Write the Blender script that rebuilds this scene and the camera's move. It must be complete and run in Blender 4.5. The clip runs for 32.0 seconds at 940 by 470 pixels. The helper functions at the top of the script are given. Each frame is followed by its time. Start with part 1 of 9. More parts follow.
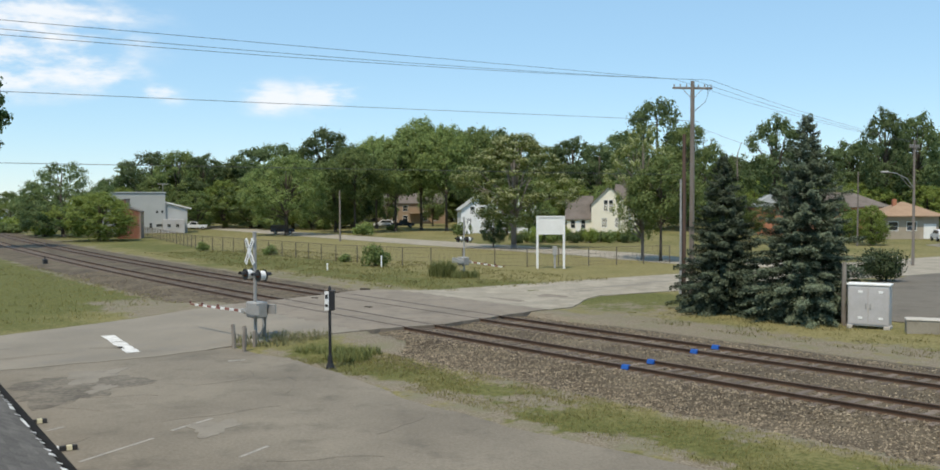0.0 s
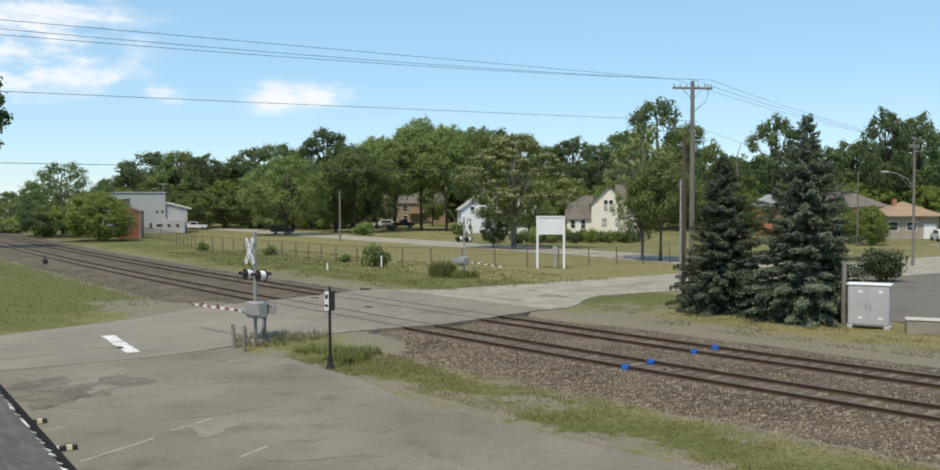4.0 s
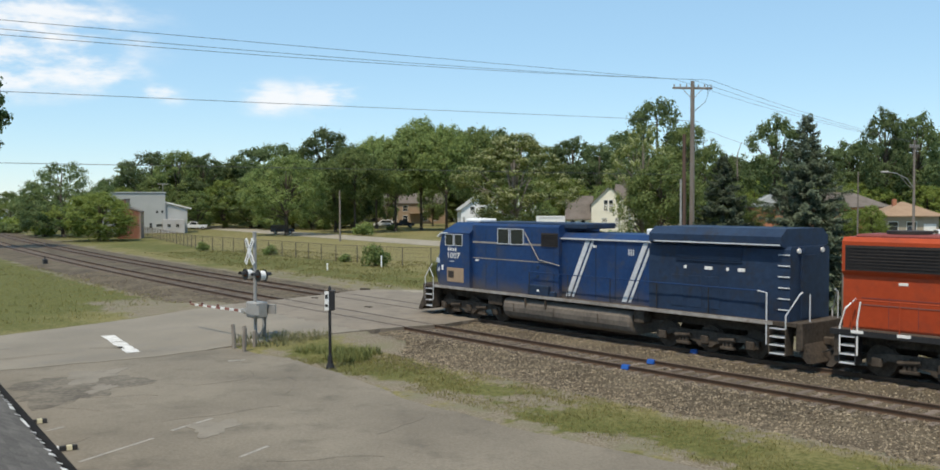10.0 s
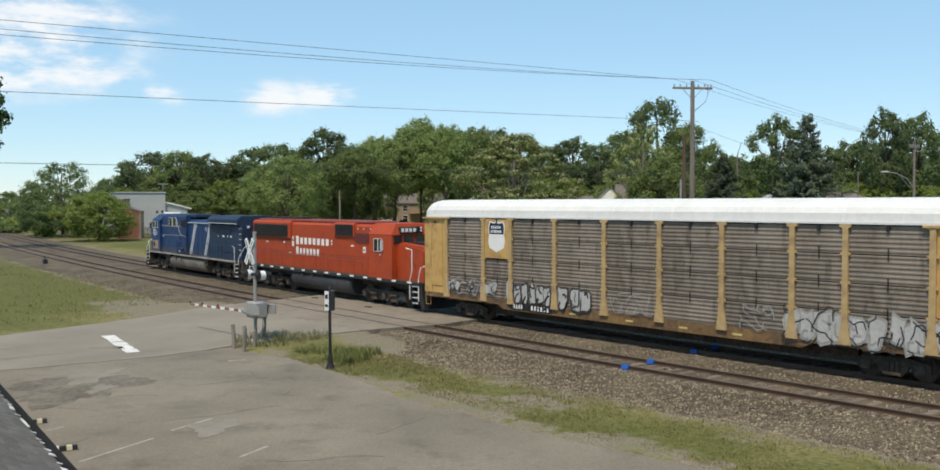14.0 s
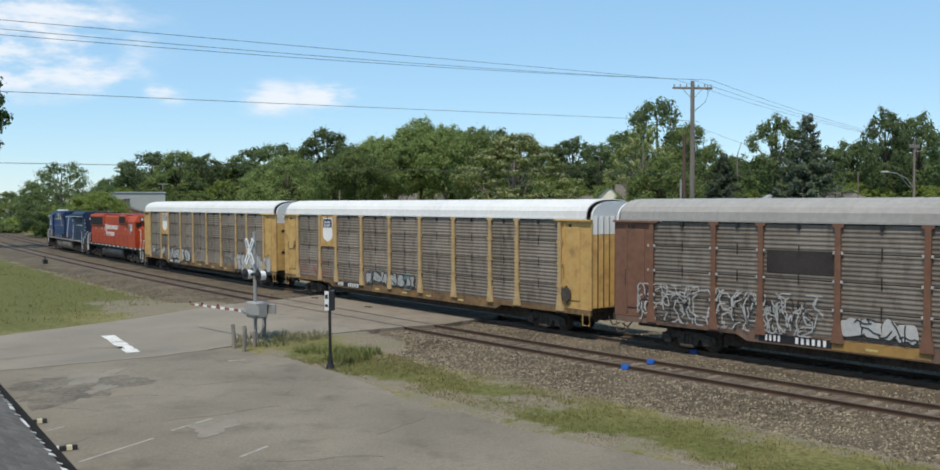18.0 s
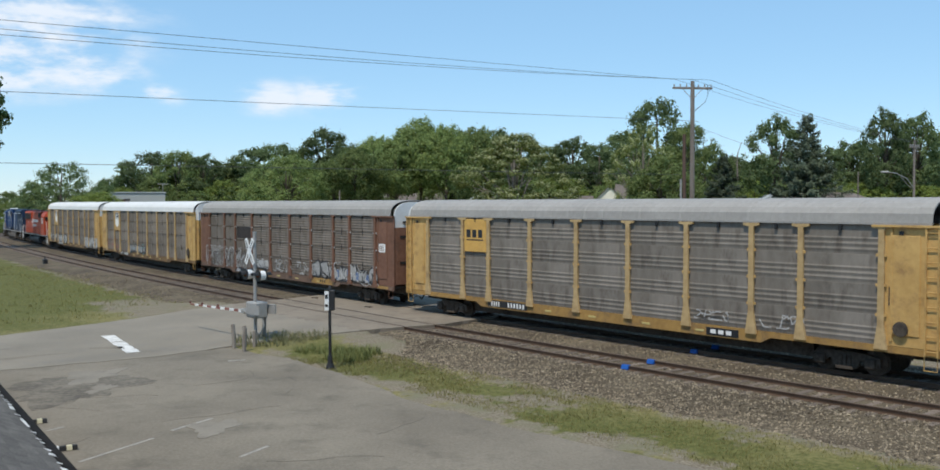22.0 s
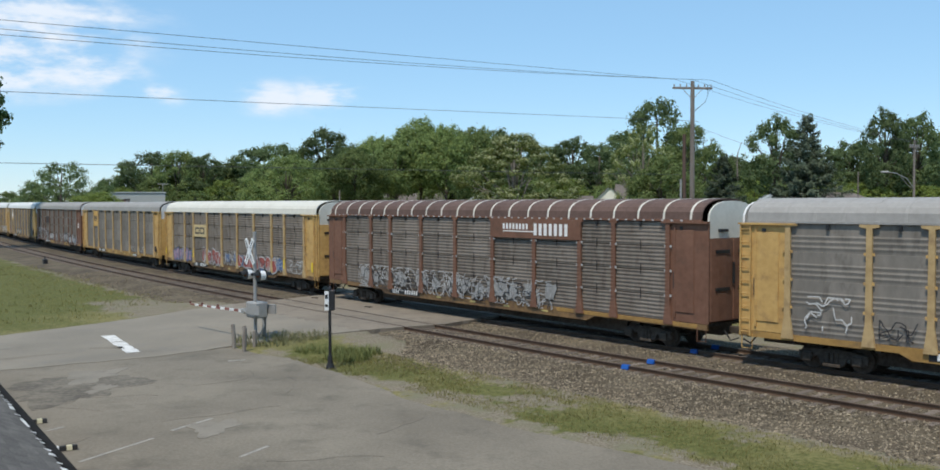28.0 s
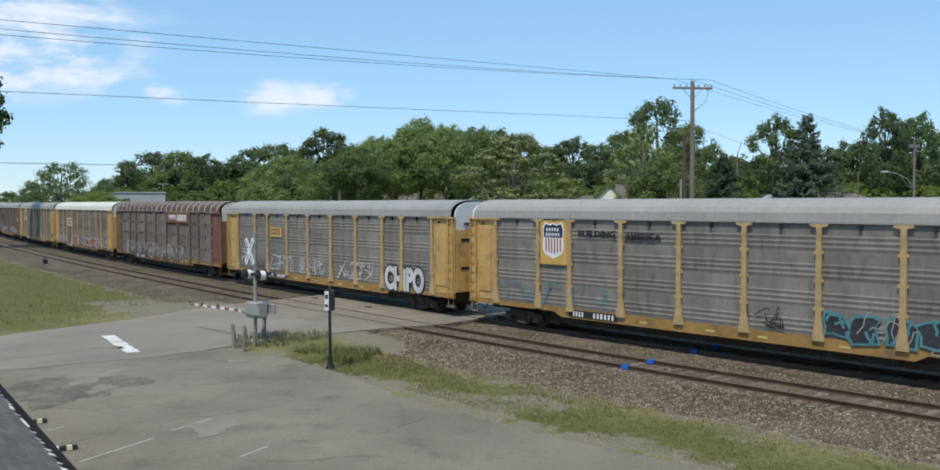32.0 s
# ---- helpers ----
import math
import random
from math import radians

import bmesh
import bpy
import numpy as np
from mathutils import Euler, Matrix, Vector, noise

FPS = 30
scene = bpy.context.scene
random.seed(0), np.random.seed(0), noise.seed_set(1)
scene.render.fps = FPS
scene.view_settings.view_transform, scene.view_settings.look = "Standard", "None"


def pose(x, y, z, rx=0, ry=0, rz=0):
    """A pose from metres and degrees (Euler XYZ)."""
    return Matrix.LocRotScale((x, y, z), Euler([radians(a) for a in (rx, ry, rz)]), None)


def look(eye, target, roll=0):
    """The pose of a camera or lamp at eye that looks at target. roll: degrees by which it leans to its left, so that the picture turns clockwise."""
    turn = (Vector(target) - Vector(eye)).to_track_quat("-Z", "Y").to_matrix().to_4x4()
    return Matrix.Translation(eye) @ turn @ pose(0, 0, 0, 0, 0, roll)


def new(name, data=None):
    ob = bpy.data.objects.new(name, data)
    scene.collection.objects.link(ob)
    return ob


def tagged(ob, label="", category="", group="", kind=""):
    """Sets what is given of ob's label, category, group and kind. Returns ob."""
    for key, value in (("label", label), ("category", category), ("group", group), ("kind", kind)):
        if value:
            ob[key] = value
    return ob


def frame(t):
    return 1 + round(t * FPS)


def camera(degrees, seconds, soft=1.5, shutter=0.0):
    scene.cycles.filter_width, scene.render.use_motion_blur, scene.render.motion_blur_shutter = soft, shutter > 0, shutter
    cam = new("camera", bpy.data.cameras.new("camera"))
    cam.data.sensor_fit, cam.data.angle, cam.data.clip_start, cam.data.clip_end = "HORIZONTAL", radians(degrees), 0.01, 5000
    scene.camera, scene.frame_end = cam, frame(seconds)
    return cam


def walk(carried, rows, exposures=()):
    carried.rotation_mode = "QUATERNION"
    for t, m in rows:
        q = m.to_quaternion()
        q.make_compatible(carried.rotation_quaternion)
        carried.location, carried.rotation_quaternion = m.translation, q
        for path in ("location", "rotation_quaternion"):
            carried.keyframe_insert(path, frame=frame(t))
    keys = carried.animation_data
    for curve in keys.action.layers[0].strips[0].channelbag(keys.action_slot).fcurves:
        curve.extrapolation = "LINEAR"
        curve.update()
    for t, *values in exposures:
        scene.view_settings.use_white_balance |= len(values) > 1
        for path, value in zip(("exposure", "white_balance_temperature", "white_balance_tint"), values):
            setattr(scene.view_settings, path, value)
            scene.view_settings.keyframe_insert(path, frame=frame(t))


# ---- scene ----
cam = camera(53.03, 32.0, soft=1.65)
EYE = (0.0, 0.0, 5.679)
VIEW = look(EYE, (0.0, 49.97, 5.679 - 1.752), -0.154)
walk(cam, [(0.0, VIEW), (32.0, VIEW)], exposures=[(0.0, 0.0, 6530, 10), (8.0, 0.0, 6580, 10), (13.0, 0.0, 6680, 10), (17.0, -0.06, 6480, 10), (20.0, -0.1, 6110, 10), (25.0, -0.1, 6160, 10), (32.0, -0.12, 6030, 10)])

# ---- daylight ----
SUN_TO = Vector((-0.20, -0.46, 1.0)).normalized()      # towards the sun
SUN_EL = math.asin(SUN_TO.z)
SUN_AZ = math.atan2(SUN_TO.x, SUN_TO.y)
CLOUDS = ((-0.465, 1.0, 0.185, 0.075), (-0.41, 1.0, 0.14, 0.04), (-0.50, 1.0, 0.15, 0.06), (-0.15, 1.0, 0.111, 0.03), (-0.21, 1.0, 0.110, 0.026),
          (-0.33, 1.0, 0.113, 0.018), (0.9, 0.6, 0.4, 0.12), (-0.9, -0.3, 0.5, 0.15), (0.3, -0.9, 0.45, 0.14))


def build_world():
    w = bpy.data.worlds.new("sky")
    w.use_nodes = True
    scene.world = w
    nt = w.node_tree
    nt.nodes.clear()
    out = nt.nodes.new("ShaderNodeOutputWorld")
    bg = nt.nodes.new("ShaderNodeBackground")
    sky = nt.nodes.new("ShaderNodeTexSky")
    sky.sky_type = "NISHITA"
    sky.sun_disc = False
    sky.sun_elevation = SUN_EL
    sky.sun_rotation = SUN_AZ
    sky.altitude = 200
    sky.air_density = 1.0
    sky.dust_density = 0.0
    sky.ozone_density = 3.0
    bg.inputs["Strength"].default_value = 0.15
    # fair-weather cloud: noise over the direction, thick in the north-west and thin elsewhere
    co = nt.nodes.new("ShaderNodeTexCoord")
    stretch = nt.nodes.new("ShaderNodeMapping")
    stretch.inputs["Scale"].default_value = (3.0, 3.0, 9.0)
    nt.links.new(co.outputs["Generated"], stretch.inputs["Vector"])
    nz = nt.nodes.new("ShaderNodeTexNoise")
    nz.inputs["Scale"].default_value = 4.5
    nz.inputs["Detail"].default_value = 7
    nz.inputs["Roughness"].default_value = 0.6
    nt.links.new(stretch.outputs[0], nz.inputs["Vector"])
    total = None
    for x, y, z, r in CLOUDS:
        d = Vector((x, y, z)).normalized()
        sub = nt.nodes.new("ShaderNodeVectorMath")
        sub.operation = "SUBTRACT"
        sub.inputs[1].default_value = d
        nt.links.new(co.outputs["Generated"], sub.inputs[0])
        sc = nt.nodes.new("ShaderNodeVectorMath")
        sc.operation = "MULTIPLY"
        sc.inputs[1].default_value = (1 / (r * 1.7), 1 / (r * 1.7), 1 / (r * 0.75))
        nt.links.new(sub.outputs[0], sc.inputs[0])
        ln = nt.nodes.new("ShaderNodeVectorMath")
        ln.operation = "LENGTH"
        nt.links.new(sc.outputs[0], ln.inputs[0])
        mr = nt.nodes.new("ShaderNodeMapRange")
        mr.interpolation_type = "SMOOTHSTEP"
        mr.inputs["From Min"].default_value = 1.5
        mr.inputs["From Max"].default_value = 0.0
        nt.links.new(ln.outputs["Value"], mr.inputs["Value"])
        if total is None:
            total = mr.outputs[0]
        else:
            ad = nt.nodes.new("ShaderNodeMath")
            ad.operation = "MAXIMUM"
            nt.links.new(total, ad.inputs[0])
            nt.links.new(mr.outputs[0], ad.inputs[1])
            total = ad.outputs[0]
    wisp = nt.nodes.new("ShaderNodeMapRange")
    wisp.inputs["From Min"].default_value = 0.36
    wisp.inputs["From Max"].default_value = 0.66
    nt.links.new(nz.outputs["Fac"], wisp.inputs["Value"])
    mul = nt.nodes.new("ShaderNodeMath")
    mul.operation = "MULTIPLY"
    nt.links.new(total, mul.inputs[0])
    nt.links.new(wisp.outputs[0], mul.inputs[1])
    th = nt.nodes.new("ShaderNodeMapRange")
    th.interpolation_type = "SMOOTHSTEP"
    th.inputs["From Min"].default_value = 0.05
    th.inputs["From Max"].default_value = 0.78
    th.inputs["To Max"].default_value = 0.9
    nt.links.new(mul.outputs[0], th.inputs["Value"])
    mix = nt.nodes.new("ShaderNodeMix")
    mix.data_type = "RGBA"
    nt.links.new(th.outputs[0], mix.inputs["Factor"])
    # the clear air keeps its blue down to the treetops
    clear = nt.nodes.new("ShaderNodeMix")
    clear.data_type = "RGBA"
    clear.inputs["Factor"].default_value = 0.5
    clear.inputs["B"].default_value = (2.5, 4.6, 6.3, 1)
    nt.links.new(sky.outputs[0], clear.inputs["A"])
    nt.links.new(clear.outputs["Result"], mix.inputs["A"])
    mix.inputs["B"].default_value = (6.4, 6.6, 6.8, 1)
    nt.links.new(mix.outputs["Result"], bg.inputs["Color"])
    nt.links.new(bg.outputs[0], out.inputs["Surface"])


build_world()
sun_data = bpy.data.lights.new("sun", "SUN")
sun_data.energy = 4.15
sun_data.angle = radians(1.2)
sun_data.color = (1.0, 0.875, 0.70)
sun = new("sun", sun_data)
sun.matrix_world = look(SUN_TO * 60, (0, 0, 0))

# ---- materials ----
def rgba(c):
    return (c[0], c[1], c[2], 1.0)


def surface(name, a, b, rough=0.7, metal=0.0, grain=8.0, blotch=0.6, bump=0.3, dist=0.01, dirt=None, dirt_amt=0.4,
            random_amt=0.0, island=False, stretch=(1, 1, 1), spec=0.4, world_co=False, contrast=1.0, grime=None):
    """A painted, worn or mineral surface: two colours over a coarse and a fine noise, with optional dirt blotches and relief."""
    m = bpy.data.materials.new(name)
    m.use_nodes = True
    nt = m.node_tree
    bs = nt.nodes["Principled BSDF"]
    if world_co:
        src = nt.nodes.new("ShaderNodeNewGeometry").outputs["Position"]
    else:
        src = nt.nodes.new("ShaderNodeTexCoord").outputs["Object"]
    mp = nt.nodes.new("ShaderNodeMapping")
    mp.inputs["Scale"].default_value = stretch
    nt.links.new(src, mp.inputs["Vector"])
    info = nt.nodes.new("ShaderNodeObjectInfo")
    if not world_co:
        nt.links.new(info.outputs["Random"], mp.inputs["Location"])

    def noise_node(scale, detail, rough_=0.55):
        n = nt.nodes.new("ShaderNodeTexNoise")
        n.inputs["Scale"].default_value = scale
        n.inputs["Detail"].default_value = detail
        n.inputs["Roughness"].default_value = rough_
        nt.links.new(mp.outputs[0], n.inputs["Vector"])
        return n

    fine = noise_node(grain, 6, 0.65)
    coarse = noise_node(blotch, 4)
    add = nt.nodes.new("ShaderNodeMath")
    add.operation = "ADD"
    nt.links.new(fine.outputs["Fac"], add.inputs[0])
    nt.links.new(coarse.outputs["Fac"], add.inputs[1])
    mr = nt.nodes.new("ShaderNodeMapRange")
    mr.inputs["From Min"].default_value = 1.0 - 0.28 / contrast
    mr.inputs["From Max"].default_value = 1.0 + 0.28 / contrast
    nt.links.new(add.outputs[0], mr.inputs["Value"])
    mix = nt.nodes.new("ShaderNodeMix")
    mix.data_type = "RGBA"
    mix.inputs["A"].default_value, mix.inputs["B"].default_value = rgba(a), rgba(b)
    nt.links.new(mr.outputs[0], mix.inputs["Factor"])
    col = mix.outputs["Result"]
    if dirt:
        dn = noise_node(blotch * 2.3 + 0.2, 8, 0.7)
        dr = nt.nodes.new("ShaderNodeMapRange")
        dr.interpolation_type = "SMOOTHSTEP"
        dr.inputs["From Min"].default_value, dr.inputs["From Max"].default_value = 0.48, 0.72
        dr.inputs["To Max"].default_value = dirt_amt
        nt.links.new(dn.outputs["Fac"], dr.inputs["Value"])
        dm = nt.nodes.new("ShaderNodeMix")
        dm.data_type = "RGBA"
        dm.inputs["B"].default_value = rgba(dirt)
        nt.links.new(dr.outputs[0], dm.inputs["Factor"])
        nt.links.new(col, dm.inputs["A"])
        col = dm.outputs["Result"]
    if grime:
        # road dust thrown up over the lower flank: colour, height where it ends, amount
        sep = nt.nodes.new("ShaderNodeSeparateXYZ")
        nt.links.new(src, sep.inputs[0])
        lift = nt.nodes.new("ShaderNodeMath")
        lift.operation = "MULTIPLY_ADD"
        lift.inputs[1].default_value = 1.6
        nt.links.new(coarse.outputs["Fac"], lift.inputs[0])
        nt.links.new(sep.outputs["Z"], lift.inputs[2])
        gr = nt.nodes.new("ShaderNodeMapRange")
        gr.interpolation_type = "SMOOTHSTEP"
        gr.inputs["From Min"].default_value, gr.inputs["From Max"].default_value = grime[1] + 0.8, 2.0
        gr.inputs["To Max"].default_value = grime[2]
        nt.links.new(lift.outputs[0], gr.inputs["Value"])
        gm = nt.nodes.new("ShaderNodeMix")
        gm.data_type = "RGBA"
        gm.inputs["B"].default_value = rgba(grime[0])
        nt.links.new(gr.outputs[0], gm.inputs["Factor"])
        nt.links.new(col, gm.inputs["A"])
        col = gm.outputs["Result"]
    if random_amt:
        rnd = info.outputs["Random"]
        if island:
            rnd = nt.nodes.new("ShaderNodeNewGeometry").outputs["Random Per Island"]
        vr = nt.nodes.new("ShaderNodeMapRange")
        vr.inputs["To Min"].default_value, vr.inputs["To Max"].default_value = 1 - random_amt, 1 + random_amt
        nt.links.new(rnd, vr.inputs["Value"])
        hs = nt.nodes.new("ShaderNodeHueSaturation")
        nt.links.new(vr.outputs[0], hs.inputs["Value"])
        nt.links.new(col, hs.inputs["Color"])
        col = hs.outputs["Color"]
    nt.links.new(col, bs.inputs["Base Color"])
    bs.inputs["Roughness"].default_value = rough
    bs.inputs["Metallic"].default_value = metal
    bs.inputs["Specular IOR Level"].default_value = spec
    if bump:
        bp = nt.nodes.new("ShaderNodeBump")
        bp.inputs["Strength"].default_value = bump
        bp.inputs["Distance"].default_value = dist
        nt.links.new(fine.outputs["Fac"], bp.inputs["Height"])
        nt.links.new(bp.outputs[0], bs.inputs["Normal"])
    return m


def leafy(name, a, b, glow=0.55, rough=0.6):
    """Leaves: colour varies leaf by leaf and plant by plant, and some light passes through."""
    m = bpy.data.materials.new(name)
    m.use_nodes = True
    nt = m.node_tree
    bs = nt.nodes["Principled BSDF"]
    out = nt.nodes["Material Output"]
    geo = nt.nodes.new("ShaderNodeNewGeometry")
    info = nt.nodes.new("ShaderNodeObjectInfo")
    mix = nt.nodes.new("ShaderNodeMix")
    mix.data_type = "RGBA"
    mix.inputs["A"].default_value, mix.inputs["B"].default_value = rgba(a), rgba(b)
    nt.links.new(geo.outputs["Random Per Island"], mix.inputs["Factor"])
    vr = nt.nodes.new("ShaderNodeMapRange")
    vr.inputs["To Min"].default_value, vr.inputs["To Max"].default_value = 0.72, 1.28
    nt.links.new(info.outputs["Random"], vr.inputs["Value"])
    hs = nt.nodes.new("ShaderNodeHueSaturation")
    nt.links.new(vr.outputs[0], hs.inputs["Value"])
    nt.links.new(mix.outputs["Result"], hs.inputs["Color"])
    nt.links.new(hs.outputs[0], bs.inputs["Base Color"])
    bs.inputs["Roughness"].default_value = rough
    bs.inputs["Specular IOR Level"].default_value = 0.25
    tr = nt.nodes.new("ShaderNodeBsdfTranslucent")
    nt.links.new(hs.outputs[0], tr.inputs["Color"])
    ms = nt.nodes.new("ShaderNodeMixShader")
    ms.inputs[0].default_value = glow
    nt.links.new(bs.outputs[0], ms.inputs[1])
    nt.links.new(tr.outputs[0], ms.inputs[2])
    nt.links.new(ms.outputs[0], out.inputs["Surface"])
    return m


def glassy(name, tint, rough=0.08):
    m = bpy.data.materials.new(name)
    m.use_nodes = True
    bs = m.node_tree.nodes["Principled BSDF"]
    bs.inputs["Base Color"].default_value = rgba(tint)
    bs.inputs["Roughness"].default_value = rough
    bs.inputs["Specular IOR Level"].default_value = 0.8
    return m


M = {}
M["rail"] = surface("rail_steel", (0.062, 0.037, 0.023), (0.115, 0.072, 0.046), 0.65, 0.2, 20, 1, 0.3)
M["railhead"] = surface("worn_rail_head", (0.075, 0.054, 0.04), (0.13, 0.098, 0.075), 0.65, 0.1, 25, 1, 0.1)
M["tie"] = surface("weathered_tie", (0.07, 0.055, 0.045), (0.17, 0.14, 0.115), 0.9, 0, 30, 2, 0.6, 0.01, random_amt=0.3)
M["ballast"] = surface("ballast_bed", (0.05, 0.038, 0.024), (0.142, 0.115, 0.074), 0.95, 0, 9, 0.5, 0.9, 0.04, dirt=(0.07, 0.05, 0.038), dirt_amt=0.55, world_co=True, contrast=1.3)
M["stone"] = surface("ballast_stone", (0.075, 0.059, 0.04), (0.27, 0.225, 0.16), 0.9, 0, 12, 3, 0.2, random_amt=0.7, island=True)
M["asphalt"] = surface("parking_asphalt", (0.147, 0.127, 0.097), (0.222, 0.194, 0.15), 0.9, 0, 14, 0.22, 0.5, 0.012, dirt=(0.105, 0.092, 0.07), dirt_amt=0.8, world_co=True, contrast=1.35)
M["yard"] = surface("yard_asphalt", (0.105, 0.092, 0.072), (0.165, 0.145, 0.115), 0.9, 0, 14, 0.22, 0.5, 0.012, dirt=(0.08, 0.07, 0.055), dirt_amt=0.7, world_co=True)
M["patch_dark"] = surface("broken_dark_asphalt", (0.085, 0.074, 0.058), (0.185, 0.163, 0.128), 0.92, 0, 6, 0.9, 0.6, 0.015, dirt=(0.075, 0.064, 0.05), dirt_amt=0.8, world_co=True, contrast=1.6)
M["road"] = surface("road_asphalt", (0.176, 0.155, 0.122), (0.244, 0.216, 0.172), 0.9, 0, 18, 0.25, 0.35, 0.008, dirt=(0.16, 0.145, 0.13), dirt_amt=0.4, world_co=True)
M["concrete_old"] = surface("pale_worn_concrete", (0.225, 0.20, 0.155), (0.35, 0.315, 0.25), 0.9, 0, 9, 0.5, 0.4, 0.01, dirt=(0.15, 0.13, 0.10), dirt_amt=0.75, world_co=True, contrast=1.3)
M["crossing"] = surface("crossing_asphalt", (0.162, 0.137, 0.106), (0.24, 0.206, 0.162), 0.9, 0, 15, 0.4, 0.35, 0.008, dirt=(0.09, 0.07, 0.055), dirt_amt=0.6, world_co=True)
M["patch"] = surface("worn_pale_asphalt", (0.18, 0.16, 0.128), (0.245, 0.22, 0.18), 0.9, 0, 18, 0.6, 0.35, 0.008, dirt=(0.14, 0.123, 0.098), dirt_amt=0.7, world_co=True)
M["crack"] = surface("dark_crack_filler", (0.10, 0.088, 0.072), (0.135, 0.12, 0.098), 0.85, 0, 18, 0.6, 0.2, world_co=True)
M["line_white"] = surface("worn_white_paint", (0.5, 0.49, 0.46), (0.75, 0.74, 0.71), 0.8, 0, 14, 2, 0.2, dirt=(0.3, 0.28, 0.26), dirt_amt=0.7, world_co=True)
M["line_faint"] = surface("faded_line_paint", (0.24, 0.225, 0.2), (0.36, 0.34, 0.3), 0.85, 0, 14, 2, 0.2, dirt=(0.17, 0.16, 0.145), dirt_amt=0.8, world_co=True)
M["grass_blade"] = leafy("grass_blades", (0.145, 0.138, 0.045), (0.24, 0.21, 0.085), 0.3)
M["weed"] = leafy("weed_leaves", (0.16, 0.19, 0.06), (0.29, 0.30, 0.11), 0.3)
M["weed_grey"] = leafy("dusty_weed_leaves", (0.12, 0.125, 0.06), (0.21, 0.20, 0.105), 0.3)
M["leaf"] = leafy("broad_leaves", (0.085, 0.13, 0.037), (0.275, 0.34, 0.118), 0.5)
M["leaf_dark"] = leafy("dark_leaves", (0.053, 0.088, 0.033), (0.19, 0.245, 0.10), 0.5)
M["leaf_light"] = leafy("light_leaves", (0.165, 0.225, 0.05), (0.26, 0.315, 0.08), 0.5)
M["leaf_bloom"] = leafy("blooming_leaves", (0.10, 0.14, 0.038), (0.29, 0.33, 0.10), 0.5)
# pale blossom that also paints the bright sunlit tops of leaf clumps
M["blossom_lit"] = leafy("blossom_and_lit_tops", (0.38, 0.42, 0.17), (0.60, 0.62, 0.36), 0.45)
M["hedge_leaf"] = leafy("clipped_hedge_leaves", (0.022, 0.036, 0.014), (0.05, 0.07, 0.026), 0.2)
M["needle"] = leafy("spruce_needles", (0.033, 0.049, 0.029), (0.068, 0.09, 0.052), 0.05, 0.7)
M["needle_tip"] = leafy("blue_spruce_tips", (0.085, 0.112, 0.072), (0.155, 0.185, 0.12), 0.05, 0.7)
M["bark"] = surface("bark", (0.05, 0.04, 0.03), (0.12, 0.1, 0.08), 0.95, 0, 14, 2, 0.7, 0.02, stretch=(1, 1, 0.3))
M["bark_pale"] = surface("pale_bark", (0.14, 0.12, 0.10), (0.25, 0.22, 0.19), 0.95, 0, 14, 2, 0.6, 0.02, stretch=(1, 1, 0.3))
M["pole"] = surface("weathered_pole_wood", (0.13, 0.11, 0.095), (0.26, 0.23, 0.2), 0.9, 0, 25, 2, 0.5, 0.006, stretch=(1, 1, 0.06))
M["pole_brown"] = surface("creosote_pole_wood", (0.07, 0.045, 0.035), (0.14, 0.09, 0.07), 0.9, 0, 25, 2, 0.5, 0.006, stretch=(1, 1, 0.06))
M["galv"] = surface("galvanised_steel", (0.28, 0.275, 0.265), (0.40, 0.395, 0.38), 0.55, 0.2, 30, 2, 0.1, random_amt=0.08)
M["white_metal"] = surface("white_enamel", (0.72, 0.73, 0.72), (0.82, 0.82, 0.81), 0.45, 0, 12, 1.5, 0.05, dirt=(0.5, 0.48, 0.44), dirt_amt=0.35)
M["cabinet"] = surface("pale_grey_cabinet_paint", (0.42, 0.405, 0.40), (0.51, 0.495, 0.49), 0.5, 0.1, 10, 1, 0.05, dirt=(0.36, 0.35, 0.32), dirt_amt=0.4)
M["box_tan"] = surface("dull_tan_box_paint", (0.24, 0.215, 0.17), (0.33, 0.30, 0.24), 0.85, 0, 14, 1, 0.2, dirt=(0.17, 0.15, 0.11), dirt_amt=0.5)
M["stop_cream"] = surface("cream_stripe_paint", (0.5, 0.46, 0.30), (0.62, 0.57, 0.40), 0.7, 0, 12, 1, 0.1, dirt=(0.3, 0.27, 0.2), dirt_amt=0.6)
M["concrete"] = surface("concrete", (0.38, 0.36, 0.32), (0.5, 0.47, 0.42), 0.9, 0, 14, 1, 0.3, dirt=(0.25, 0.22, 0.19), dirt_amt=0.5)
M["black"] = surface("black_paint", (0.012, 0.012, 0.013), (0.03, 0.03, 0.032), 0.5, 0, 12, 1, 0.1)
M["rubber"] = surface("black_rubber", (0.015, 0.015, 0.015), (0.035, 0.034, 0.033), 0.8, 0, 12, 1, 0.2)
M["signal_red"] = surface("red_reflective", (0.18, 0.065, 0.05), (0.27, 0.105, 0.085), 0.5, 0, 12, 1, 0.05)
M["lens_red"] = glassy("red_signal_lens", (0.12, 0.01, 0.012))
M["yellow_paint"] = surface("faded_yellow_paint", (0.45, 0.36, 0.12), (0.56, 0.46, 0.18), 0.7, 0, 12, 1, 0.1, dirt=(0.3, 0.27, 0.2), dirt_amt=0.6)
M["blue_marker"] = surface("bright_blue_plastic", (0.008, 0.06, 0.26), (0.015, 0.10, 0.40), 0.5, 0, 12, 1, 0.1)
M["chain"] = surface("rusty_fence_steel", (0.075, 0.062, 0.05), (0.15, 0.125, 0.105), 0.7, 0.2, 20, 2, 0.2)
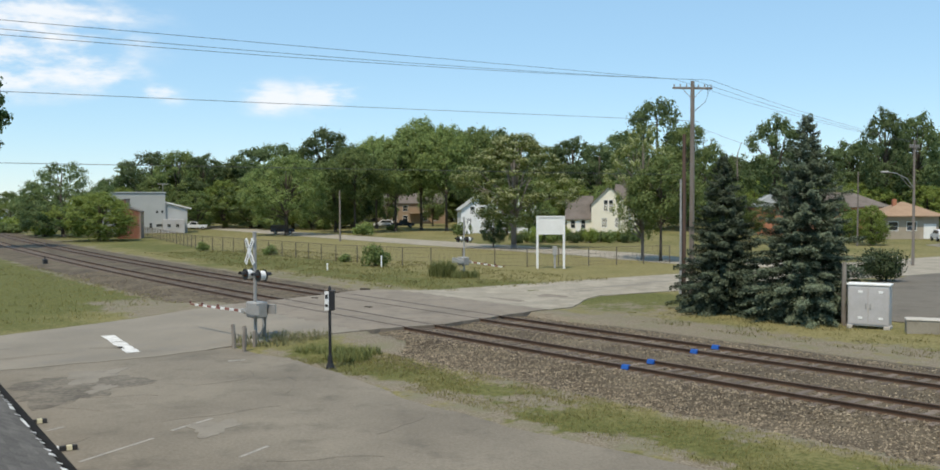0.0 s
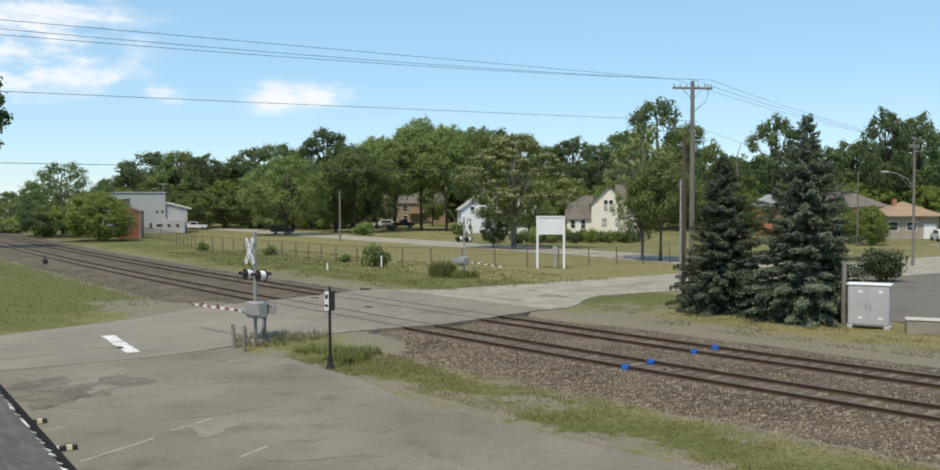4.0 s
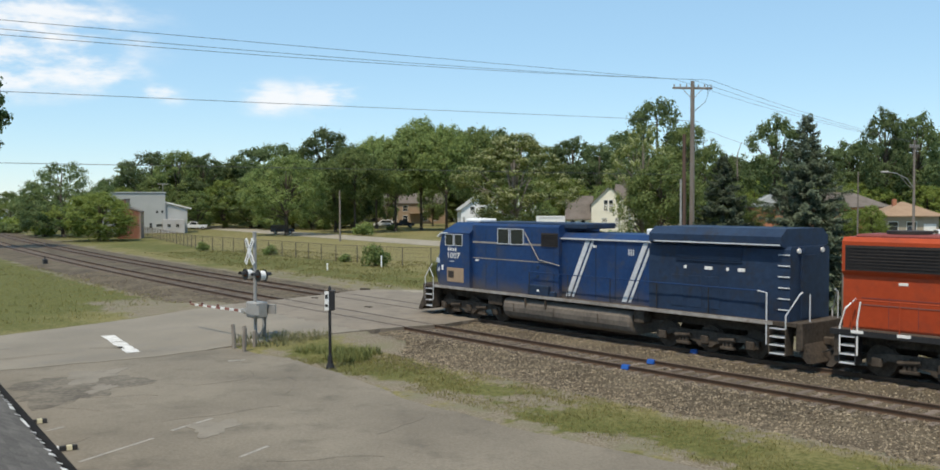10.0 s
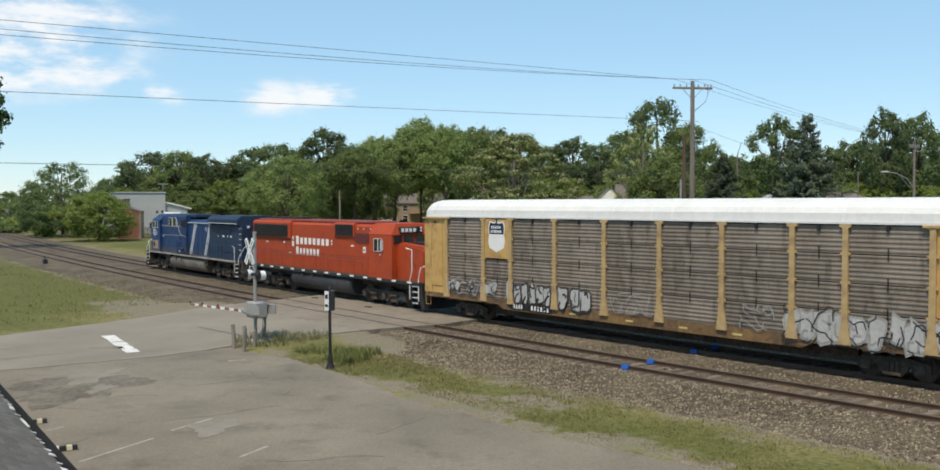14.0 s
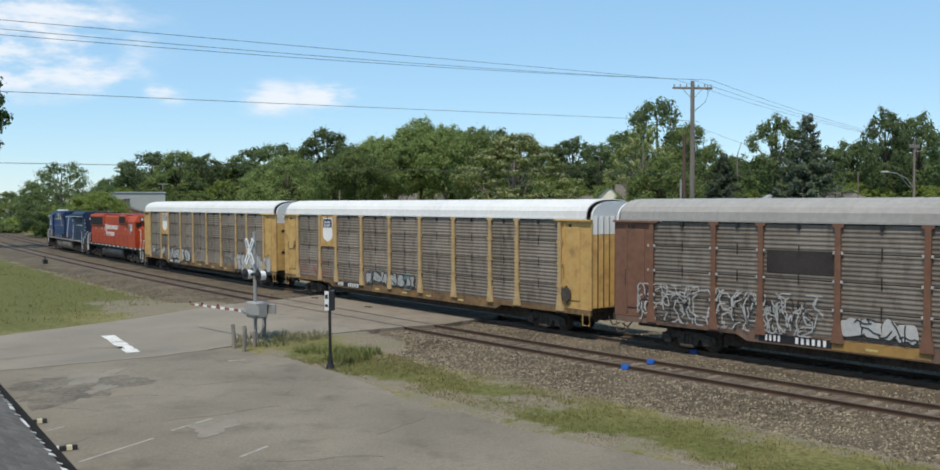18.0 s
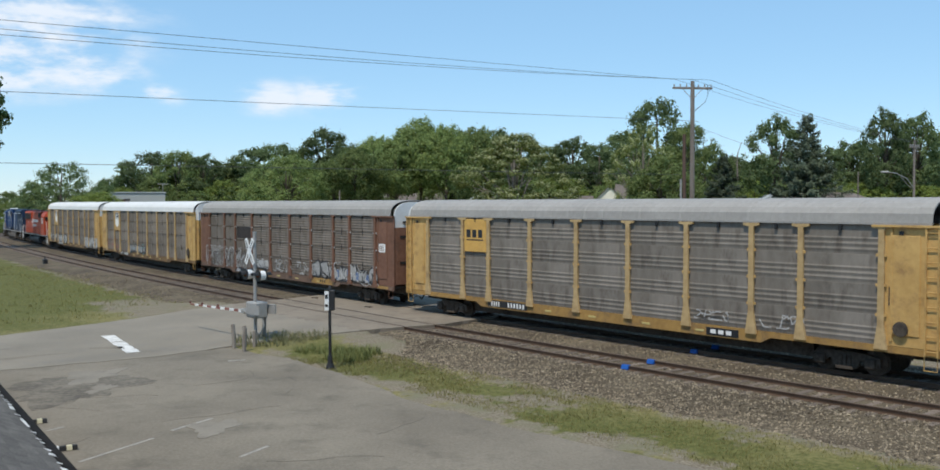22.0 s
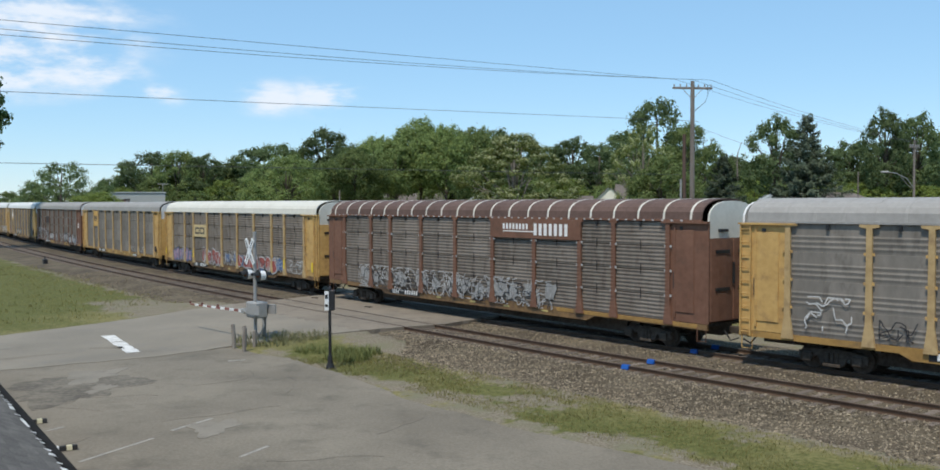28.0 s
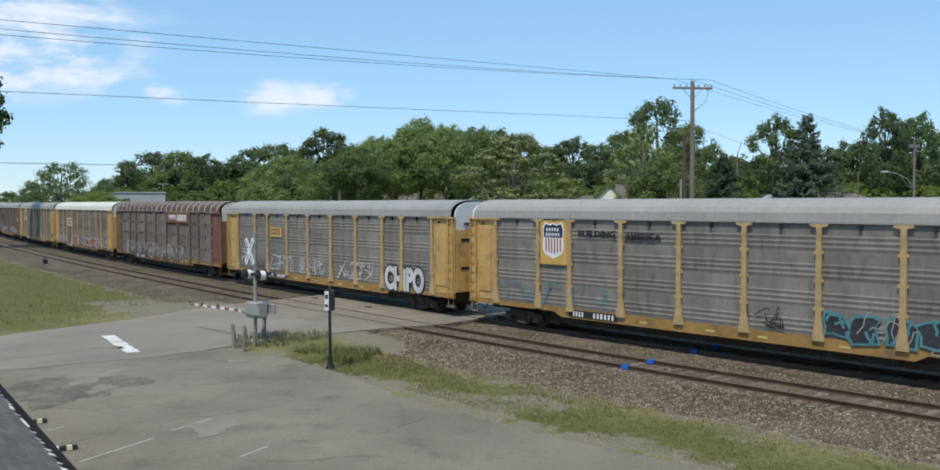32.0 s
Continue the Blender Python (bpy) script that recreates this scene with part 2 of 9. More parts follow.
M["wood_old"] = surface("grey_split_wood", (0.16, 0.14, 0.12), (0.32, 0.29, 0.25), 0.9, 0, 25, 2, 0.5, 0.006, stretch=(1, 1, 0.08), random_amt=0.2)
M["shingle"] = surface("grey_roof_shingle", (0.07, 0.063, 0.056), (0.145, 0.132, 0.118), 0.95, 0, 40, 2.5, 0.4, 0.004, random_amt=0.12)
M["gutter"] = surface("dark_gutter_metal", (0.01, 0.009, 0.008), (0.026, 0.022, 0.019), 0.9, 0.0, 12, 3, 0.2, spec=0.1)
M["siding_cream"] = surface("cream_siding", (0.70, 0.66, 0.54), (0.78, 0.745, 0.63), 0.7, 0, 10, 1, 0.1)
M["siding_white"] = surface("white_siding", (0.7, 0.71, 0.72), (0.8, 0.81, 0.81), 0.7, 0, 10, 1, 0.1)
M["siding_grey"] = surface("pale_grey_siding", (0.36, 0.375, 0.375), (0.43, 0.445, 0.44), 0.7, 0.0, 10, 0.4, 0.1, dirt=(0.4, 0.41, 0.41), dirt_amt=0.3)
M["siding_drab"] = surface("drab_tan_siding", (0.30, 0.26, 0.20), (0.40, 0.35, 0.28), 0.8, 0, 10, 0.8, 0.1)
M["siding_tan"] = surface("tan_siding", (0.27, 0.195, 0.125), (0.36, 0.265, 0.18), 0.8, 0, 10, 0.8, 0.1)
M["brick"] = surface("red_brick", (0.24, 0.095, 0.06), (0.36, 0.16, 0.10), 0.9, 0, 9, 0.7, 0.4, 0.01, random_amt=0.15)
M["brick_or"] = surface("orange_brick", (0.36, 0.15, 0.085), (0.46, 0.21, 0.125), 0.9, 0, 9, 0.7, 0.4, 0.01)
M["mortar"] = surface("brick_mortar", (0.28, 0.2, 0.16), (0.36, 0.27, 0.22), 0.95, 0, 9, 0.7, 0.2)
M["roof_brown"] = surface("brown_roof_shingle", (0.105, 0.09, 0.078), (0.175, 0.152, 0.135), 0.95, 0, 9, 0.8, 0.4, 0.02)
M["roof_tan"] = surface("tan_roof_shingle", (0.25, 0.17, 0.11), (0.33, 0.23, 0.155), 0.95, 0, 9, 0.8, 0.4, 0.02)
M["roof_grey"] = surface("grey_roof_metal", (0.36, 0.38, 0.39), (0.46, 0.48, 0.49), 0.6, 0.1, 9, 0.8, 0.1)
M["window"] = glassy("dark_window_glass", (0.02, 0.025, 0.03))
M["trim_white"] = surface("white_trim", (0.68, 0.68, 0.66), (0.78, 0.78, 0.76), 0.6, 0, 10, 1, 0.1)
M["car_white"] = surface("white_car_paint", (0.68, 0.69, 0.7), (0.75, 0.76, 0.77), 0.3, 0, 6, 1, 0.0)
M["car_dark"] = surface("dark_car_paint", (0.02, 0.024, 0.035), (0.035, 0.04, 0.055), 0.25, 0.1, 6, 1, 0.0)
M["car_blue"] = surface("blue_car_paint", (0.02, 0.06, 0.14), (0.03, 0.08, 0.18), 0.3, 0.1, 6, 1, 0.0)
M["wire"] = surface("black_cable", (0.055, 0.058, 0.065), (0.09, 0.093, 0.10), 0.6, 0, 6, 1, 0.0)

# paint of the train
M["letter_white"] = surface("white_lettering", (0.72, 0.71, 0.68), (0.8, 0.79, 0.77), 0.6, 0, 8, 1, 0.0)
M["loco_blue"] = surface("loco_blue_paint", (0.007, 0.029, 0.098), (0.011, 0.046, 0.145), 0.55, 0, 5, 0.5, 0.05, dirt=(0.06, 0.058, 0.06), dirt_amt=0.6, spec=0.3, grime=((0.095, 0.078, 0.062), 2.3, 0.8))
M["loco_navy"] = surface("sooty_dark_blue_paint", (0.013, 0.026, 0.056), (0.022, 0.044, 0.09), 0.6, 0, 5, 0.6, 0.05, dirt=(0.028, 0.026, 0.025), dirt_amt=0.7, spec=0.25)
M["loco_red"] = surface("loco_red_paint", (0.33, 0.046, 0.013), (0.41, 0.064, 0.018), 0.55, 0, 5, 0.5, 0.05, dirt=(0.19, 0.04, 0.022), dirt_amt=0.6, spec=0.25)
M["loco_maroon"] = surface("dull_dark_red_paint", (0.16, 0.035, 0.03), (0.23, 0.055, 0.045), 0.7, 0, 5, 0.6, 0.05)
M["grille"] = surface("sooty_grille", (0.018, 0.015, 0.014), (0.045, 0.036, 0.032), 0.8, 0, 10, 1, 0.2)
M["under"] = surface("grimy_running_gear", (0.036, 0.029, 0.023), (0.098, 0.08, 0.064), 0.88, 0, 8, 1, 0.3, dirt=(0.105, 0.08, 0.06), dirt_amt=0.5, spec=0.2)
M["tank"] = surface("dusty_fuel_tank", (0.105, 0.088, 0.072), (0.185, 0.158, 0.132), 0.75, 0, 6, 0.6, 0.1, dirt=(0.05, 0.045, 0.04), dirt_amt=0.6)
M["tank_dark"] = surface("black_fuel_tank", (0.02, 0.02, 0.022), (0.05, 0.048, 0.048), 0.6, 0, 6, 0.6, 0.1)
M["silver"] = surface("silver_stripe_paint", (0.5, 0.52, 0.55), (0.66, 0.68, 0.7), 0.5, 0.1, 8, 1, 0.05, dirt=(0.3, 0.3, 0.31), dirt_amt=0.5)
M["silver_dirty"] = surface("dirty_silver_edge_paint", (0.20, 0.18, 0.16), (0.42, 0.40, 0.38), 0.6, 0.1, 3, 0.4, 0.05, dirt=(0.15, 0.11, 0.08), dirt_amt=0.8)
M["rack_yellow"] = surface("rack_yellow_paint", (0.45, 0.275, 0.088), (0.57, 0.365, 0.13), 0.65, 0, 4, 0.5, 0.1, dirt=(0.24, 0.135, 0.06), dirt_amt=0.75)
M["rack_post"] = surface("faded_tan_yellow_post_paint", (0.38, 0.26, 0.115), (0.50, 0.36, 0.18), 0.7, 0, 4, 0.5, 0.1, dirt=(0.22, 0.14, 0.07), dirt_amt=0.7)
M["rack_amber"] = surface("bright_rack_yellow_paint", (0.55, 0.32, 0.075), (0.66, 0.40, 0.11), 0.6, 0, 4, 0.5, 0.05, dirt=(0.40, 0.24, 0.08), dirt_amt=0.5)
M["rack_cream"] = surface("faded_pale_yellow_paint", (0.50, 0.38, 0.19), (0.60, 0.47, 0.26), 0.7, 0, 4, 0.5, 0.05, dirt=(0.34, 0.25, 0.14), dirt_amt=0.5)
M["reflector_yellow"] = surface("bright_yellow_reflector", (0.70, 0.50, 0.02), (0.80, 0.60, 0.03), 0.5, 0, 4, 0.5, 0.0)
M["rack_brown"] = surface("rack_brown_paint", (0.145, 0.072, 0.046), (0.205, 0.106, 0.07), 0.7, 0, 4, 0.5, 0.1, dirt=(0.095, 0.06, 0.043), dirt_amt=0.55, spec=0.25)
M["rack_dull"] = surface("dull_brown_grey_paint", (0.13, 0.082, 0.058), (0.19, 0.125, 0.092), 0.75, 0, 4, 0.5, 0.1, dirt=(0.10, 0.075, 0.055), dirt_amt=0.6, spec=0.25)
M["panel_warm"] = surface("dirty_warm_grey_panel", (0.162, 0.136, 0.110), (0.24, 0.205, 0.17), 0.8, 0.0, 3.2, 0.7, 0.06, dirt=(0.078, 0.06, 0.045), dirt_amt=0.7, random_amt=0.13, stretch=(1.15, 1, 0.5), spec=0.25)
M["panel_grey"] = surface("weathered_grey_panel", (0.152, 0.134, 0.112), (0.228, 0.204, 0.176), 0.8, 0.0, 3.2, 0.7, 0.06, dirt=(0.088, 0.072, 0.058), dirt_amt=0.7, random_amt=0.13, stretch=(1.15, 1, 0.5), spec=0.25)
M["panel_rust"] = surface("rust_stained_grey_panel", (0.14, 0.118, 0.097), (0.212, 0.184, 0.156), 0.8, 0.0, 3.2, 0.7, 0.06, dirt=(0.09, 0.07, 0.055), dirt_amt=0.7, random_amt=0.13, stretch=(1.15, 1, 0.5), spec=0.25)
M["panel_blue"] = surface("cool_grey_panel", (0.167, 0.151, 0.13), (0.246, 0.223, 0.194), 0.8, 0.0, 3.2, 0.7, 0.06, dirt=(0.115, 0.102, 0.088), dirt_amt=0.7, random_amt=0.13, stretch=(1.15, 1, 0.5), spec=0.25)
M["roof_white"] = surface("white_rack_roof", (0.60, 0.60, 0.59), (0.70, 0.70, 0.685), 0.55, 0, 5, 0.4, 0.05, dirt=(0.5, 0.48, 0.44), dirt_amt=0.3)
M["roof_cream"] = surface("pale_cream_rack_roof", (0.56, 0.54, 0.47), (0.66, 0.635, 0.56), 0.55, 0, 5, 0.4, 0.05, dirt=(0.5, 0.48, 0.42), dirt_amt=0.4)
M["roof_galv"] = surface("dull_galvanised_roof", (0.25, 0.241, 0.225), (0.332, 0.32, 0.302), 0.7, 0.0, 5, 0.4, 0.05, dirt=(0.25, 0.24, 0.225), dirt_amt=0.5)
M["roof_rust"] = surface("rusty_brown_rack_roof", (0.08, 0.047, 0.036), (0.135, 0.083, 0.066), 0.75, 0, 5, 0.5, 0.1, dirt=(0.06, 0.04, 0.035), dirt_amt=0.5)
M["sill_grimy"] = surface("rust_brown_grimy_sill", (0.10, 0.06, 0.035), (0.24, 0.145, 0.06), 0.8, 0, 4, 0.6, 0.1, dirt=(0.06, 0.042, 0.03), dirt_amt=0.75, contrast=1.4)
M["sill_dirty"] = surface("grimy_yellow_sill", (0.25, 0.145, 0.045), (0.40, 0.24, 0.07), 0.75, 0, 4, 0.6, 0.1, dirt=(0.13, 0.09, 0.06), dirt_amt=0.75)
M["tag_white"] = surface("pale_spray_paint", (0.34, 0.335, 0.325), (0.5, 0.495, 0.48), 0.7, 0, 9, 1.4, 0.0)
M["tag_chalk"] = surface("chalky_white_spray_paint", (0.44, 0.435, 0.42), (0.66, 0.65, 0.63), 0.75, 0, 9, 1.4, 0.0, dirt=(0.3, 0.295, 0.285), dirt_amt=0.5)
M["tag_black"] = surface("black_spray_paint", (0.02, 0.02, 0.022), (0.06, 0.06, 0.065), 0.7, 0, 9, 1.4, 0.0)
M["tag_red"] = surface("red_spray_paint", (0.22, 0.05, 0.04), (0.36, 0.10, 0.08), 0.7, 0, 9, 1.4, 0.0)
M["tag_blue"] = surface("blue_spray_paint", (0.06, 0.10, 0.21), (0.15, 0.21, 0.34), 0.7, 0, 9, 1.4, 0.0)
M["tag_pink"] = surface("pink_spray_paint", (0.28, 0.15, 0.19), (0.4, 0.28, 0.35), 0.7, 0, 9, 1.4, 0.0)
M["tag_teal"] = surface("teal_spray_paint", (0.06, 0.2, 0.22), (0.12, 0.29, 0.31), 0.7, 0, 9, 1.4, 0.0)
M["tag_grey"] = surface("thin_grey_spray_paint", (0.24, 0.235, 0.225), (0.36, 0.355, 0.34), 0.7, 0, 9, 1.4, 0.0)

# ---- mesh tools ----
def quad(bm, a, b, c, d):
    return bm.faces.new([bm.verts.new(p) for p in (a, b, c, d)])


def box(bm, x0, x1, y0, y1, z0, z1, bev=0.0):
    """A box with chamfered upright and level edges when bev is set."""
    if not bev:
        v = [bm.verts.new((x, y, z)) for z in (z0, z1) for x, y in ((x0, y0), (x1, y0), (x1, y1), (x0, y1))]
        for f in ((3, 2, 1, 0), (4, 5, 6, 7), (0, 1, 5, 4), (1, 2, 6, 5), (2, 3, 7, 6), (3, 0, 4, 7)):
            bm.faces.new([v[i] for i in f])
        return
    b = min(bev, (x1 - x0) * 0.45, (y1 - y0) * 0.45, (z1 - z0) * 0.45)

    def ring(inset, z):
        xa, xb, ya, yb = x0 + inset, x1 - inset, y0 + inset, y1 - inset
        return [bm.verts.new(p) for p in ((xa + b, ya, z), (xb - b, ya, z), (xb, ya + b, z), (xb, yb - b, z),
                                          (xb - b, yb, z), (xa + b, yb, z), (xa, yb - b, z), (xa, ya + b, z))]

    def ring_small(z):
        return [bm.verts.new(p) for p in ((x0 + b, y0 + b, z), (x1 - b, y0 + b, z), (x1 - b, y1 - b, z), (x0 + b, y1 - b, z))]

    r1, r2 = ring(0, z0 + b), ring(0, z1 - b)
    lo, hi = ring_small(z0), ring_small(z1)
    bm.faces.new(lo[::-1])
    bm.faces.new(hi)
    for i in range(8):
        j = (i + 1) % 8
        bm.faces.new((r1[i], r1[j], r2[j], r2[i]))
    corner = ((0, 7, 0), (1, 2, 1), (3, 4, 2), (5, 6, 3))
    edge = ((0, 1, 0, 1), (2, 3, 1, 2), (4, 5, 2, 3), (6, 7, 3, 0))
    for a_, b_, c, d in edge:
        bm.faces.new((lo[c], lo[d], r1[b_], r1[a_]))
        bm.faces.new((r2[a_], r2[b_], hi[d], hi[c]))
    bm.faces.new((lo[0], r1[0], r1[7]))
    bm.faces.new((hi[0], r2[7], r2[0]))
    for a_, b_, c in corner[1:]:
        bm.faces.new((lo[c], r1[b_], r1[a_]))
        bm.faces.new((hi[c], r2[a_], r2[b_]))


def tube(bm, pts, r, n=8, cap=True, r_end=None):
    """A round bar along pts, tapering from r to r_end."""
    pts = [Vector(p) for p in pts]
    rings = []
    for i, p in enumerate(pts):
        d = (pts[min(i + 1, len(pts) - 1)] - pts[max(i - 1, 0)]).normalized()
        up = Vector((0, 0, 1)) if abs(d.z) < 0.9 else Vector((1, 0, 0))
        u = d.cross(up).normalized()
        w = u.cross(d)
        rr = r if r_end is None else r + (r_end - r) * i / (len(pts) - 1)
        rings.append([bm.verts.new(p + (u * math.cos(k * math.tau / n) + w * math.sin(k * math.tau / n)) * rr) for k in range(n)])
    for a, b in zip(rings, rings[1:]):
        for k in range(n):
            bm.faces.new((a[k], b[k], b[(k + 1) % n], a[(k + 1) % n]))
    if cap:
        bm.faces.new(rings[0])
        bm.faces.new(rings[-1][::-1])


def disc(bm, c, axis, r, depth, n=16):
    c, ax = Vector(c), Vector(axis).normalized()
    tube(bm, [c - ax * depth / 2, c + ax * depth / 2], r, n)


def prism(bm, prof, x0, x1, axis="x", cap=True):
    """Sweeps a closed profile of (a, b) pairs from x0 to x1 along an axis."""
    def at_(t, a, b):
        return {"x": (t, a, b), "y": (a, t, b), "z": (a, b, t)}[axis]
    r0 = [bm.verts.new(at_(x0, a, b)) for a, b in prof]
    r1 = [bm.verts.new(at_(x1, a, b)) for a, b in prof]
    n = len(prof)
    for i in range(n):
        bm.faces.new((r0[i], r1[i], r1[(i + 1) % n], r0[(i + 1) % n]))
    if cap:
        bm.faces.new(r0)
        bm.faces.new(r1[::-1])


def polygon(bm, pts, z, thick):
    top = [bm.verts.new((x, y, z)) for x, y in pts]
    bot = [bm.verts.new((x, y, z - thick)) for x, y in pts]
    bm.faces.new(top)
    n = len(pts)
    for i in range(n):
        bm.faces.new((bot[i], bot[(i + 1) % n], top[(i + 1) % n], top[i]))


def mesh_of(name, bm, material, smooth=False, fix=True):
    if fix:
        bmesh.ops.recalc_face_normals(bm, faces=bm.faces[:])
    me = bpy.data.meshes.new(name)
    bm.to_mesh(me)
    bm.free()
    me.materials.append(M[material] if isinstance(material, str) else material)
    if smooth:
        me.shade_smooth()
    return me


def part(name, bm, material, parent, label="", smooth=False, fix=True):
    """One mesh object under a thing or a part."""
    ob = new(name, mesh_of(name, bm, material, smooth, fix))
    ob.parent = parent
    if label:
        ob["label"] = label
    return ob


def piece(name, me, parent, m):
    """A piece that shares its mesh with its like."""
    ob = new(name, me)
    ob.parent = parent
    ob.matrix_basis = m
    return ob


def thing(name, m, label, category, group="", kind=""):
    ob = new(name)
    ob.matrix_basis = m
    return tagged(ob, label, category, group, kind)


def slab(name, bm, material, label, category, kind="", group="", smooth=False, fix=True):
    ob = new(name, mesh_of(name, bm, material, smooth, fix))
    return tagged(ob, label, category, group, kind)


def pydata(name, verts, faces, material, smooth=False):
    me = bpy.data.meshes.new(name)
    me.from_pydata(verts, [], faces)
    me.materials.append(M[material] if isinstance(material, str) else material)
    if smooth:
        me.shade_smooth()
    return me


# ---- the line of the railway: s runs along the far track, o is the distance to its left (away from the car park) ----
C0, C1, C2, C3 = 47.667, -1.26, 7.021, 0.808
XS = np.linspace(-560, 330, 8901)
_xc = np.clip(XS, -110, 30)
_u = _xc / 50
YS = C0 + C1 * _xc + C2 * _u ** 2 + C3 * _u ** 3 + (C1 + (2 * C2 * _u + 3 * C3 * _u * _u) / 50) * (XS - _xc)
YS = YS + 0.0022 * np.clip(XS - 6, 0, 24) ** 2 + 0.1056 * np.clip(XS - 30, 0, None)      # the line eases outwards past the crossing
SS = np.concatenate([[0], np.cumsum(np.hypot(np.diff(XS), np.diff(YS)))])
SS -= np.interp(0, XS, SS)
TX, TY = np.gradient(XS, SS), np.gradient(YS, SS)


def along(s, o=0.0):
    x, y = np.interp(s, SS, XS), np.interp(s, SS, YS)
    tx, ty = np.interp(s, SS, TX), np.interp(s, SS, TY)
    return x - ty * o, y + tx * o


def heading(s):
    return math.degrees(math.atan2(np.interp(s, SS, TY), np.interp(s, SS, TX)))


def to_line(x, y):
    """The (s, o) of plan points, by a few Newton steps."""
    x, y = np.asarray(x, float), np.asarray(y, float)
    s = (x * 0.62 - (y - C0) * 0.78)
    for _ in range(12):
        px, py = np.interp(s, SS, XS), np.interp(s, SS, YS)
        tx, ty = np.interp(s, SS, TX), np.interp(s, SS, TY)
        s = s + (x - px) * tx + (y - py) * ty
    px, py = np.interp(s, SS, XS), np.interp(s, SS, YS)
    tx, ty = np.interp(s, SS, TX), np.interp(s, SS, TY)
    return s, -ty * (x - px) + tx * (y - py)


GROUND = -0.36
SPACING = 4.57

# ---- ground ----
def smooth_step(a, b, x):
    t = np.clip((x - a) / (b - a), 0, 1)
    return t * t * (3 - 2 * t)


def band(x, a, b, soft=0.8):
    return smooth_step(a - soft, a + soft, x) * (1 - smooth_step(b - soft, b + soft, x))


def wobble(x, y, k, amp):
    return amp * (np.sin(x * k + 1.3 * np.sin(y * k * 0.7)) + np.sin(y * k * 1.31 + 1.7 * np.sin(x * k * 0.53) + 2.0)) / 2


def ground_cover(x, y):
    """How much bare gravel and how green the grass is at plan points."""
    s, o = to_line(x, y)
    ow = o + wobble(x, y, 0.9, 0.5) + wobble(x, y, 2.7, 0.25)
    gravel = band(ow, -9.2, 5.0)
    right = smooth_step(1, 4, s)
    gravel = np.maximum(gravel, 0.9 * right * band(ow, 2, 8.6, 1.2))
    gravel = np.maximum(gravel, right * band(ow, -13.6, -12.2, 0.5) * 0.9)
    gravel = np.maximum(gravel, 0.85 * band(s, -22, -11, 1.5) * band(ow, -13, -6, 1.0))
    gravel = np.maximum(gravel, 0.6 * band(s, -40, -14, 3) * band(ow, 2, 8.5, 1.5))
    gravel = np.maximum(gravel, 0.5 * band(s, -2, 6, 1) * band(ow, 5, 14, 1.5))
    gravel = gravel * (1 - 0.15 * smooth_step(7, 15, s) * band(o, 2.6, 10, 0.8))
    gravel = np.maximum(gravel, np.clip(0.75 * wobble(x, y, 0.8, 1) + 0.1, 0, 1) * band(ow, -12.6, -9.4, 0.6) * smooth_step(6, 11, s))
    green = 0.35 + 0.25 * wobble(x, y, 0.21, 1) + 0.2 * wobble(x, y, 0.73, 1)
    green = green + 0.45 * band(ow, 8.5, 17.5, 2) * (1 - right) + 0.95 * smooth_step(-12, -24, s) * (1 - smooth_step(-9, -8, o))
    green = green - 0.35 * band(ow, 20, 44, 3) * smooth_step(-140, -100, s)
    green = green + 0.6 * band(ow, -12.6, -9.4, 0.6) * right - 0.3 * smooth_step(12, 24, s) * (o < 0)
    green = green - 0.25 * smooth_step(7, 15, s) * band(o, 2.6, 12, 0.8)
    return gravel, np.clip(green, 0, 1)


def road_height(o):
    """The road climbs to the rails at the crossing."""
    d = np.maximum(np.maximum(o - 1.8, -(o + SPACING + 1.8)), 0)
    return -0.012 - 0.31 * smooth_step(0.5, 8.5, d)


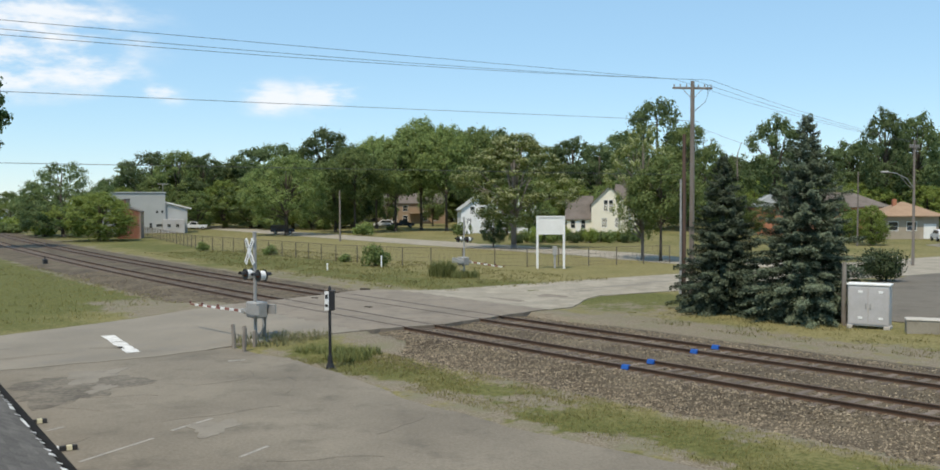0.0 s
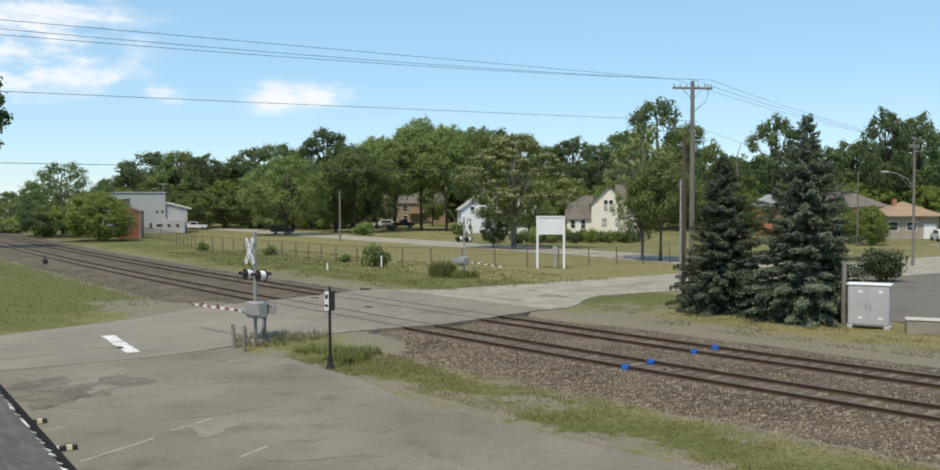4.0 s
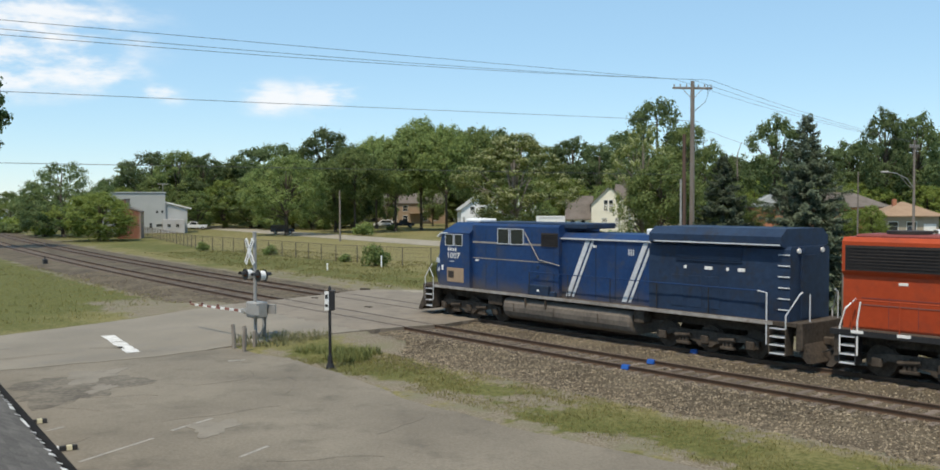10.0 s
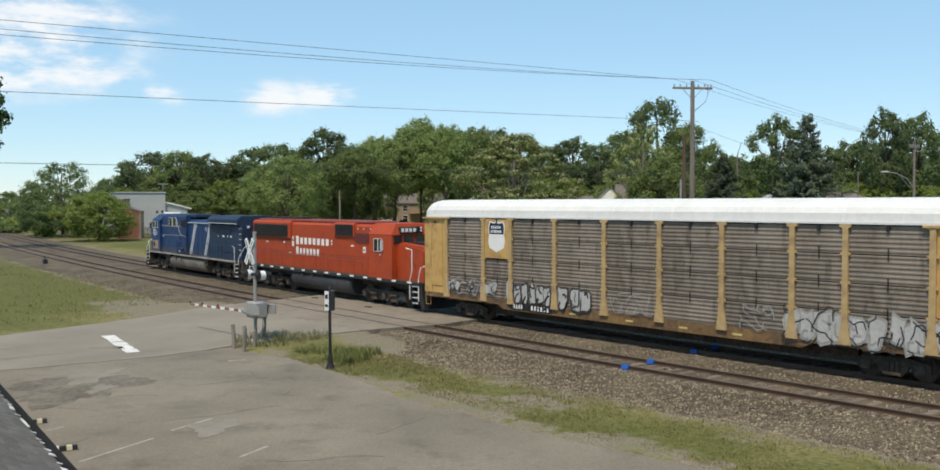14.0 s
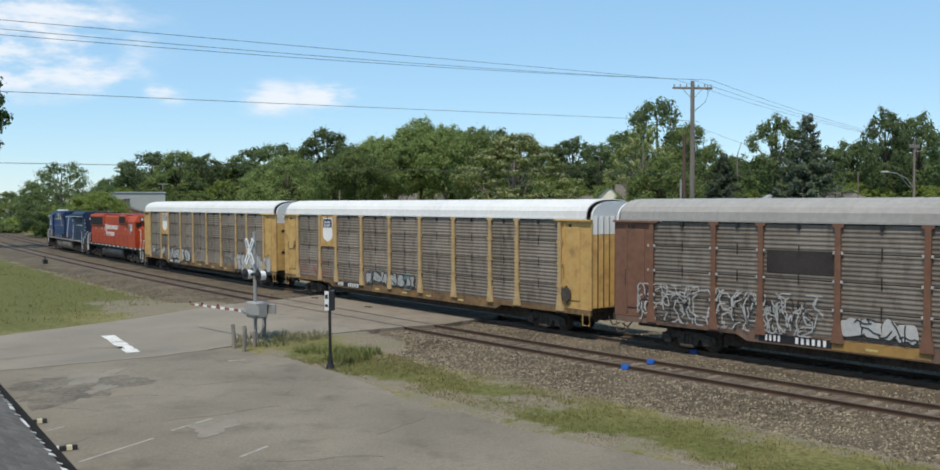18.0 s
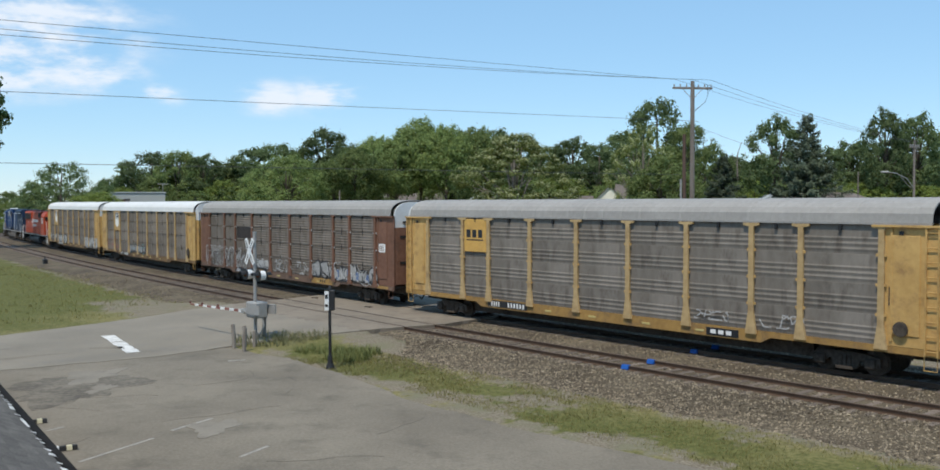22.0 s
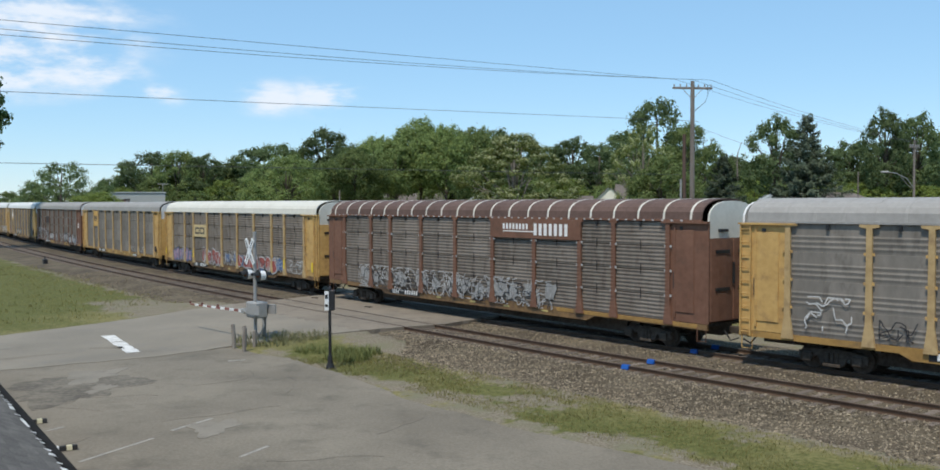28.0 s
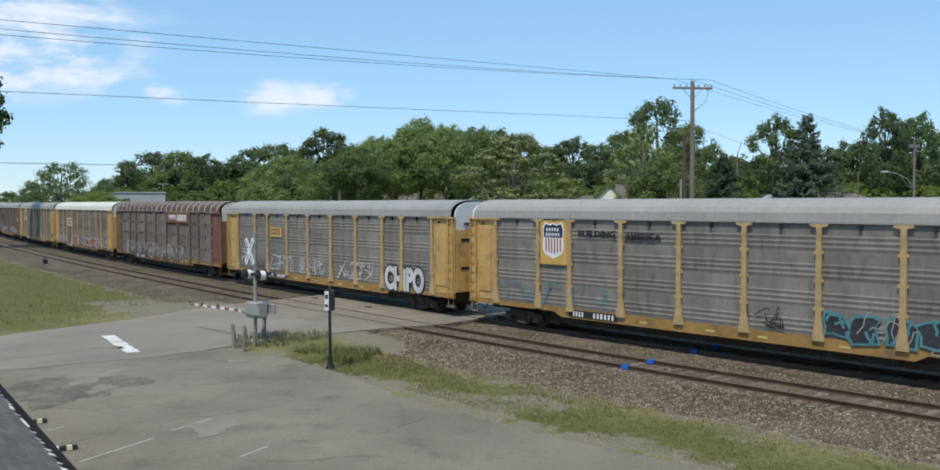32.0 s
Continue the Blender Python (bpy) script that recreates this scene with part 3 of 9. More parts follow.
def ground_material():
    m = bpy.data.materials.new("verge_ground")
    m.use_nodes = True
    nt = m.node_tree
    bs = nt.nodes["Principled BSDF"]
    pos = nt.nodes.new("ShaderNodeNewGeometry").outputs["Position"]

    def noise_node(scale, detail=6, rough=0.65):
        n = nt.nodes.new("ShaderNodeTexNoise")
        n.inputs["Scale"].default_value = scale
        n.inputs["Detail"].default_value = detail
        n.inputs["Roughness"].default_value = rough
        nt.links.new(pos, n.inputs["Vector"])
        return n.outputs["Fac"]

    def ramp(fac, lo, hi):
        r = nt.nodes.new("ShaderNodeMapRange")
        r.interpolation_type = "SMOOTHSTEP"
        r.inputs["From Min"].default_value, r.inputs["From Max"].default_value = lo, hi
        nt.links.new(fac, r.inputs["Value"])
        return r.outputs[0]

    def mix(fac, a, b):
        n = nt.nodes.new("ShaderNodeMix")
        n.data_type = "RGBA"
        nt.links.new(fac, n.inputs["Factor"])
        for key, v in (("A", a), ("B", b)):
            if isinstance(v, tuple):
                n.inputs[key].default_value = rgba(v)
            else:
                nt.links.new(v, n.inputs[key])
        return n.outputs["Result"]

    def att(name):
        a = nt.nodes.new("ShaderNodeAttribute")
        a.attribute_name = name
        return a.outputs["Fac"]

    def math_node(op, a, b):
        n = nt.nodes.new("ShaderNodeMath")
        n.operation = op
        for i, v in enumerate((a, b)):
            if isinstance(v, float):
                n.inputs[i].default_value = v
            else:
                nt.links.new(v, n.inputs[i])
        return n.outputs[0]

    fine, mid = noise_node(7.0, 8), noise_node(0.9)
    green = ramp(math_node("ADD", att("green"), mid), 0.6, 1.35)
    dry = mix(ramp(fine, 0.35, 0.65), (0.125, 0.115, 0.044), (0.245, 0.215, 0.10))
    lush = mix(ramp(fine, 0.35, 0.65), (0.070, 0.078, 0.023), (0.134, 0.135, 0.044))
    turf = mix(green, dry, lush)
    grit = mix(ramp(noise_node(16, 4), 0.35, 0.68), (0.12, 0.10, 0.073), (0.275, 0.24, 0.18))
    grit = mix(ramp(mid, 0.42, 0.7), grit, (0.165, 0.158, 0.10))
    g = math_node("ADD", att("gravel"), math_node("MULTIPLY", math_node("SUBTRACT", noise_node(1.7, 7), 0.5), 2.2))
    col = mix(ramp(g, 0.32, 0.72), turf, grit)
    nt.links.new(col, bs.inputs["Base Color"])
    bs.inputs["Roughness"].default_value = 0.95
    bs.inputs["Specular IOR Level"].default_value = 0.15
    bp = nt.nodes.new("ShaderNodeBump")
    bp.inputs["Strength"].default_value, bp.inputs["Distance"].default_value = 0.8, 0.05
    nt.links.new(fine, bp.inputs["Height"])
    nt.links.new(bp.outputs[0], bs.inputs["Normal"])
    return m


def build_ground():
    def steps(lo, a, b, hi, fine, grow):
        mid = list(np.arange(a, b, fine))
        out, d, v = [], fine, a
        while v > lo:
            d *= grow
            v -= d
            out.append(v)
        up, d, v = [], fine, mid[-1]
        while v < hi:
            d *= grow
            v += d
            up.append(v)
        return np.array(out[::-1] + mid + up)
    xs = steps(-2600, -40, 36, 2600, 0.6, 1.16)
    ys = steps(-900, 17, 100, 4200, 0.6, 1.16)
    gx, gy = np.meshgrid(xs, ys)
    x, y = gx.ravel(), gy.ravel()
    s, o = to_line(x, y)
    z = GROUND + wobble(x, y, 0.35, 0.03) + wobble(x, y, 1.9, 0.015)
    z = z - 0.25 * smooth_step(-9.2, -6.5, o) * (1 - smooth_step(2.2, 4.4, o))
    z = z - 0.09 * smooth_step(-12.9, -13.9, o) * smooth_step(-3, 3, s)
    # earth ramps beside the road where it climbs to the rails
    ramp = band(s, -16.5, 5.0, 2.0) * band(o, -14, 10.5, 1.5)
    z = np.where((o < -7.0) | (o > 3.0), np.maximum(z, z * (1 - ramp) + (road_height(o) - 0.05) * ramp), z)
    nx = len(xs)
    idx = np.arange(len(x)).reshape(len(ys), nx)
    faces = np.stack([idx[:-1, :-1], idx[:-1, 1:], idx[1:, 1:], idx[1:, :-1]], -1).reshape(-1, 4)
    me = pydata("ground", np.stack([x, y, z], 1).tolist(), faces.tolist(), ground_material(), True)
    gravel, green = ground_cover(x, y)
    for name, val in (("gravel", gravel), ("green", green)):
        me.attributes.new(name, "FLOAT", "POINT").data.foreach_set("value", val.astype(np.float32))
    tagged(new("ground", me), "grass and dry gravel verges beside the railway", "ground", kind="structure")


def ragged(pts, step=0.7, amp=0.12, seed=1):
    """The outline of a paved area with a crumbled edge."""
    rnd = random.Random(seed)
    out = []
    for a, b in zip(pts, pts[1:] + pts[:1]):
        n = max(1, int(math.dist(a, b) / step))
        if math.dist(a, b) > 60:
            n = 1
        for i in range(n):
            t = i / n
            k = 0 if i == 0 else amp
            out.append((a[0] + (b[0] - a[0]) * t + rnd.uniform(-k, k), a[1] + (b[1] - a[1]) * t + rnd.uniform(-k, k)))
    return out


def paved(name, pts, z, material, label, category, thick=0.12, seed=1, amp=0.12):
    bm = bmesh.new()
    polygon(bm, ragged(pts, 0.7, amp, seed), z, thick)
    bmesh.ops.triangulate(bm, faces=[f for f in bm.faces if len(f.verts) > 4])
    return slab(name, bm, material, label, category, "structure")


ROAD_FAR = [(-62, 14), (-35, 33), (-21.3, 42.6), (-17.9, 47.9), (-14.2, 51.9), (-10.8, 55.6), (-7.2, 60.9), (-3.4, 62.5), (-0.2, 65.9), (5.1, 69.6), (10.1, 73.3), (16.9, 77.9), (45, 97.5), (80, 121)]
ROAD_NEAR = [(-48, 14), (-27, 27.4), (-16.9, 33.7), (-12.7, 36.3), (-9.6, 39.4), (-6.2, 41.0), (-1.2, 43.9), (3.0, 48.7), (5.6, 52.6), (7.2, 58.2), (8.3, 60.1), (13.7, 63.2), (40, 78.5), (85, 104)]


def build_road():
    """The road as a sheet between its two edges, following the climb to the rails."""
    rnd = random.Random(4)

    def resample(pts, n):
        d = [0]
        for a, b in zip(pts, pts[1:]):
            d.append(d[-1] + math.dist(a, b))
        # finer where both sides face the crossing
        return [(np.interp(t, d, [p[0] for p in pts]), np.interp(t, d, [p[1] for p in pts])) for t in np.linspace(0, d[-1], n)]
    far, near = [], []
    for (a, b), (c, d) in zip(zip(ROAD_FAR, ROAD_FAR[1:]), zip(ROAD_NEAR, ROAD_NEAR[1:])):
        n = max(2, int(max(math.dist(a, b), math.dist(c, d)) / 0.4)) if math.dist(a, b) < 30 else 8
        for i in range(n):
            t = i / n
            k = 0.06
            far.append((a[0] + (b[0] - a[0]) * t + rnd.uniform(-k, k), a[1] + (b[1] - a[1]) * t + rnd.uniform(-k, k)))
            near.append((c[0] + (d[0] - c[0]) * t + rnd.uniform(-k, k), c[1] + (d[1] - c[1]) * t + rnd.uniform(-k, k)))
    m = 30
    rows = []
    for f, g in zip(far, near):
        row = []
        for j in range(m + 1):
            t = j / m
            x, y = f[0] + (g[0] - f[0]) * t, f[1] + (g[1] - f[1]) * t
            row.append((x, y, float(road_height(to_line(x, y)[1]))))
        rows.append(row)
    # one sheet per surface: old asphalt, the crossing, the paler far approach
    names = {"road": ("road_asphalt", "grey worn asphalt road leading up to the crossing", "road"),
             "crossing": ("crossing_asphalt", "brown-stained asphalt crossing with rails set flush", "crossing"),
             "concrete_old": ("approach_concrete", "pale cracked concrete road beyond the rails", "road")}
    for mat, (nm, label, cat) in names.items():
        bm = bmesh.new()
        for r0, r1 in zip(rows, rows[1:]):
            for j in range(m):
                c = [(r0[j][k] + r1[j + 1][k]) / 2 for k in (0, 1)]
                s, o = to_line(*c)
                kind = "road" if o < -7.6 else ("crossing" if o < 5 else "concrete_old")
                if kind != mat:
                    continue
                # leave the flangeways of the four rails open
                quad(bm, r0[j], r0[j + 1], r1[j + 1], r1[j])
        bmesh.ops.remove_doubles(bm, verts=bm.verts[:], dist=0.001)
        edge = [e for e in bm.edges if e.is_boundary]
        ex = bmesh.ops.extrude_edge_only(bm, edges=edge)
        for v in (g for g in ex["geom"] if isinstance(g, bmesh.types.BMVert)):
            v.co.z -= 0.5
        slab(nm, bm, mat, label, cat, "structure")


def build_tracks():
    prof = [(-0.07, -0.172), (0.07, -0.172), (0.07, -0.158), (0.012, -0.135), (0.012, -0.045), (0.036, -0.035), (0.036, -0.008),
            (0.028, 0.0), (-0.028, 0.0), (-0.036, -0.008), (-0.036, -0.035), (-0.012, -0.045), (-0.012, -0.135), (-0.07, -0.158)]
    knots = np.concatenate([np.arange(-420, -150, 6), np.arange(-150, 60, 1.5), np.arange(60, 440, 8)])
    tie_bm = bmesh.new()
    box(tie_bm, -0.115, 0.115, -1.3, 1.3, -0.30, -0.145, 0.015)
    tie_me = mesh_of("tie", tie_bm, "tie")
    plate_bm = bmesh.new()
    for sy in (-1, 1):
        box(plate_bm, -0.09, 0.09, sy * 0.755 - 0.18, sy * 0.755 + 0.18, -0.164, -0.15)
    for name, oc, label in (("far_track", 0.0, "rusty railway track nearest the trees, carrying the train"),
                            ("near_track", -SPACING, "empty rusty railway track beside the car park")):
        track = thing(name, Matrix(), label, "track", "pair of tracks", "structure")
        for side in (-1, 1):
            bm = bmesh.new()
            rings = []
            for s in knots:
                x, y = along(s, oc + side * 0.755)
                nx, ny = -np.interp(s, SS, TY), np.interp(s, SS, TX)
                rings.append([bm.verts.new((x + nx * a, y + ny * a, b)) for a, b in prof])
            n = len(prof)
            for a, b in zip(rings, rings[1:]):
                for k in range(n):
                    f = bm.faces.new((a[k], b[k], b[(k + 1) % n], a[(k + 1) % n]))
                    f.material_index = 1 if k in (6, 7, 8) else 0
            ob = part("rail", bm, "rail", track, "rust-brown rail with a worn head")
            ob.data.materials.append(M["railhead"])
        # ties: single ones where they show, one mesh beyond
        rnd = random.Random(7 if oc else 8)
        verts, faces = [], []
        base = [tuple(v.co) for v in tie_me.vertices]
        bf = [tuple(p.vertices) for p in tie_me.polygons]
        for k in range(-560, 500):
            s = k * 0.54 + rnd.uniform(-0.03, 0.03)
            if -11.5 < s < 1.2:
                continue
            x, y = along(s, oc + rnd.uniform(-0.05, 0.05))
            m = pose(x, y, rnd.uniform(-0.012, 0.006), 0, 0, heading(s) + rnd.uniform(-1.5, 1.5))
            if -34 < s < 30:
                piece("tie", tie_me, track, m)
            elif -300 < s < 260:
                o_ = len(verts)
                verts += [tuple(m @ Vector(v)) for v in base]
                faces += [tuple(i + o_ for i in f) for f in bf]
        far = new("tie_row", pydata("tie_row", verts, faces, "tie"))
        far.parent = track
        tagged(far, "weathered wooden ties running on into the distance", kind="stuff")
    # ballast under and around both tracks
    prof_o = [-9.6, -8.2, -7.4, -6.6, -6.1, -5.4, -4.57, -3.7, -2.9, -2.3, -1.6, -0.8, 0, 0.8, 1.5, 2.2, 3.2, 4.2, 5.0]
    prof_z = [-0.46, -0.37, -0.32, -0.22, -0.165, -0.168, -0.172, -0.168, -0.18, -0.22, -0.18, -0.168, -0.172, -0.168, -0.165, -0.18, -0.29, -0.36, -0.46]
    ss = np.concatenate([np.arange(-420, -60, 5), np.arange(-60, 40, 0.5), np.arange(40, 440, 8)])
    verts, faces = [], []
    for s in ss:
        for o, z in zip(prof_o, prof_z):
            x, y = along(s, o)
            h = 0.018 * noise.noise((x * 1.7, y * 1.7, 0)) + 0.03 * noise.noise((x * 0.35, y * 0.35, 3))
            verts.append((x, y, z + h))
    w = len(prof_o)
    for i in range(len(ss) - 1):
        for j in range(w - 1):
            faces.append((i * w + j, (i + 1) * w + j, (i + 1) * w + j + 1, i * w + j + 1))
    tagged(new("ballast", pydata("ballast", verts, faces, "ballast", True)), "brown-grey crushed stone ballast under the tracks", "ballast", kind="structure")
    # loose stones on it
    rnd = random.Random(11)
    verts, faces = [], []
    spots = []
    for _ in range(52000):
        s = rnd.uniform(1.0, 34) if rnd.random() < 0.86 else rnd.uniform(-45, -12.5)
        o = rnd.uniform(-9.3, 3.6) if rnd.random() < 0.55 else (rnd.uniform(-8.6, -5.2) if rnd.random() < 0.6 else rnd.gauss(-9.0, 0.9))
        if abs(abs(o) - 0.755) < 0.12 or abs(abs(o + SPACING) - 0.755) < 0.12:
            continue
        if rnd.random() < 0.35 and (abs(o) < 1.2 or abs(o + SPACING) < 1.2):
            continue
        spots.append((s, o))
    so = np.array(spots)
    zs = np.interp(so[:, 1], prof_o, prof_z)
    zs = np.where(so[:, 1] < -8.6, np.maximum(zs, GROUND - 0.02), zs) + 0.01
    px, py = along(so[:, 0], so[:, 1])
    for x, y, z in zip(px.tolist(), py.tolist(), zs.tolist()):
        r = rnd.uniform(0.016, 0.042) * (1.25 if rnd.random() < 0.3 else 1)
        o_ = len(verts)
        a = rnd.uniform(0, 6.28)
        for dx, dy, dz in ((1, 0, 0), (-0.3, 0.9, 0.1), (-0.9, -0.2, 0), (0.1, -1, 0.1), (0.1, 0.1, 0.9), (0, 0, -0.5)):
            k = r * rnd.uniform(0.75, 1.25)
            verts.append((x + k * (dx * math.cos(a) - dy * math.sin(a)), y + k * (dx * math.sin(a) + dy * math.cos(a)), z + k * dz))
        faces += [tuple(i + o_ for i in f) for f in ((0, 1, 4), (1, 2, 4), (2, 3, 4), (3, 0, 4), (1, 0, 5), (2, 1, 5), (3, 2, 5), (0, 3, 5))]
    tagged(new("loose_stones", pydata("loose_stones", verts, faces, "stone")), "loose grey-brown ballast stones along the tracks", "stones", kind="stuff")


PARK = [(-8.9, 38.6), (-8.2, 37.5), (-7.0, 36.3), (-5.6, 34.2), (-3.7, 31.6), (-1.5, 28.0), (1.0, 25.0), (3.2, 22.9), (5.2, 21.0), (11, 14.5), (27, -6),
        (8, -22), (-20, 12), (-29.5, 28), (-17.6, 35.0), (-13.4, 37.6), (-10.4, 39.9)]


def stripe(bm, a, b, w, z):
    a, b = Vector((*a, z)), Vector((*b, z))
    n = (b - a).cross(Vector((0, 0, 1))).normalized() * w / 2
    quad(bm, a - n, b - n, b + n, a + n)
    for p, q in (((a - n), (b - n)), ((b - n), (b + n)), ((b + n), (a + n)), ((a + n), (a - n))):
        quad(bm, p, q, q - Vector((0, 0, 0.004)), p - Vector((0, 0, 0.004)))


def marking(a, b, w, material, label, z=-0.332, name="line_marking", gap=0.0):
    bm = bmesh.new()
    rnd = random.Random(int(abs(a[0]) * 100))
    n = max(1, int(math.dist(a, b) / 0.45))
    for i in range(n):
        if rnd.random() < gap:
            continue
        p = [a[k] + (b[k] - a[k]) * i / n for k in (0, 1)]
        q = [a[k] + (b[k] - a[k]) * (i + 0.97) / n for k in (0, 1)]
        stripe(bm, p, q, w * rnd.uniform(0.85, 1.1), z)
    slab(name, bm, material, label, "road marking", "structure")


def build_paving():
    paved("car_park", PARK, -0.338, "asphalt", "grey asphalt car park with faded bay lines", "car park", seed=2)
    paved("lot_across", [(20.6, 47.2), (24.2, 44.2), (33, 37), (62, 50), (56, 88), (36, 76), (30, 70)], -0.318, "yard", "grey asphalt yard behind the spruces", "yard", seed=3)
    # the street behind the lawn, parallel to the railway
    pts = [along(s, 53.5) for s in np.arange(-260, -30, 10)] + [(24.0, 98.0), (40, 97)]
    pts2 = [along(s, 44.5) for s in np.arange(-260, -30, 10)] + [(19.0, 92.0), (27, 86)]
    paved("street", [tuple(map(float, p)) for p in pts] + [tuple(map(float, p)) for p in pts2[::-1]], -0.325, "concrete_old", "pale concrete street behind the lawn", "street", seed=5, amp=0.2)
    paved("side_street", [(56, 92), (74, 96), (120, 150), (96, 160), (62, 128)], -0.32, "road", "pale side street in front of the brick houses", "street", seed=6, amp=0.2)
    for k, (a, b) in enumerate((((-9.1, 21.7), (-8.1, 23.9)), ((-7.9, 24.7), (-7.2, 26.1)), ((-5.9, 21.1), (-5.0, 23.1)), ((-11.2, 24.7), (-10.4, 26.1)))):
        marking(a, b, 0.1, "line_faint", "faded white parking bay line", gap=0.12 + 0.15 * (k in (1, 3)))
    marking((-9.2, 35.6), (-8.0, 36.2), 0.14, "line_faint", "faded white edge line on the car park", gap=0.3)
    # stop bar, three worn stretches
    marking((-16.4, 42.45), (-15.3, 40.6), 0.56, "line_white", "worn white stop bar on the road", z=-0.312, name="stop_bar")
    marking((-15.22, 40.45), (-13.5, 37.6), 0.56, "line_white", "worn white stop bar on the road", z=-0.312, name="stop_bar")
    # worn patches and a repair on the paving
    rnd = random.Random(21)
    for cx, cy, rx, ry, mat, lab in ((-12.9, 30.4, 2.3, 2.9, "patch_dark", "dark broken stretch of the car park"), (-13.2, 32.6, 0.95, 1.7, "patch", "pale worn patch in the car park"), (-12.0, 30.4, 0.4, 0.9, "patch", "small pale asphalt patch"),
                                     (-14.9, 38.9, 0.8, 0.3, "asphalt", "dark repair patch on the road"), (-6.9, 25.0, 0.7, 1.1, "patch", "pale worn patch in the car park")):
        bm = bmesh.new()
        pts = []
        n = 46
        for k in range(n):
            a = k * math.tau / n
            f = 0.8 + 0.22 * math.sin(3 * a + cx) + 0.14 * math.sin(7 * a + cy) + rnd.uniform(-0.1, 0.1)
            pts.append((cx + rx * f * math.cos(a), cy + ry * f * math.sin(a)))
        polygon(bm, pts, -0.312 if cy > 37 else (-0.334 if mat == "patch_dark" else -0.329), 0.01)
        slab("asphalt_patch", bm, mat, lab, "patch", "structure")
    # repairs, joints and worn streaks on the road and its far approach
    for cx, cy, lx, ly, mat, lab in ((10.5, 66.8, 4.2, 0.5, "patch", "dark worn wheel track on the concrete road"), (14.5, 70.6, 3.6, 0.4, "patch", "dark worn wheel track on the concrete road"),
                                     (5.2, 60.0, 0.9, 1.3, "crossing", "brown repair patch beside the rails"), (2.2, 57.0, 0.7, 1.9, "crossing", "brown repair patch beside the rails"),
                                     (8.0, 63.5, 1.6, 0.35, "patch", "worn patch on the concrete road"), (-20.5, 37.8, 3.0, 0.35, "patch", "worn wheel track on the road"), (-18.0, 36.2, 2.6, 0.3, "asphalt", "dark wheel track on the road")):
        bm = bmesh.new()
        n = 40
        ring = []
        ca, sa = math.cos(0.6), math.sin(0.6)
        for k in range(n):
            a = k * math.tau / n
            f = 0.85 + 0.2 * math.sin(3 * a + cx) + rnd.uniform(-0.13, 0.13)
            u, v = lx * f * math.cos(a), ly * f * math.sin(a)
            x, y = cx + u * ca - v * sa, cy + u * sa + v * ca
            ring.append(bm.verts.new((x, y, float(road_height(to_line(x, y)[1])) + 0.005)))
        c = bm.verts.new((cx, cy, float(road_height(to_line(cx, cy)[1])) + 0.005))
        for k in range(n):
            bm.faces.new((ring[k], ring[(k + 1) % n], c))
        slab("road_patch", bm, mat, lab, "patch", "structure")
    # tar-sealed cracks
    for k in range(14):
        bm = bmesh.new()
        x, y = rnd.uniform(-14, -2), rnd.uniform(21, 34)
        a = rnd.uniform(0, 3.1)
        for _ in range(rnd.randint(4, 9)):
            a += rnd.uniform(-0.5, 0.5)
            q = (x + 0.4 * math.cos(a), y + 0.4 * math.sin(a))
            stripe(bm, (x, y), q, rnd.uniform(0.01, 0.022), -0.333)
            x, y = q
        slab("pavement_crack", bm, "crack", "thin dark crack in the asphalt", "crack", "structure")


build_ground()
build_road()
build_tracks()
build_paving()

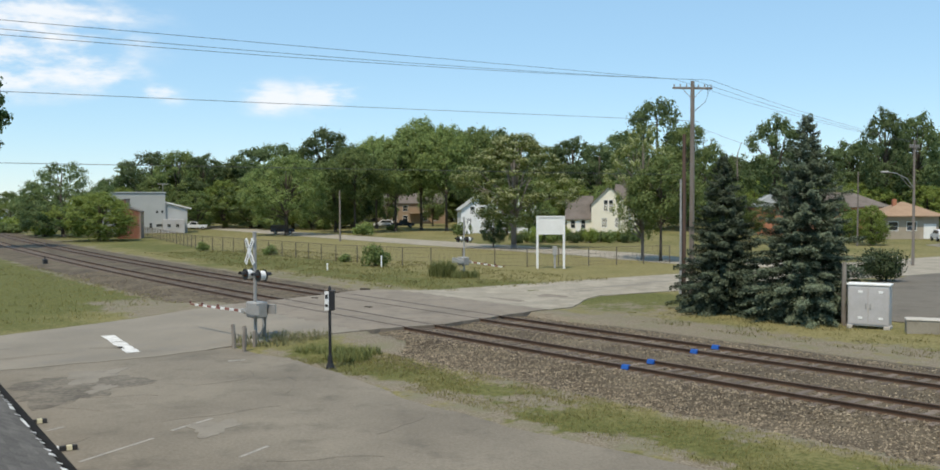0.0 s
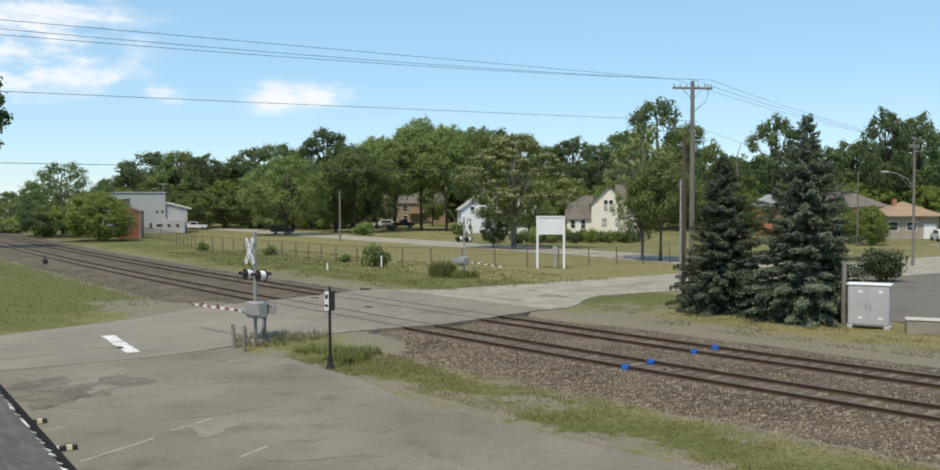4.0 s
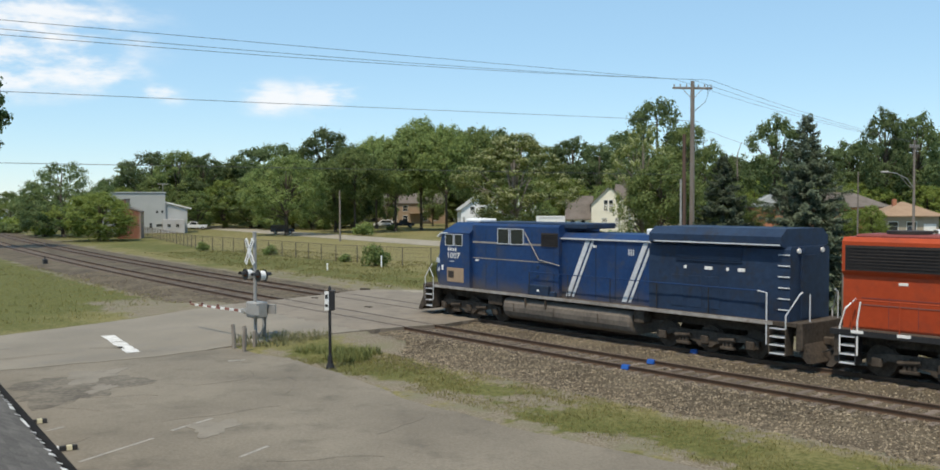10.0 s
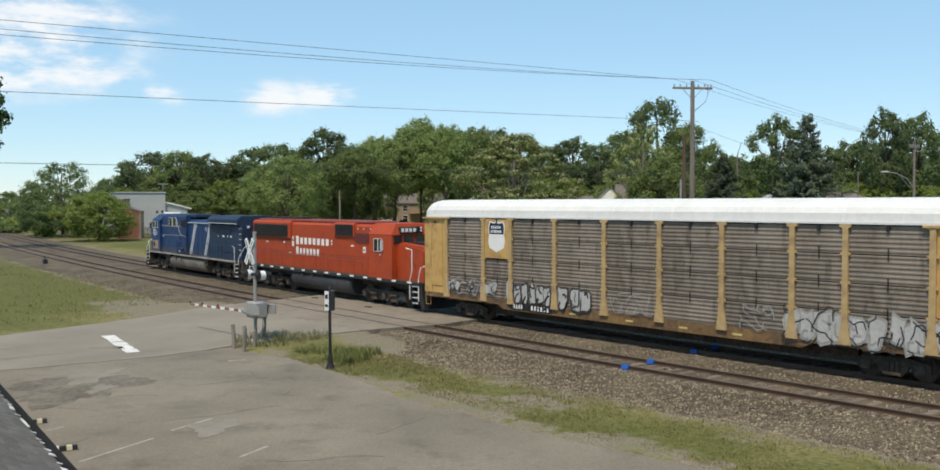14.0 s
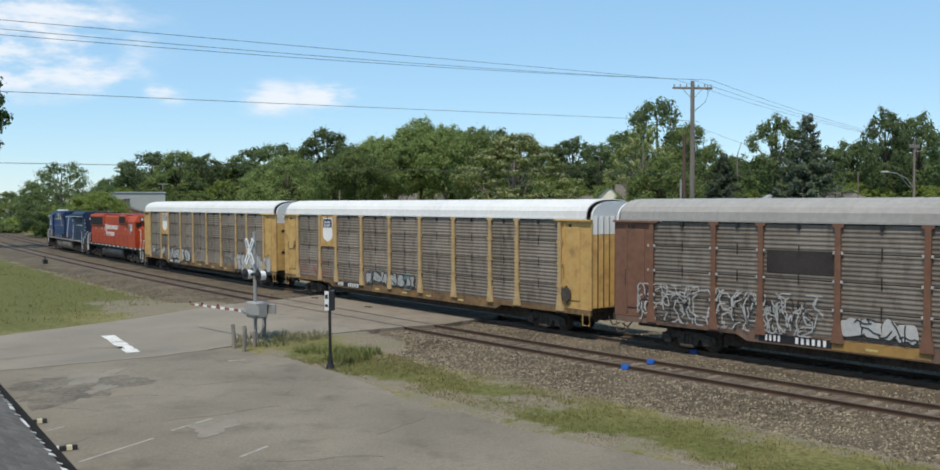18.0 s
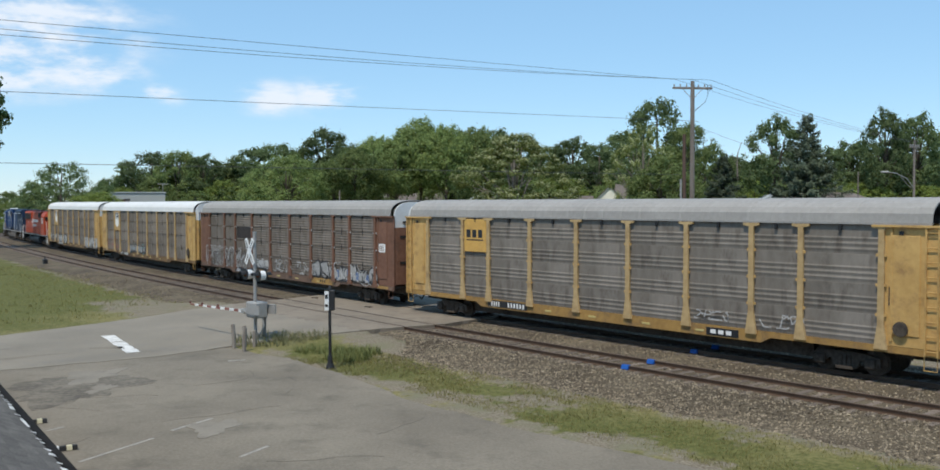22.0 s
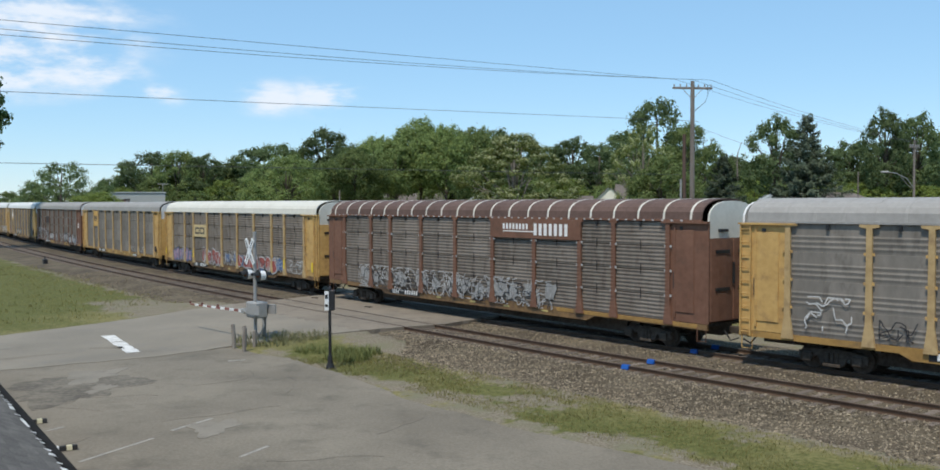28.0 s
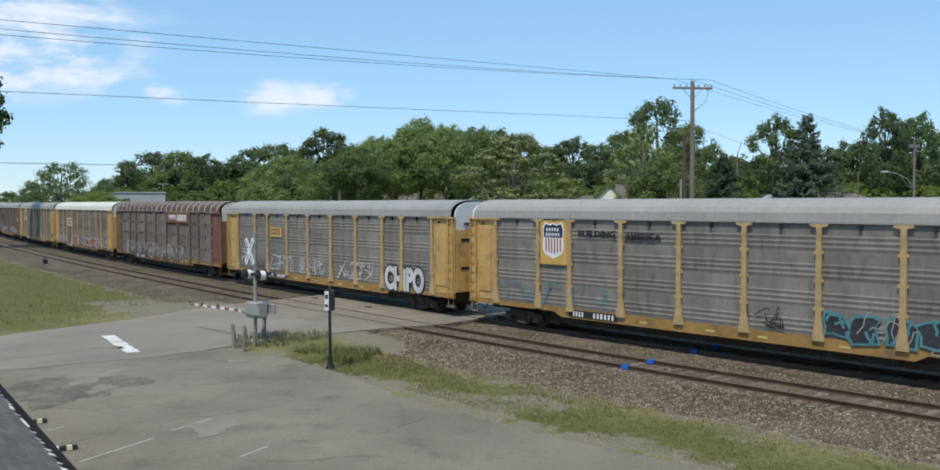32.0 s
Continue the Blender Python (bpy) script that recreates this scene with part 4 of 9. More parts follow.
# ---- crossing and roadside things ----
def crossing_signal(x, y, yaw, arm_len, label, arm_sag=0.0, drop=0.0):
    """Signal mast with crossbuck, lamps and a lowered gate. Its x axis points away from the traffic it faces, y along its gate arm's side."""
    g = thing("crossing_signal", pose(x, y, GROUND, 0, 0, yaw), label, "crossing signal", "crossing signals")
    bm = bmesh.new()
    box(bm, -0.35, 0.35, -0.35, 0.35, -0.1, 0.16, 0.03)
    part("foundation", bm, "concrete", g, "concrete footing")
    bm = bmesh.new()
    tube(bm, [(0, 0, 0.1), (0, 0, 4.75)], 0.075, 12)
    tube(bm, [(0, 0, 0.1), (0, 0, 0.45)], 0.14, 12)
    disc(bm, (0, 0, 4.77), (0, 0, 1), 0.09, 0.05, 12)
    part("mast", bm, "galv", g, "galvanised steel mast")
    bm = bmesh.new()
    for a in (32, -32):
        t = radians(a)
        m = Matrix.Translation((-0.11 - 0.012 * (a > 0), 0.25, 3.95)) @ Matrix.Rotation(radians(90) + t, 4, "X")
        vs = [m @ Vector((dx, dy, dz)) for dx in (-0.008, 0.008) for dy, dz in ((-0.62, -0.115), (0.62, -0.115), (0.62, 0.115), (-0.62, 0.115))]
        v = [bm.verts.new(p) for p in vs]
        for f in ((0, 1, 2, 3), (7, 6, 5, 4), (0, 4, 5, 1), (1, 5, 6, 2), (2, 6, 7, 3), (3, 7, 4, 0)):
            bm.faces.new([v[i] for i in f])
    cb = part("crossbuck", bm, "white_metal", g, "white crossed boards")
    bm = bmesh.new()
    for a, s_ in ((32, 1), (-32, 1), (32, -1), (-32, -1)):
        t = radians(90 + a)
        for k in range(4):
            d = s_ * (0.2 + k * 0.1)
            cy, cz = d * math.cos(t), d * math.sin(t)
            box(bm, -0.137, -0.131, cy + 0.22, cy + 0.28, 3.95 + cz - 0.035, 3.95 + cz + 0.035)
    part("crossbuck_mark", bm, "black", cb, "plain dark blocks of lettering")["kind"] = "stuff"
    # lamp units, two facing each way
    bm = bmesh.new()
    tube(bm, [(0, -0.62, 2.95), (0, 0.62, 2.95)], 0.045, 8)
    disc(bm, (0, 0, 2.95), (0, 1, 0), 0.11, 0.3, 10)
    arm = part("lamp_crossarm", bm, "galv", g)
    for yy in (-0.55, 0.55):
        for d in (-1, 1):
            bm = bmesh.new()
            disc(bm, (d * 0.16, yy, 2.95), (1, 0, 0), 0.255, 0.02, 20)
            disc(bm, (d * 0.08, yy, 2.95), (1, 0, 0), 0.13, 0.18, 14)
            lamp = part("signal_lamp", bm, "black", g, "round signal lamp with a dark target")
            bm = bmesh.new()
            disc(bm, (d * 0.178, yy, 2.95), (1, 0, 0), 0.11, 0.02, 16)
            part("lens", bm, "lens_red", lamp)
            bm = bmesh.new()
            n = 9
            for k in range(n):
                a0, a1 = math.pi * (k / n) , math.pi * ((k + 1) / n)
                p = [(yy + 0.14 * math.cos(a), 2.95 + 0.14 * math.sin(a)) for a in (a0, a1)]
                quad(bm, (d * 0.17, *p[0]), (d * 0.17, *p[1]), (d * 0.42, *p[1]), (d * 0.42, *p[0]))
            part("hood", bm, "black", lamp, fix=False)
            bm = bmesh.new()
            disc(bm, (d * 0.05, yy, 2.95), (1, 0, 0), 0.2, 0.14, 16)
            part("lamp_back", bm, "white_metal", lamp, "pale lamp housing")
    # gate machine, counterweights and arm
    bm = bmesh.new()
    box(bm, -0.25, 0.35, -0.46, 0.38, 1.12 - drop, 1.8 - drop, 0.05)
    mc = part("gate_machine", bm, "galv", g, "grey gate machine box")
    bm = bmesh.new()
    box(bm, 0.352, 0.37, -0.38, 0.30, 1.2 - drop, 1.72 - drop, 0.01)
    part("machine_door", bm, "galv", mc)
    for xx in (-0.34, 0.42):
        bm = bmesh.new()
        prism(bm, [(-0.98, 1.32 - drop), (-0.98, 1.72 - drop), (-0.4, 1.68 - drop), (0.4, 1.5 - drop), (0.4, 1.33 - drop), (-0.35, 1.28 - drop)], xx - 0.03, xx + 0.03, "x")
        part("counterweight", bm, "galv", g, "dull steel counterweight arm")
    bm = bmesh.new()
    box(bm, -0.36, -0.30, 0.1, 0.6, 1.28 - drop, 1.5 - drop, 0.02)
    box(bm, -0.4, 0.45, 0.2, 0.35, 1.33 - drop, 1.46 - drop, 0.02)
    part("arm_bracket", bm, "galv", g)
    n = int(arm_len / 0.42)
    root = None
    for k in range(n):
        a, b = 0.4 + k * 0.42, 0.4 + (k + 1) * 0.42 - 0.004
        bm = bmesh.new()
        za, zb = 1.4 - drop - arm_sag * a, 1.4 - drop - arm_sag * b
        h = 0.055 - 0.02 * k / n
        v = [bm.verts.new(p) for p in ((-0.36, a, za - h), (-0.36, b, zb - h), (-0.36, b, zb + h), (-0.36, a, za + h), (-0.31, a, za - h), (-0.31, b, zb - h), (-0.31, b, zb + h), (-0.31, a, za + h))]
        for f in ((0, 1, 2, 3), (7, 6, 5, 4), (0, 4, 5, 1), (1, 5, 6, 2), (2, 6, 7, 3), (3, 7, 4, 0)):
            bm.faces.new([v[i] for i in f])
        ob = part("gate_arm" if root is None else "arm_stripe", bm, "signal_red" if k % 2 else "white_metal", root or g, "red and white striped gate arm, lowered" if root is None else "")
        root = root or ob
    for k in (0.45, 0.75, 0.98):
        bm = bmesh.new()
        yy = 0.4 + k * arm_len
        box(bm, -0.37, -0.30, yy - 0.05, yy + 0.05, 1.44 - drop - arm_sag * yy, 1.54 - drop - arm_sag * yy, 0.02)
        part("gate_light", bm, "lens_red", root)
    bm = bmesh.new()
    tube(bm, [(0.1, -0.4, 1.2 - drop), (0.15, -0.45, 0.8), (0.1, -0.2, 0.4), (0.05, -0.1, 0.15)], 0.035, 8)
    part("conduit", bm, "galv", g)
    return g


def utility_pole(x, y, top, r, mat, label, arms=(), group="", name="utility_pole"):
    p = thing(name, pose(x, y, GROUND), label, "utility pole", group)
    bm = bmesh.new()
    h = top - GROUND
    tube(bm, [(0, 0, -0.2), (0.01, 0.0, h * 0.5), (0, 0, h)], r, 12, r_end=r * 0.68)
    part("pole", bm, mat, p)
    for z, half, yaw in arms:
        a = radians(yaw)
        bm = bmesh.new()
        c, s_ = math.cos(a), math.sin(a)
        for k in (-1, 1):
            tube(bm, [(c * half * 0.5 * k, s_ * half * 0.5 * k, z - 0.05), (0, 0, z - 0.75)], 0.02, 6)
        m = Matrix.Translation((0, 0, z)) @ Matrix.Rotation(a, 4, "Z")
        b2 = bmesh.new()
        box(b2, -half, half, -0.06, 0.06, -0.07, 0.07, 0.015)
        b2.transform(m)
        ca = part("crossarm", b2, "pole", p, "weathered wooden crossarm")
        part("brace", bm, "galv", ca)
        for k in (-0.93, -0.62, -0.3, 0.3, 0.62, 0.93):
            b3 = bmesh.new()
            tube(b3, [(c * half * k, s_ * half * k, z + 0.06), (c * half * k, s_ * half * k, z + 0.24)], 0.035, 8)
            disc(b3, (c * half * k, s_ * half * k, z + 0.2), (0, 0, 1), 0.06, 0.06, 8)
            part("insulator", b3, "galv", ca)
    return p


def cable(a, b, sag, r, name="overhead_cable", label="thin black overhead cable", group="overhead cables", n=24):
    a, b = Vector(a), Vector(b)
    pts = []
    for k in range(n + 1):
        t = k / n
        p = a.lerp(b, t)
        p.z -= sag * 4 * t * (1 - t)
        pts.append(p)
    bm = bmesh.new()
    tube(bm, pts, r, 5)
    return slab(name, bm, "wire", label, "cable", "", group)


def post_sign(x, y):
    p = thing("bollard_sign_post", pose(x, y, GROUND), "slim black post with a small white notice, beside the car park", "sign post")
    bm = bmesh.new()
    tube(bm, [(0, 0, 0), (0, 0, 0.18)], 0.17, 14, r_end=0.12)
    tube(bm, [(0, 0, 0.18), (0, 0, 0.5)], 0.10, 14, r_end=0.07)
    part("base", bm, "black", p)
    bm = bmesh.new()
    tube(bm, [(0, 0, 0.3), (0, 0, 2.9)], 0.055, 12)
    tube(bm, [(0, 0, 2.9), (0, 0, 3.02)], 0.07, 10, r_end=0.02)
    part("post", bm, "black", p)
    bm = bmesh.new()
    box(bm, 0.02, 0.18, -0.10, 0.10, 2.12, 2.85, 0.02)
    part("rear_plate", bm, "black", p)
    bm = bmesh.new()
    box(bm, -0.17, -0.02, -0.12, -0.09, 2.12, 2.82, 0.01)
    n = part("notice", bm, "white_metal", p, "small white notice plate")
    bm = bmesh.new()
    box(bm, -0.15, -0.05, -0.124, -0.12, 2.55, 2.7)
    box(bm, -0.15, -0.05, -0.124, -0.12, 2.25, 2.35)
    part("notice_bar", bm, "black", n)["kind"] = "stuff"


def blank_sign():
    p = thing("billboard", pose(7.3, 85.2, GROUND, 0, 0, 0), "blank white board on two tall white posts", "sign")
    for xx in (-1.2, 1.2):
        bm = bmesh.new()
        box(bm, xx - 0.1, xx + 0.1, -0.1, 0.1, -0.2, 4.72, 0.01)
        part("post", bm, "white_metal", p)
    bm = bmesh.new()
    box(bm, -1.1, 1.1, -0.07, 0.07, 3.15, 4.62, 0.01)
    bd = part("board", bm, "trim_white", p)
    bm = bmesh.new()
    box(bm, -1.3, 1.3, -0.12, 0.12, 4.62, 4.75, 0.01)
    part("top_rail", bm, "white_metal", bd)
    bm = bmesh.new()
    box(bm, -1.1, 1.1, -0.1, 0.1, 3.08, 3.15, 0.01)
    part("bottom_rail", bm, "white_metal", bd)
    # meter box behind
    bm = bmesh.new()
    box(bm, 0.3, 0.5, 0.3, 0.4, 0, 1.6, 0.01)
    box(bm, 0.2, 0.6, 0.2, 0.4, 1.2, 2.0, 0.02)
    part("meter_box", bm, "galv", p)


def equipment_cabinet():
    c = thing("equipment_cabinet", pose(19.02, 44.7, GROUND, 0, 0, -32), "pale grey two-door metal equipment cabinet beside the track", "cabinet")
    bm = bmesh.new()
    box(bm, -0.92, 0.92, -0.4, 0.4, 0.12, 2.04, 0.02)
    body = part("body", bm, "cabinet", c)
    bm = bmesh.new()
    box(bm, -0.98, 0.98, -0.46, 0.44, 2.04, 2.13, 0.02)
    part("roof", bm, "white_metal", c, "white overhanging lid")
    for xx in (-0.82, 0.82):
        bm = bmesh.new()
        box(bm, xx - 0.14, xx + 0.14, -0.5, 0.5, -0.12, 0.14, 0.02)
        part("foot", bm, "concrete", c)
    for k, (a, b) in enumerate(((-0.88, -0.02), (0.02, 0.88))):
        bm = bmesh.new()
        box(bm, a, b, -0.43, -0.4, 0.2, 1.98, 0.012)
        d = part("door", bm, "cabinet", c)
        bm = bmesh.new()
        xh = -0.1 if k == 0 else 0.1
        box(bm, xh - 0.03, xh + 0.03, -0.47, -0.43, 0.95, 1.2, 0.01)
        part("handle", bm, "galv", d)
        for z in (0.5, 1.75):
            bm = bmesh.new()
            xv = (a + b) / 2 + (0.1 if k == 0 else 0.1)
            box(bm, xv - 0.1, xv + 0.1, -0.445, -0.43, z - 0.06, z + 0.06, 0.01)
            part("vent", bm, "white_metal", d)


def utility_box():
    c = thing("utility_box", pose(20.75, 42.7, GROUND, 0, 0, -20), "low tan concrete utility box with a pale lid", "utility box")
    bm = bmesh.new()
    box(bm, -0.85, 0.85, -0.45, 0.45, -0.05, 0.6, 0.02)
    part("body", bm, "box_tan", c)
    bm = bmesh.new()
    box(bm, -0.88, 0.88, -0.48, 0.48, 0.6, 0.68, 0.03)
    part("lid", bm, "concrete", c, "pale overhanging lid")
    bm = bmesh.new()
    tube(bm, [(0.7, -0.45, 0.45), (0.7, -0.49, 0.45)], 0.05, 8)
    part("lock", bm, "galv", c)


def stub_post(x, y, h, lean=0, r=0.09, label="short weathered wooden guard post in the weeds"):
    bm = bmesh.new()
    tube(bm, [(0, 0, -0.1), (0.02 * lean, 0.01, h * 0.6), (0.05 * lean, 0, h)], r, 9, r_end=r * 0.85)
    ob = slab("guard_post", bm, "wood_old", label, "post", "", "guard posts")
    ob.matrix_basis = pose(x, y, GROUND + 0.03)


def chain_fence():
    """A chain-link fence along the lawn: posts, top rail and a net of thin wires."""
    f = thing("chain_link_fence", Matrix(), "rusty chain-link fence along the lawn", "fence", kind="structure")
    line = [(-62, 176.1), (-35.5, 122.8), (-24.7, 109.5), (-18.5, 102.2), (-14, 95.8), (-5.6, 89.1), (4.8, 87.1), (10.5, 88.4), (20, 92.5)]
    d = [0]
    for a, b in zip(line, line[1:]):
        d.append(d[-1] + math.dist(a, b))
    def at_(t):
        return np.interp(t, d, [p[0] for p in line]), np.interp(t, d, [p[1] for p in line])
    bm = bmesh.new()
    tube(bm, [(0, 0, -0.1), (0, 0, 1.75)], 0.045, 8)
    me = mesh_of("post", bm, "chain")
    t = 0.0
    pts = []
    while t < d[-1]:
        x, y = at_(t)
        piece("post", me, f, pose(x, y, GROUND))
        pts.append((x, y))
        t += 3.05
    bm = bmesh.new()
    tube(bm, [(x, y, GROUND + 1.72) for x, y in pts], 0.028, 6)
    part("top_rail", bm, "chain", f)
    bm = bmesh.new()
    for z in (0.12, 0.45, 0.8, 1.15, 1.5):
        tube(bm, [(x, y, GROUND + z) for x, y in pts], 0.009, 4)
    for a, b in zip(pts, pts[1:]):
        for k in range(6):
            x0, y0 = a[0] + (b[0] - a[0]) * k / 6, a[1] + (b[1] - a[1]) * k / 6
            x1, y1 = a[0] + (b[0] - a[0]) * (k + 1) / 6, a[1] + (b[1] - a[1]) * (k + 1) / 6
            tube(bm, [(x0, y0, GROUND + 0.1), (x1, y1, GROUND + 1.7)], 0.006, 3, cap=False)
            tube(bm, [(x1, y1, GROUND + 0.1), (x0, y0, GROUND + 1.7)], 0.006, 3, cap=False)
    w = part("mesh_wire", bm, "chain", f, "open wire net")
    w["kind"] = "stuff"


def depot_roof():
    """The low building below the camera: shingled slope, gutter and wall."""
    b = thing("depot_building", Matrix(), "low building with a grey shingled roof and a dark gutter", "building")
    s0, s1 = 2.0, 46.0
    # eave line runs parallel to the rails
    ex, ey = -7.16, 14.05
    dx, dy = 0.556, -0.831           # along the eave, towards the camera
    nx, ny = -0.831, -0.556          # up the slope, away from the rails
    run, rise = 4.2, 1.9
    def pt(u, v, w=0.0):
        return Vector((ex + dx * u + nx * v, ey + dy * u + ny * v, 3.0 + rise / run * v + w))
    ua, ub = -22.0, 7.2
    bm = bmesh.new()
    a0, a1, a2, a3 = pt(ua, 0), pt(ub, 0), pt(ub, run), pt(ua, run)
    lo = [v - Vector((0, 0, 0.12)) for v in (a0, a1, a2, a3)]
    quad(bm, a0, a1, a2, a3)
    quad(bm, lo[3], lo[2], lo[1], lo[0])
    for p, q, pl, ql in ((a0, a1, lo[0], lo[1]), (a1, a2, lo[1], lo[2]), (a2, a3, lo[2], lo[3]), (a3, a0, lo[3], lo[0])):
        quad(bm, p, pl, ql, q)
    slope = part("roof_slope", bm, "gutter", b, "grey shingled slope")
    bm = bmesh.new()
    bk = [pt(ub, run), pt(ua, run), pt(ua, run) + Vector((nx * 4, ny * 4, -1.8)), pt(ub, run) + Vector((nx * 4, ny * 4, -1.8))]
    quad(bm, *bk)
    quad(bm, *[v - Vector((0, 0, 0.12)) for v in bk[::-1]])
    part("roof_back", bm, "shingle", b)
    # walls
    bm = bmesh.new()
    w0, w1, w2, w3 = pt(ua + 0.4, 0.5), pt(ub - 0.3, 0.5), pt(ub - 0.3, run + 3.5), pt(ua + 0.4, run + 3.5)
    for p, q in ((w0, w1), (w1, w2), (w2, w3), (w3, w0)):
        quad(bm, (p.x, p.y, -0.4), (q.x, q.y, -0.4), (q.x, q.y, 2.95), (p.x, p.y, 2.95))
    part("wall", bm, "brick", b)
    # gutter: a trough along the eave
    bm = bmesh.new()
    for u in [0]:
        prof = [(0.02, 0.01), (-0.085, 0.015), (-0.10, -0.09), (-0.02, -0.11), (0.0, -0.10), (-0.015, -0.09), (-0.085, -0.02), (-0.06, -0.01)]
        r0 = [bm.verts.new(pt(ua, v, w)) for v, w in prof]
        r1 = [bm.verts.new(pt(ub, v, w)) for v, w in prof]
        for k in range(len(prof)):
            j = (k + 1) % len(prof)
            bm.faces.new((r0[k], r1[k], r1[j], r0[j]))
    part("gutter", bm, "gutter", b, "dark leaf-filled gutter with a peeling white edge")
    bm = bmesh.new()
    rnd = random.Random(3)
    u = -6.0
    while u < ub - 0.3:
        L = rnd.choice((0.04, 0.07, 0.12, 0.2, 0.34)) * rnd.uniform(0.7, 1.3)
        p, q = pt(u, 0.03 + rnd.uniform(0, 0.02), 0.022), pt(u + L, 0.035 + rnd.uniform(0, 0.02), 0.022)
        p2, q2 = pt(u, 0.08 + rnd.uniform(0, 0.04), 0.022), pt(u + L, 0.08 + rnd.uniform(0, 0.04), 0.022)
        quad(bm, p, q, q2, p2)
        u += L + rnd.uniform(0.02, 0.35)
    fl = part("peeling_flashing", bm, "line_white", slope, "peeling white flashing")
    fl["kind"] = "stuff"
    # shingles: courses of thin tabs, each course lapping the one below
    tab = bmesh.new()
    box(tab, 0, 0.333, 0, 0.21, 0, 0.005)
    me = mesh_of("shingle", tab, "shingle")
    ax = Vector((-dx, -dy, 0))
    up = Vector((nx * run, ny * run, rise)).normalized()
    no = ax.cross(up).normalized()
    lap = Matrix.Rotation(radians(-1.4), 4, "X")
    base = Matrix(((ax.x, up.x, no.x, 0), (ax.y, up.y, no.y, 0), (ax.z, up.z, no.z, 0), (0, 0, 0, 1))) @ lap
    verts, faces = [], []
    bv = [tuple(v.co) for v in me.vertices]
    bf = [tuple(p.vertices) for p in me.polygons]
    count = 0
    for row in range(27):
        for col in range(int((ub - ua) / 0.335)):
            u = ub - col * 0.335 - (row % 3) * 0.11
            if u - 0.335 < ua:
                continue
            m = Matrix.Translation(pt(u, 0.07 + row * 0.148, 0.008)) @ base
            if -1.0 < u < 7.3 and row < 14 and count < 290:
                piece("shingle", me, slope, m)
                count += 1
            else:
                o_ = len(verts)
                verts += [tuple(m @ Vector(q)) for q in bv]
                faces += [tuple(i + o_ for i in f) for f in bf]
    ob = new("shingle_field", pydata("shingle_field", verts, faces, M["shingle"]))
    ob.parent = slope
    ob["kind"] = "stuff"


def small_posts():
    """Odd stakes and lids along the line."""
    for x, y, h, mat, lab in ((-8.2, 87.0, 1.1, "white_metal", "short white marker stake by the fence"), (40.2, 88.5, 0.9, "white_metal", "short white marker stake by the street lamp"), (-12.6, 83.0, 0.7, "white_metal", "short white marker stake in the grass")):
        bm = bmesh.new()
        box(bm, -0.06, 0.06, -0.05, 0.05, -0.1, h, 0.015)
        ob = slab("marker_stake", bm, mat, lab, "stake", "", "marker stakes")
        ob.matrix_basis = pose(x, y, GROUND)
    for s_, o_, w in ((-15.4, 3.2, 0.7), (-6.0, -2.3, 0.4), (-12.2, -2.2, 0.4)):
        bm = bmesh.new()
        box(bm, -w / 2, w / 2, -0.12, 0.12, -0.2, 0.03, 0.02)
        ob = slab("track_plate", bm, "under", "dark steel plate lying beside the rail", "plate", "", "track plates")
        x, y = along(s_, o_)
        ob.matrix_basis = pose(x, y, 0.0, 0, 0, heading(s_) + 20)
    x, y = along(-60.5, -7.0)
    bm = bmesh.new()
    box(bm, -0.3, 0.3, -0.2, 0.2, -0.1, 0.5, 0.04)
    tube(bm, [(0, 0, 0.4), (0, 0, 0.75)], 0.06, 8)
    ob = slab("switch_box", bm, "black", "small black lineside box on the ballast", "lineside box")
    ob.matrix_basis = pose(x, y, GROUND + 0.05, 0, 0, heading(-60))


small_posts()


def wheel_stop(x, y, yaw):
    w = thing("wheel_stop", pose(x, y, -0.322, 0, 0, yaw), "black rubber wheel stop with white and cream stripes", "wheel stop", "wheel stops")
    bm = bmesh.new()
    prism(bm, [(-0.08, 0), (-0.06, 0.1), (0.06, 0.1), (0.08, 0)], -0.9, 0.9, "x")
    body = part("body", bm, "rubber", w)
    for k in range(6):
        bm = bmesh.new()
        x0 = -0.85 + k * 0.3
        prism(bm, [(-0.083, 0.0), (-0.063, 0.104), (0.063, 0.104), (0.083, 0.0)], x0, x0 + 0.13, "x")
        part("stripe", bm, "stop_cream" if k % 2 else "trim_white", body)


def rail_marker(s, o):
    x, y = along(s, o)
    m = thing("rail_marker", pose(x, y, 0, 0, 0, heading(s)), "bright blue plastic marker clipped over the rail", "rail marker", "blue rail markers")
    bm = bmesh.new()
    prism(bm, [(-0.12, -0.13), (-0.08, -0.03), (-0.045, 0.02), (0.045, 0.02), (0.08, -0.03), (0.12, -0.13)], -0.15, 0.15, "x")
    part("cover", bm, "blue_marker", m)


def street_light():
    p = utility_pole(41.1, 87.3, 11.3, 0.14, "pole", "grey-brown wooden utility pole carrying a street lamp on a long arm", [(11.0, 0.95, 40)], "utility poles", "street_lamp_pole")
    bm = bmesh.new()
    tube(bm, [(0, 0, 7.2), (-0.9, -0.5, 8.1), (-2.2, -1.2, 8.55), (-3.4, -1.9, 8.65)], 0.045, 8)
    tube(bm, [(0, 0, 7.0), (-0.9, -0.5, 7.6), (-1.6, -0.9, 8.2)], 0.025, 6)
    part("lamp_arm", bm, "galv", p, "curved metal lamp arm")
    bm = bmesh.new()
    box(bm, -3.95, -3.3, -2.25, -1.9, 8.56, 8.74, 0.06)
    part("lamp_head", bm, "galv", p)


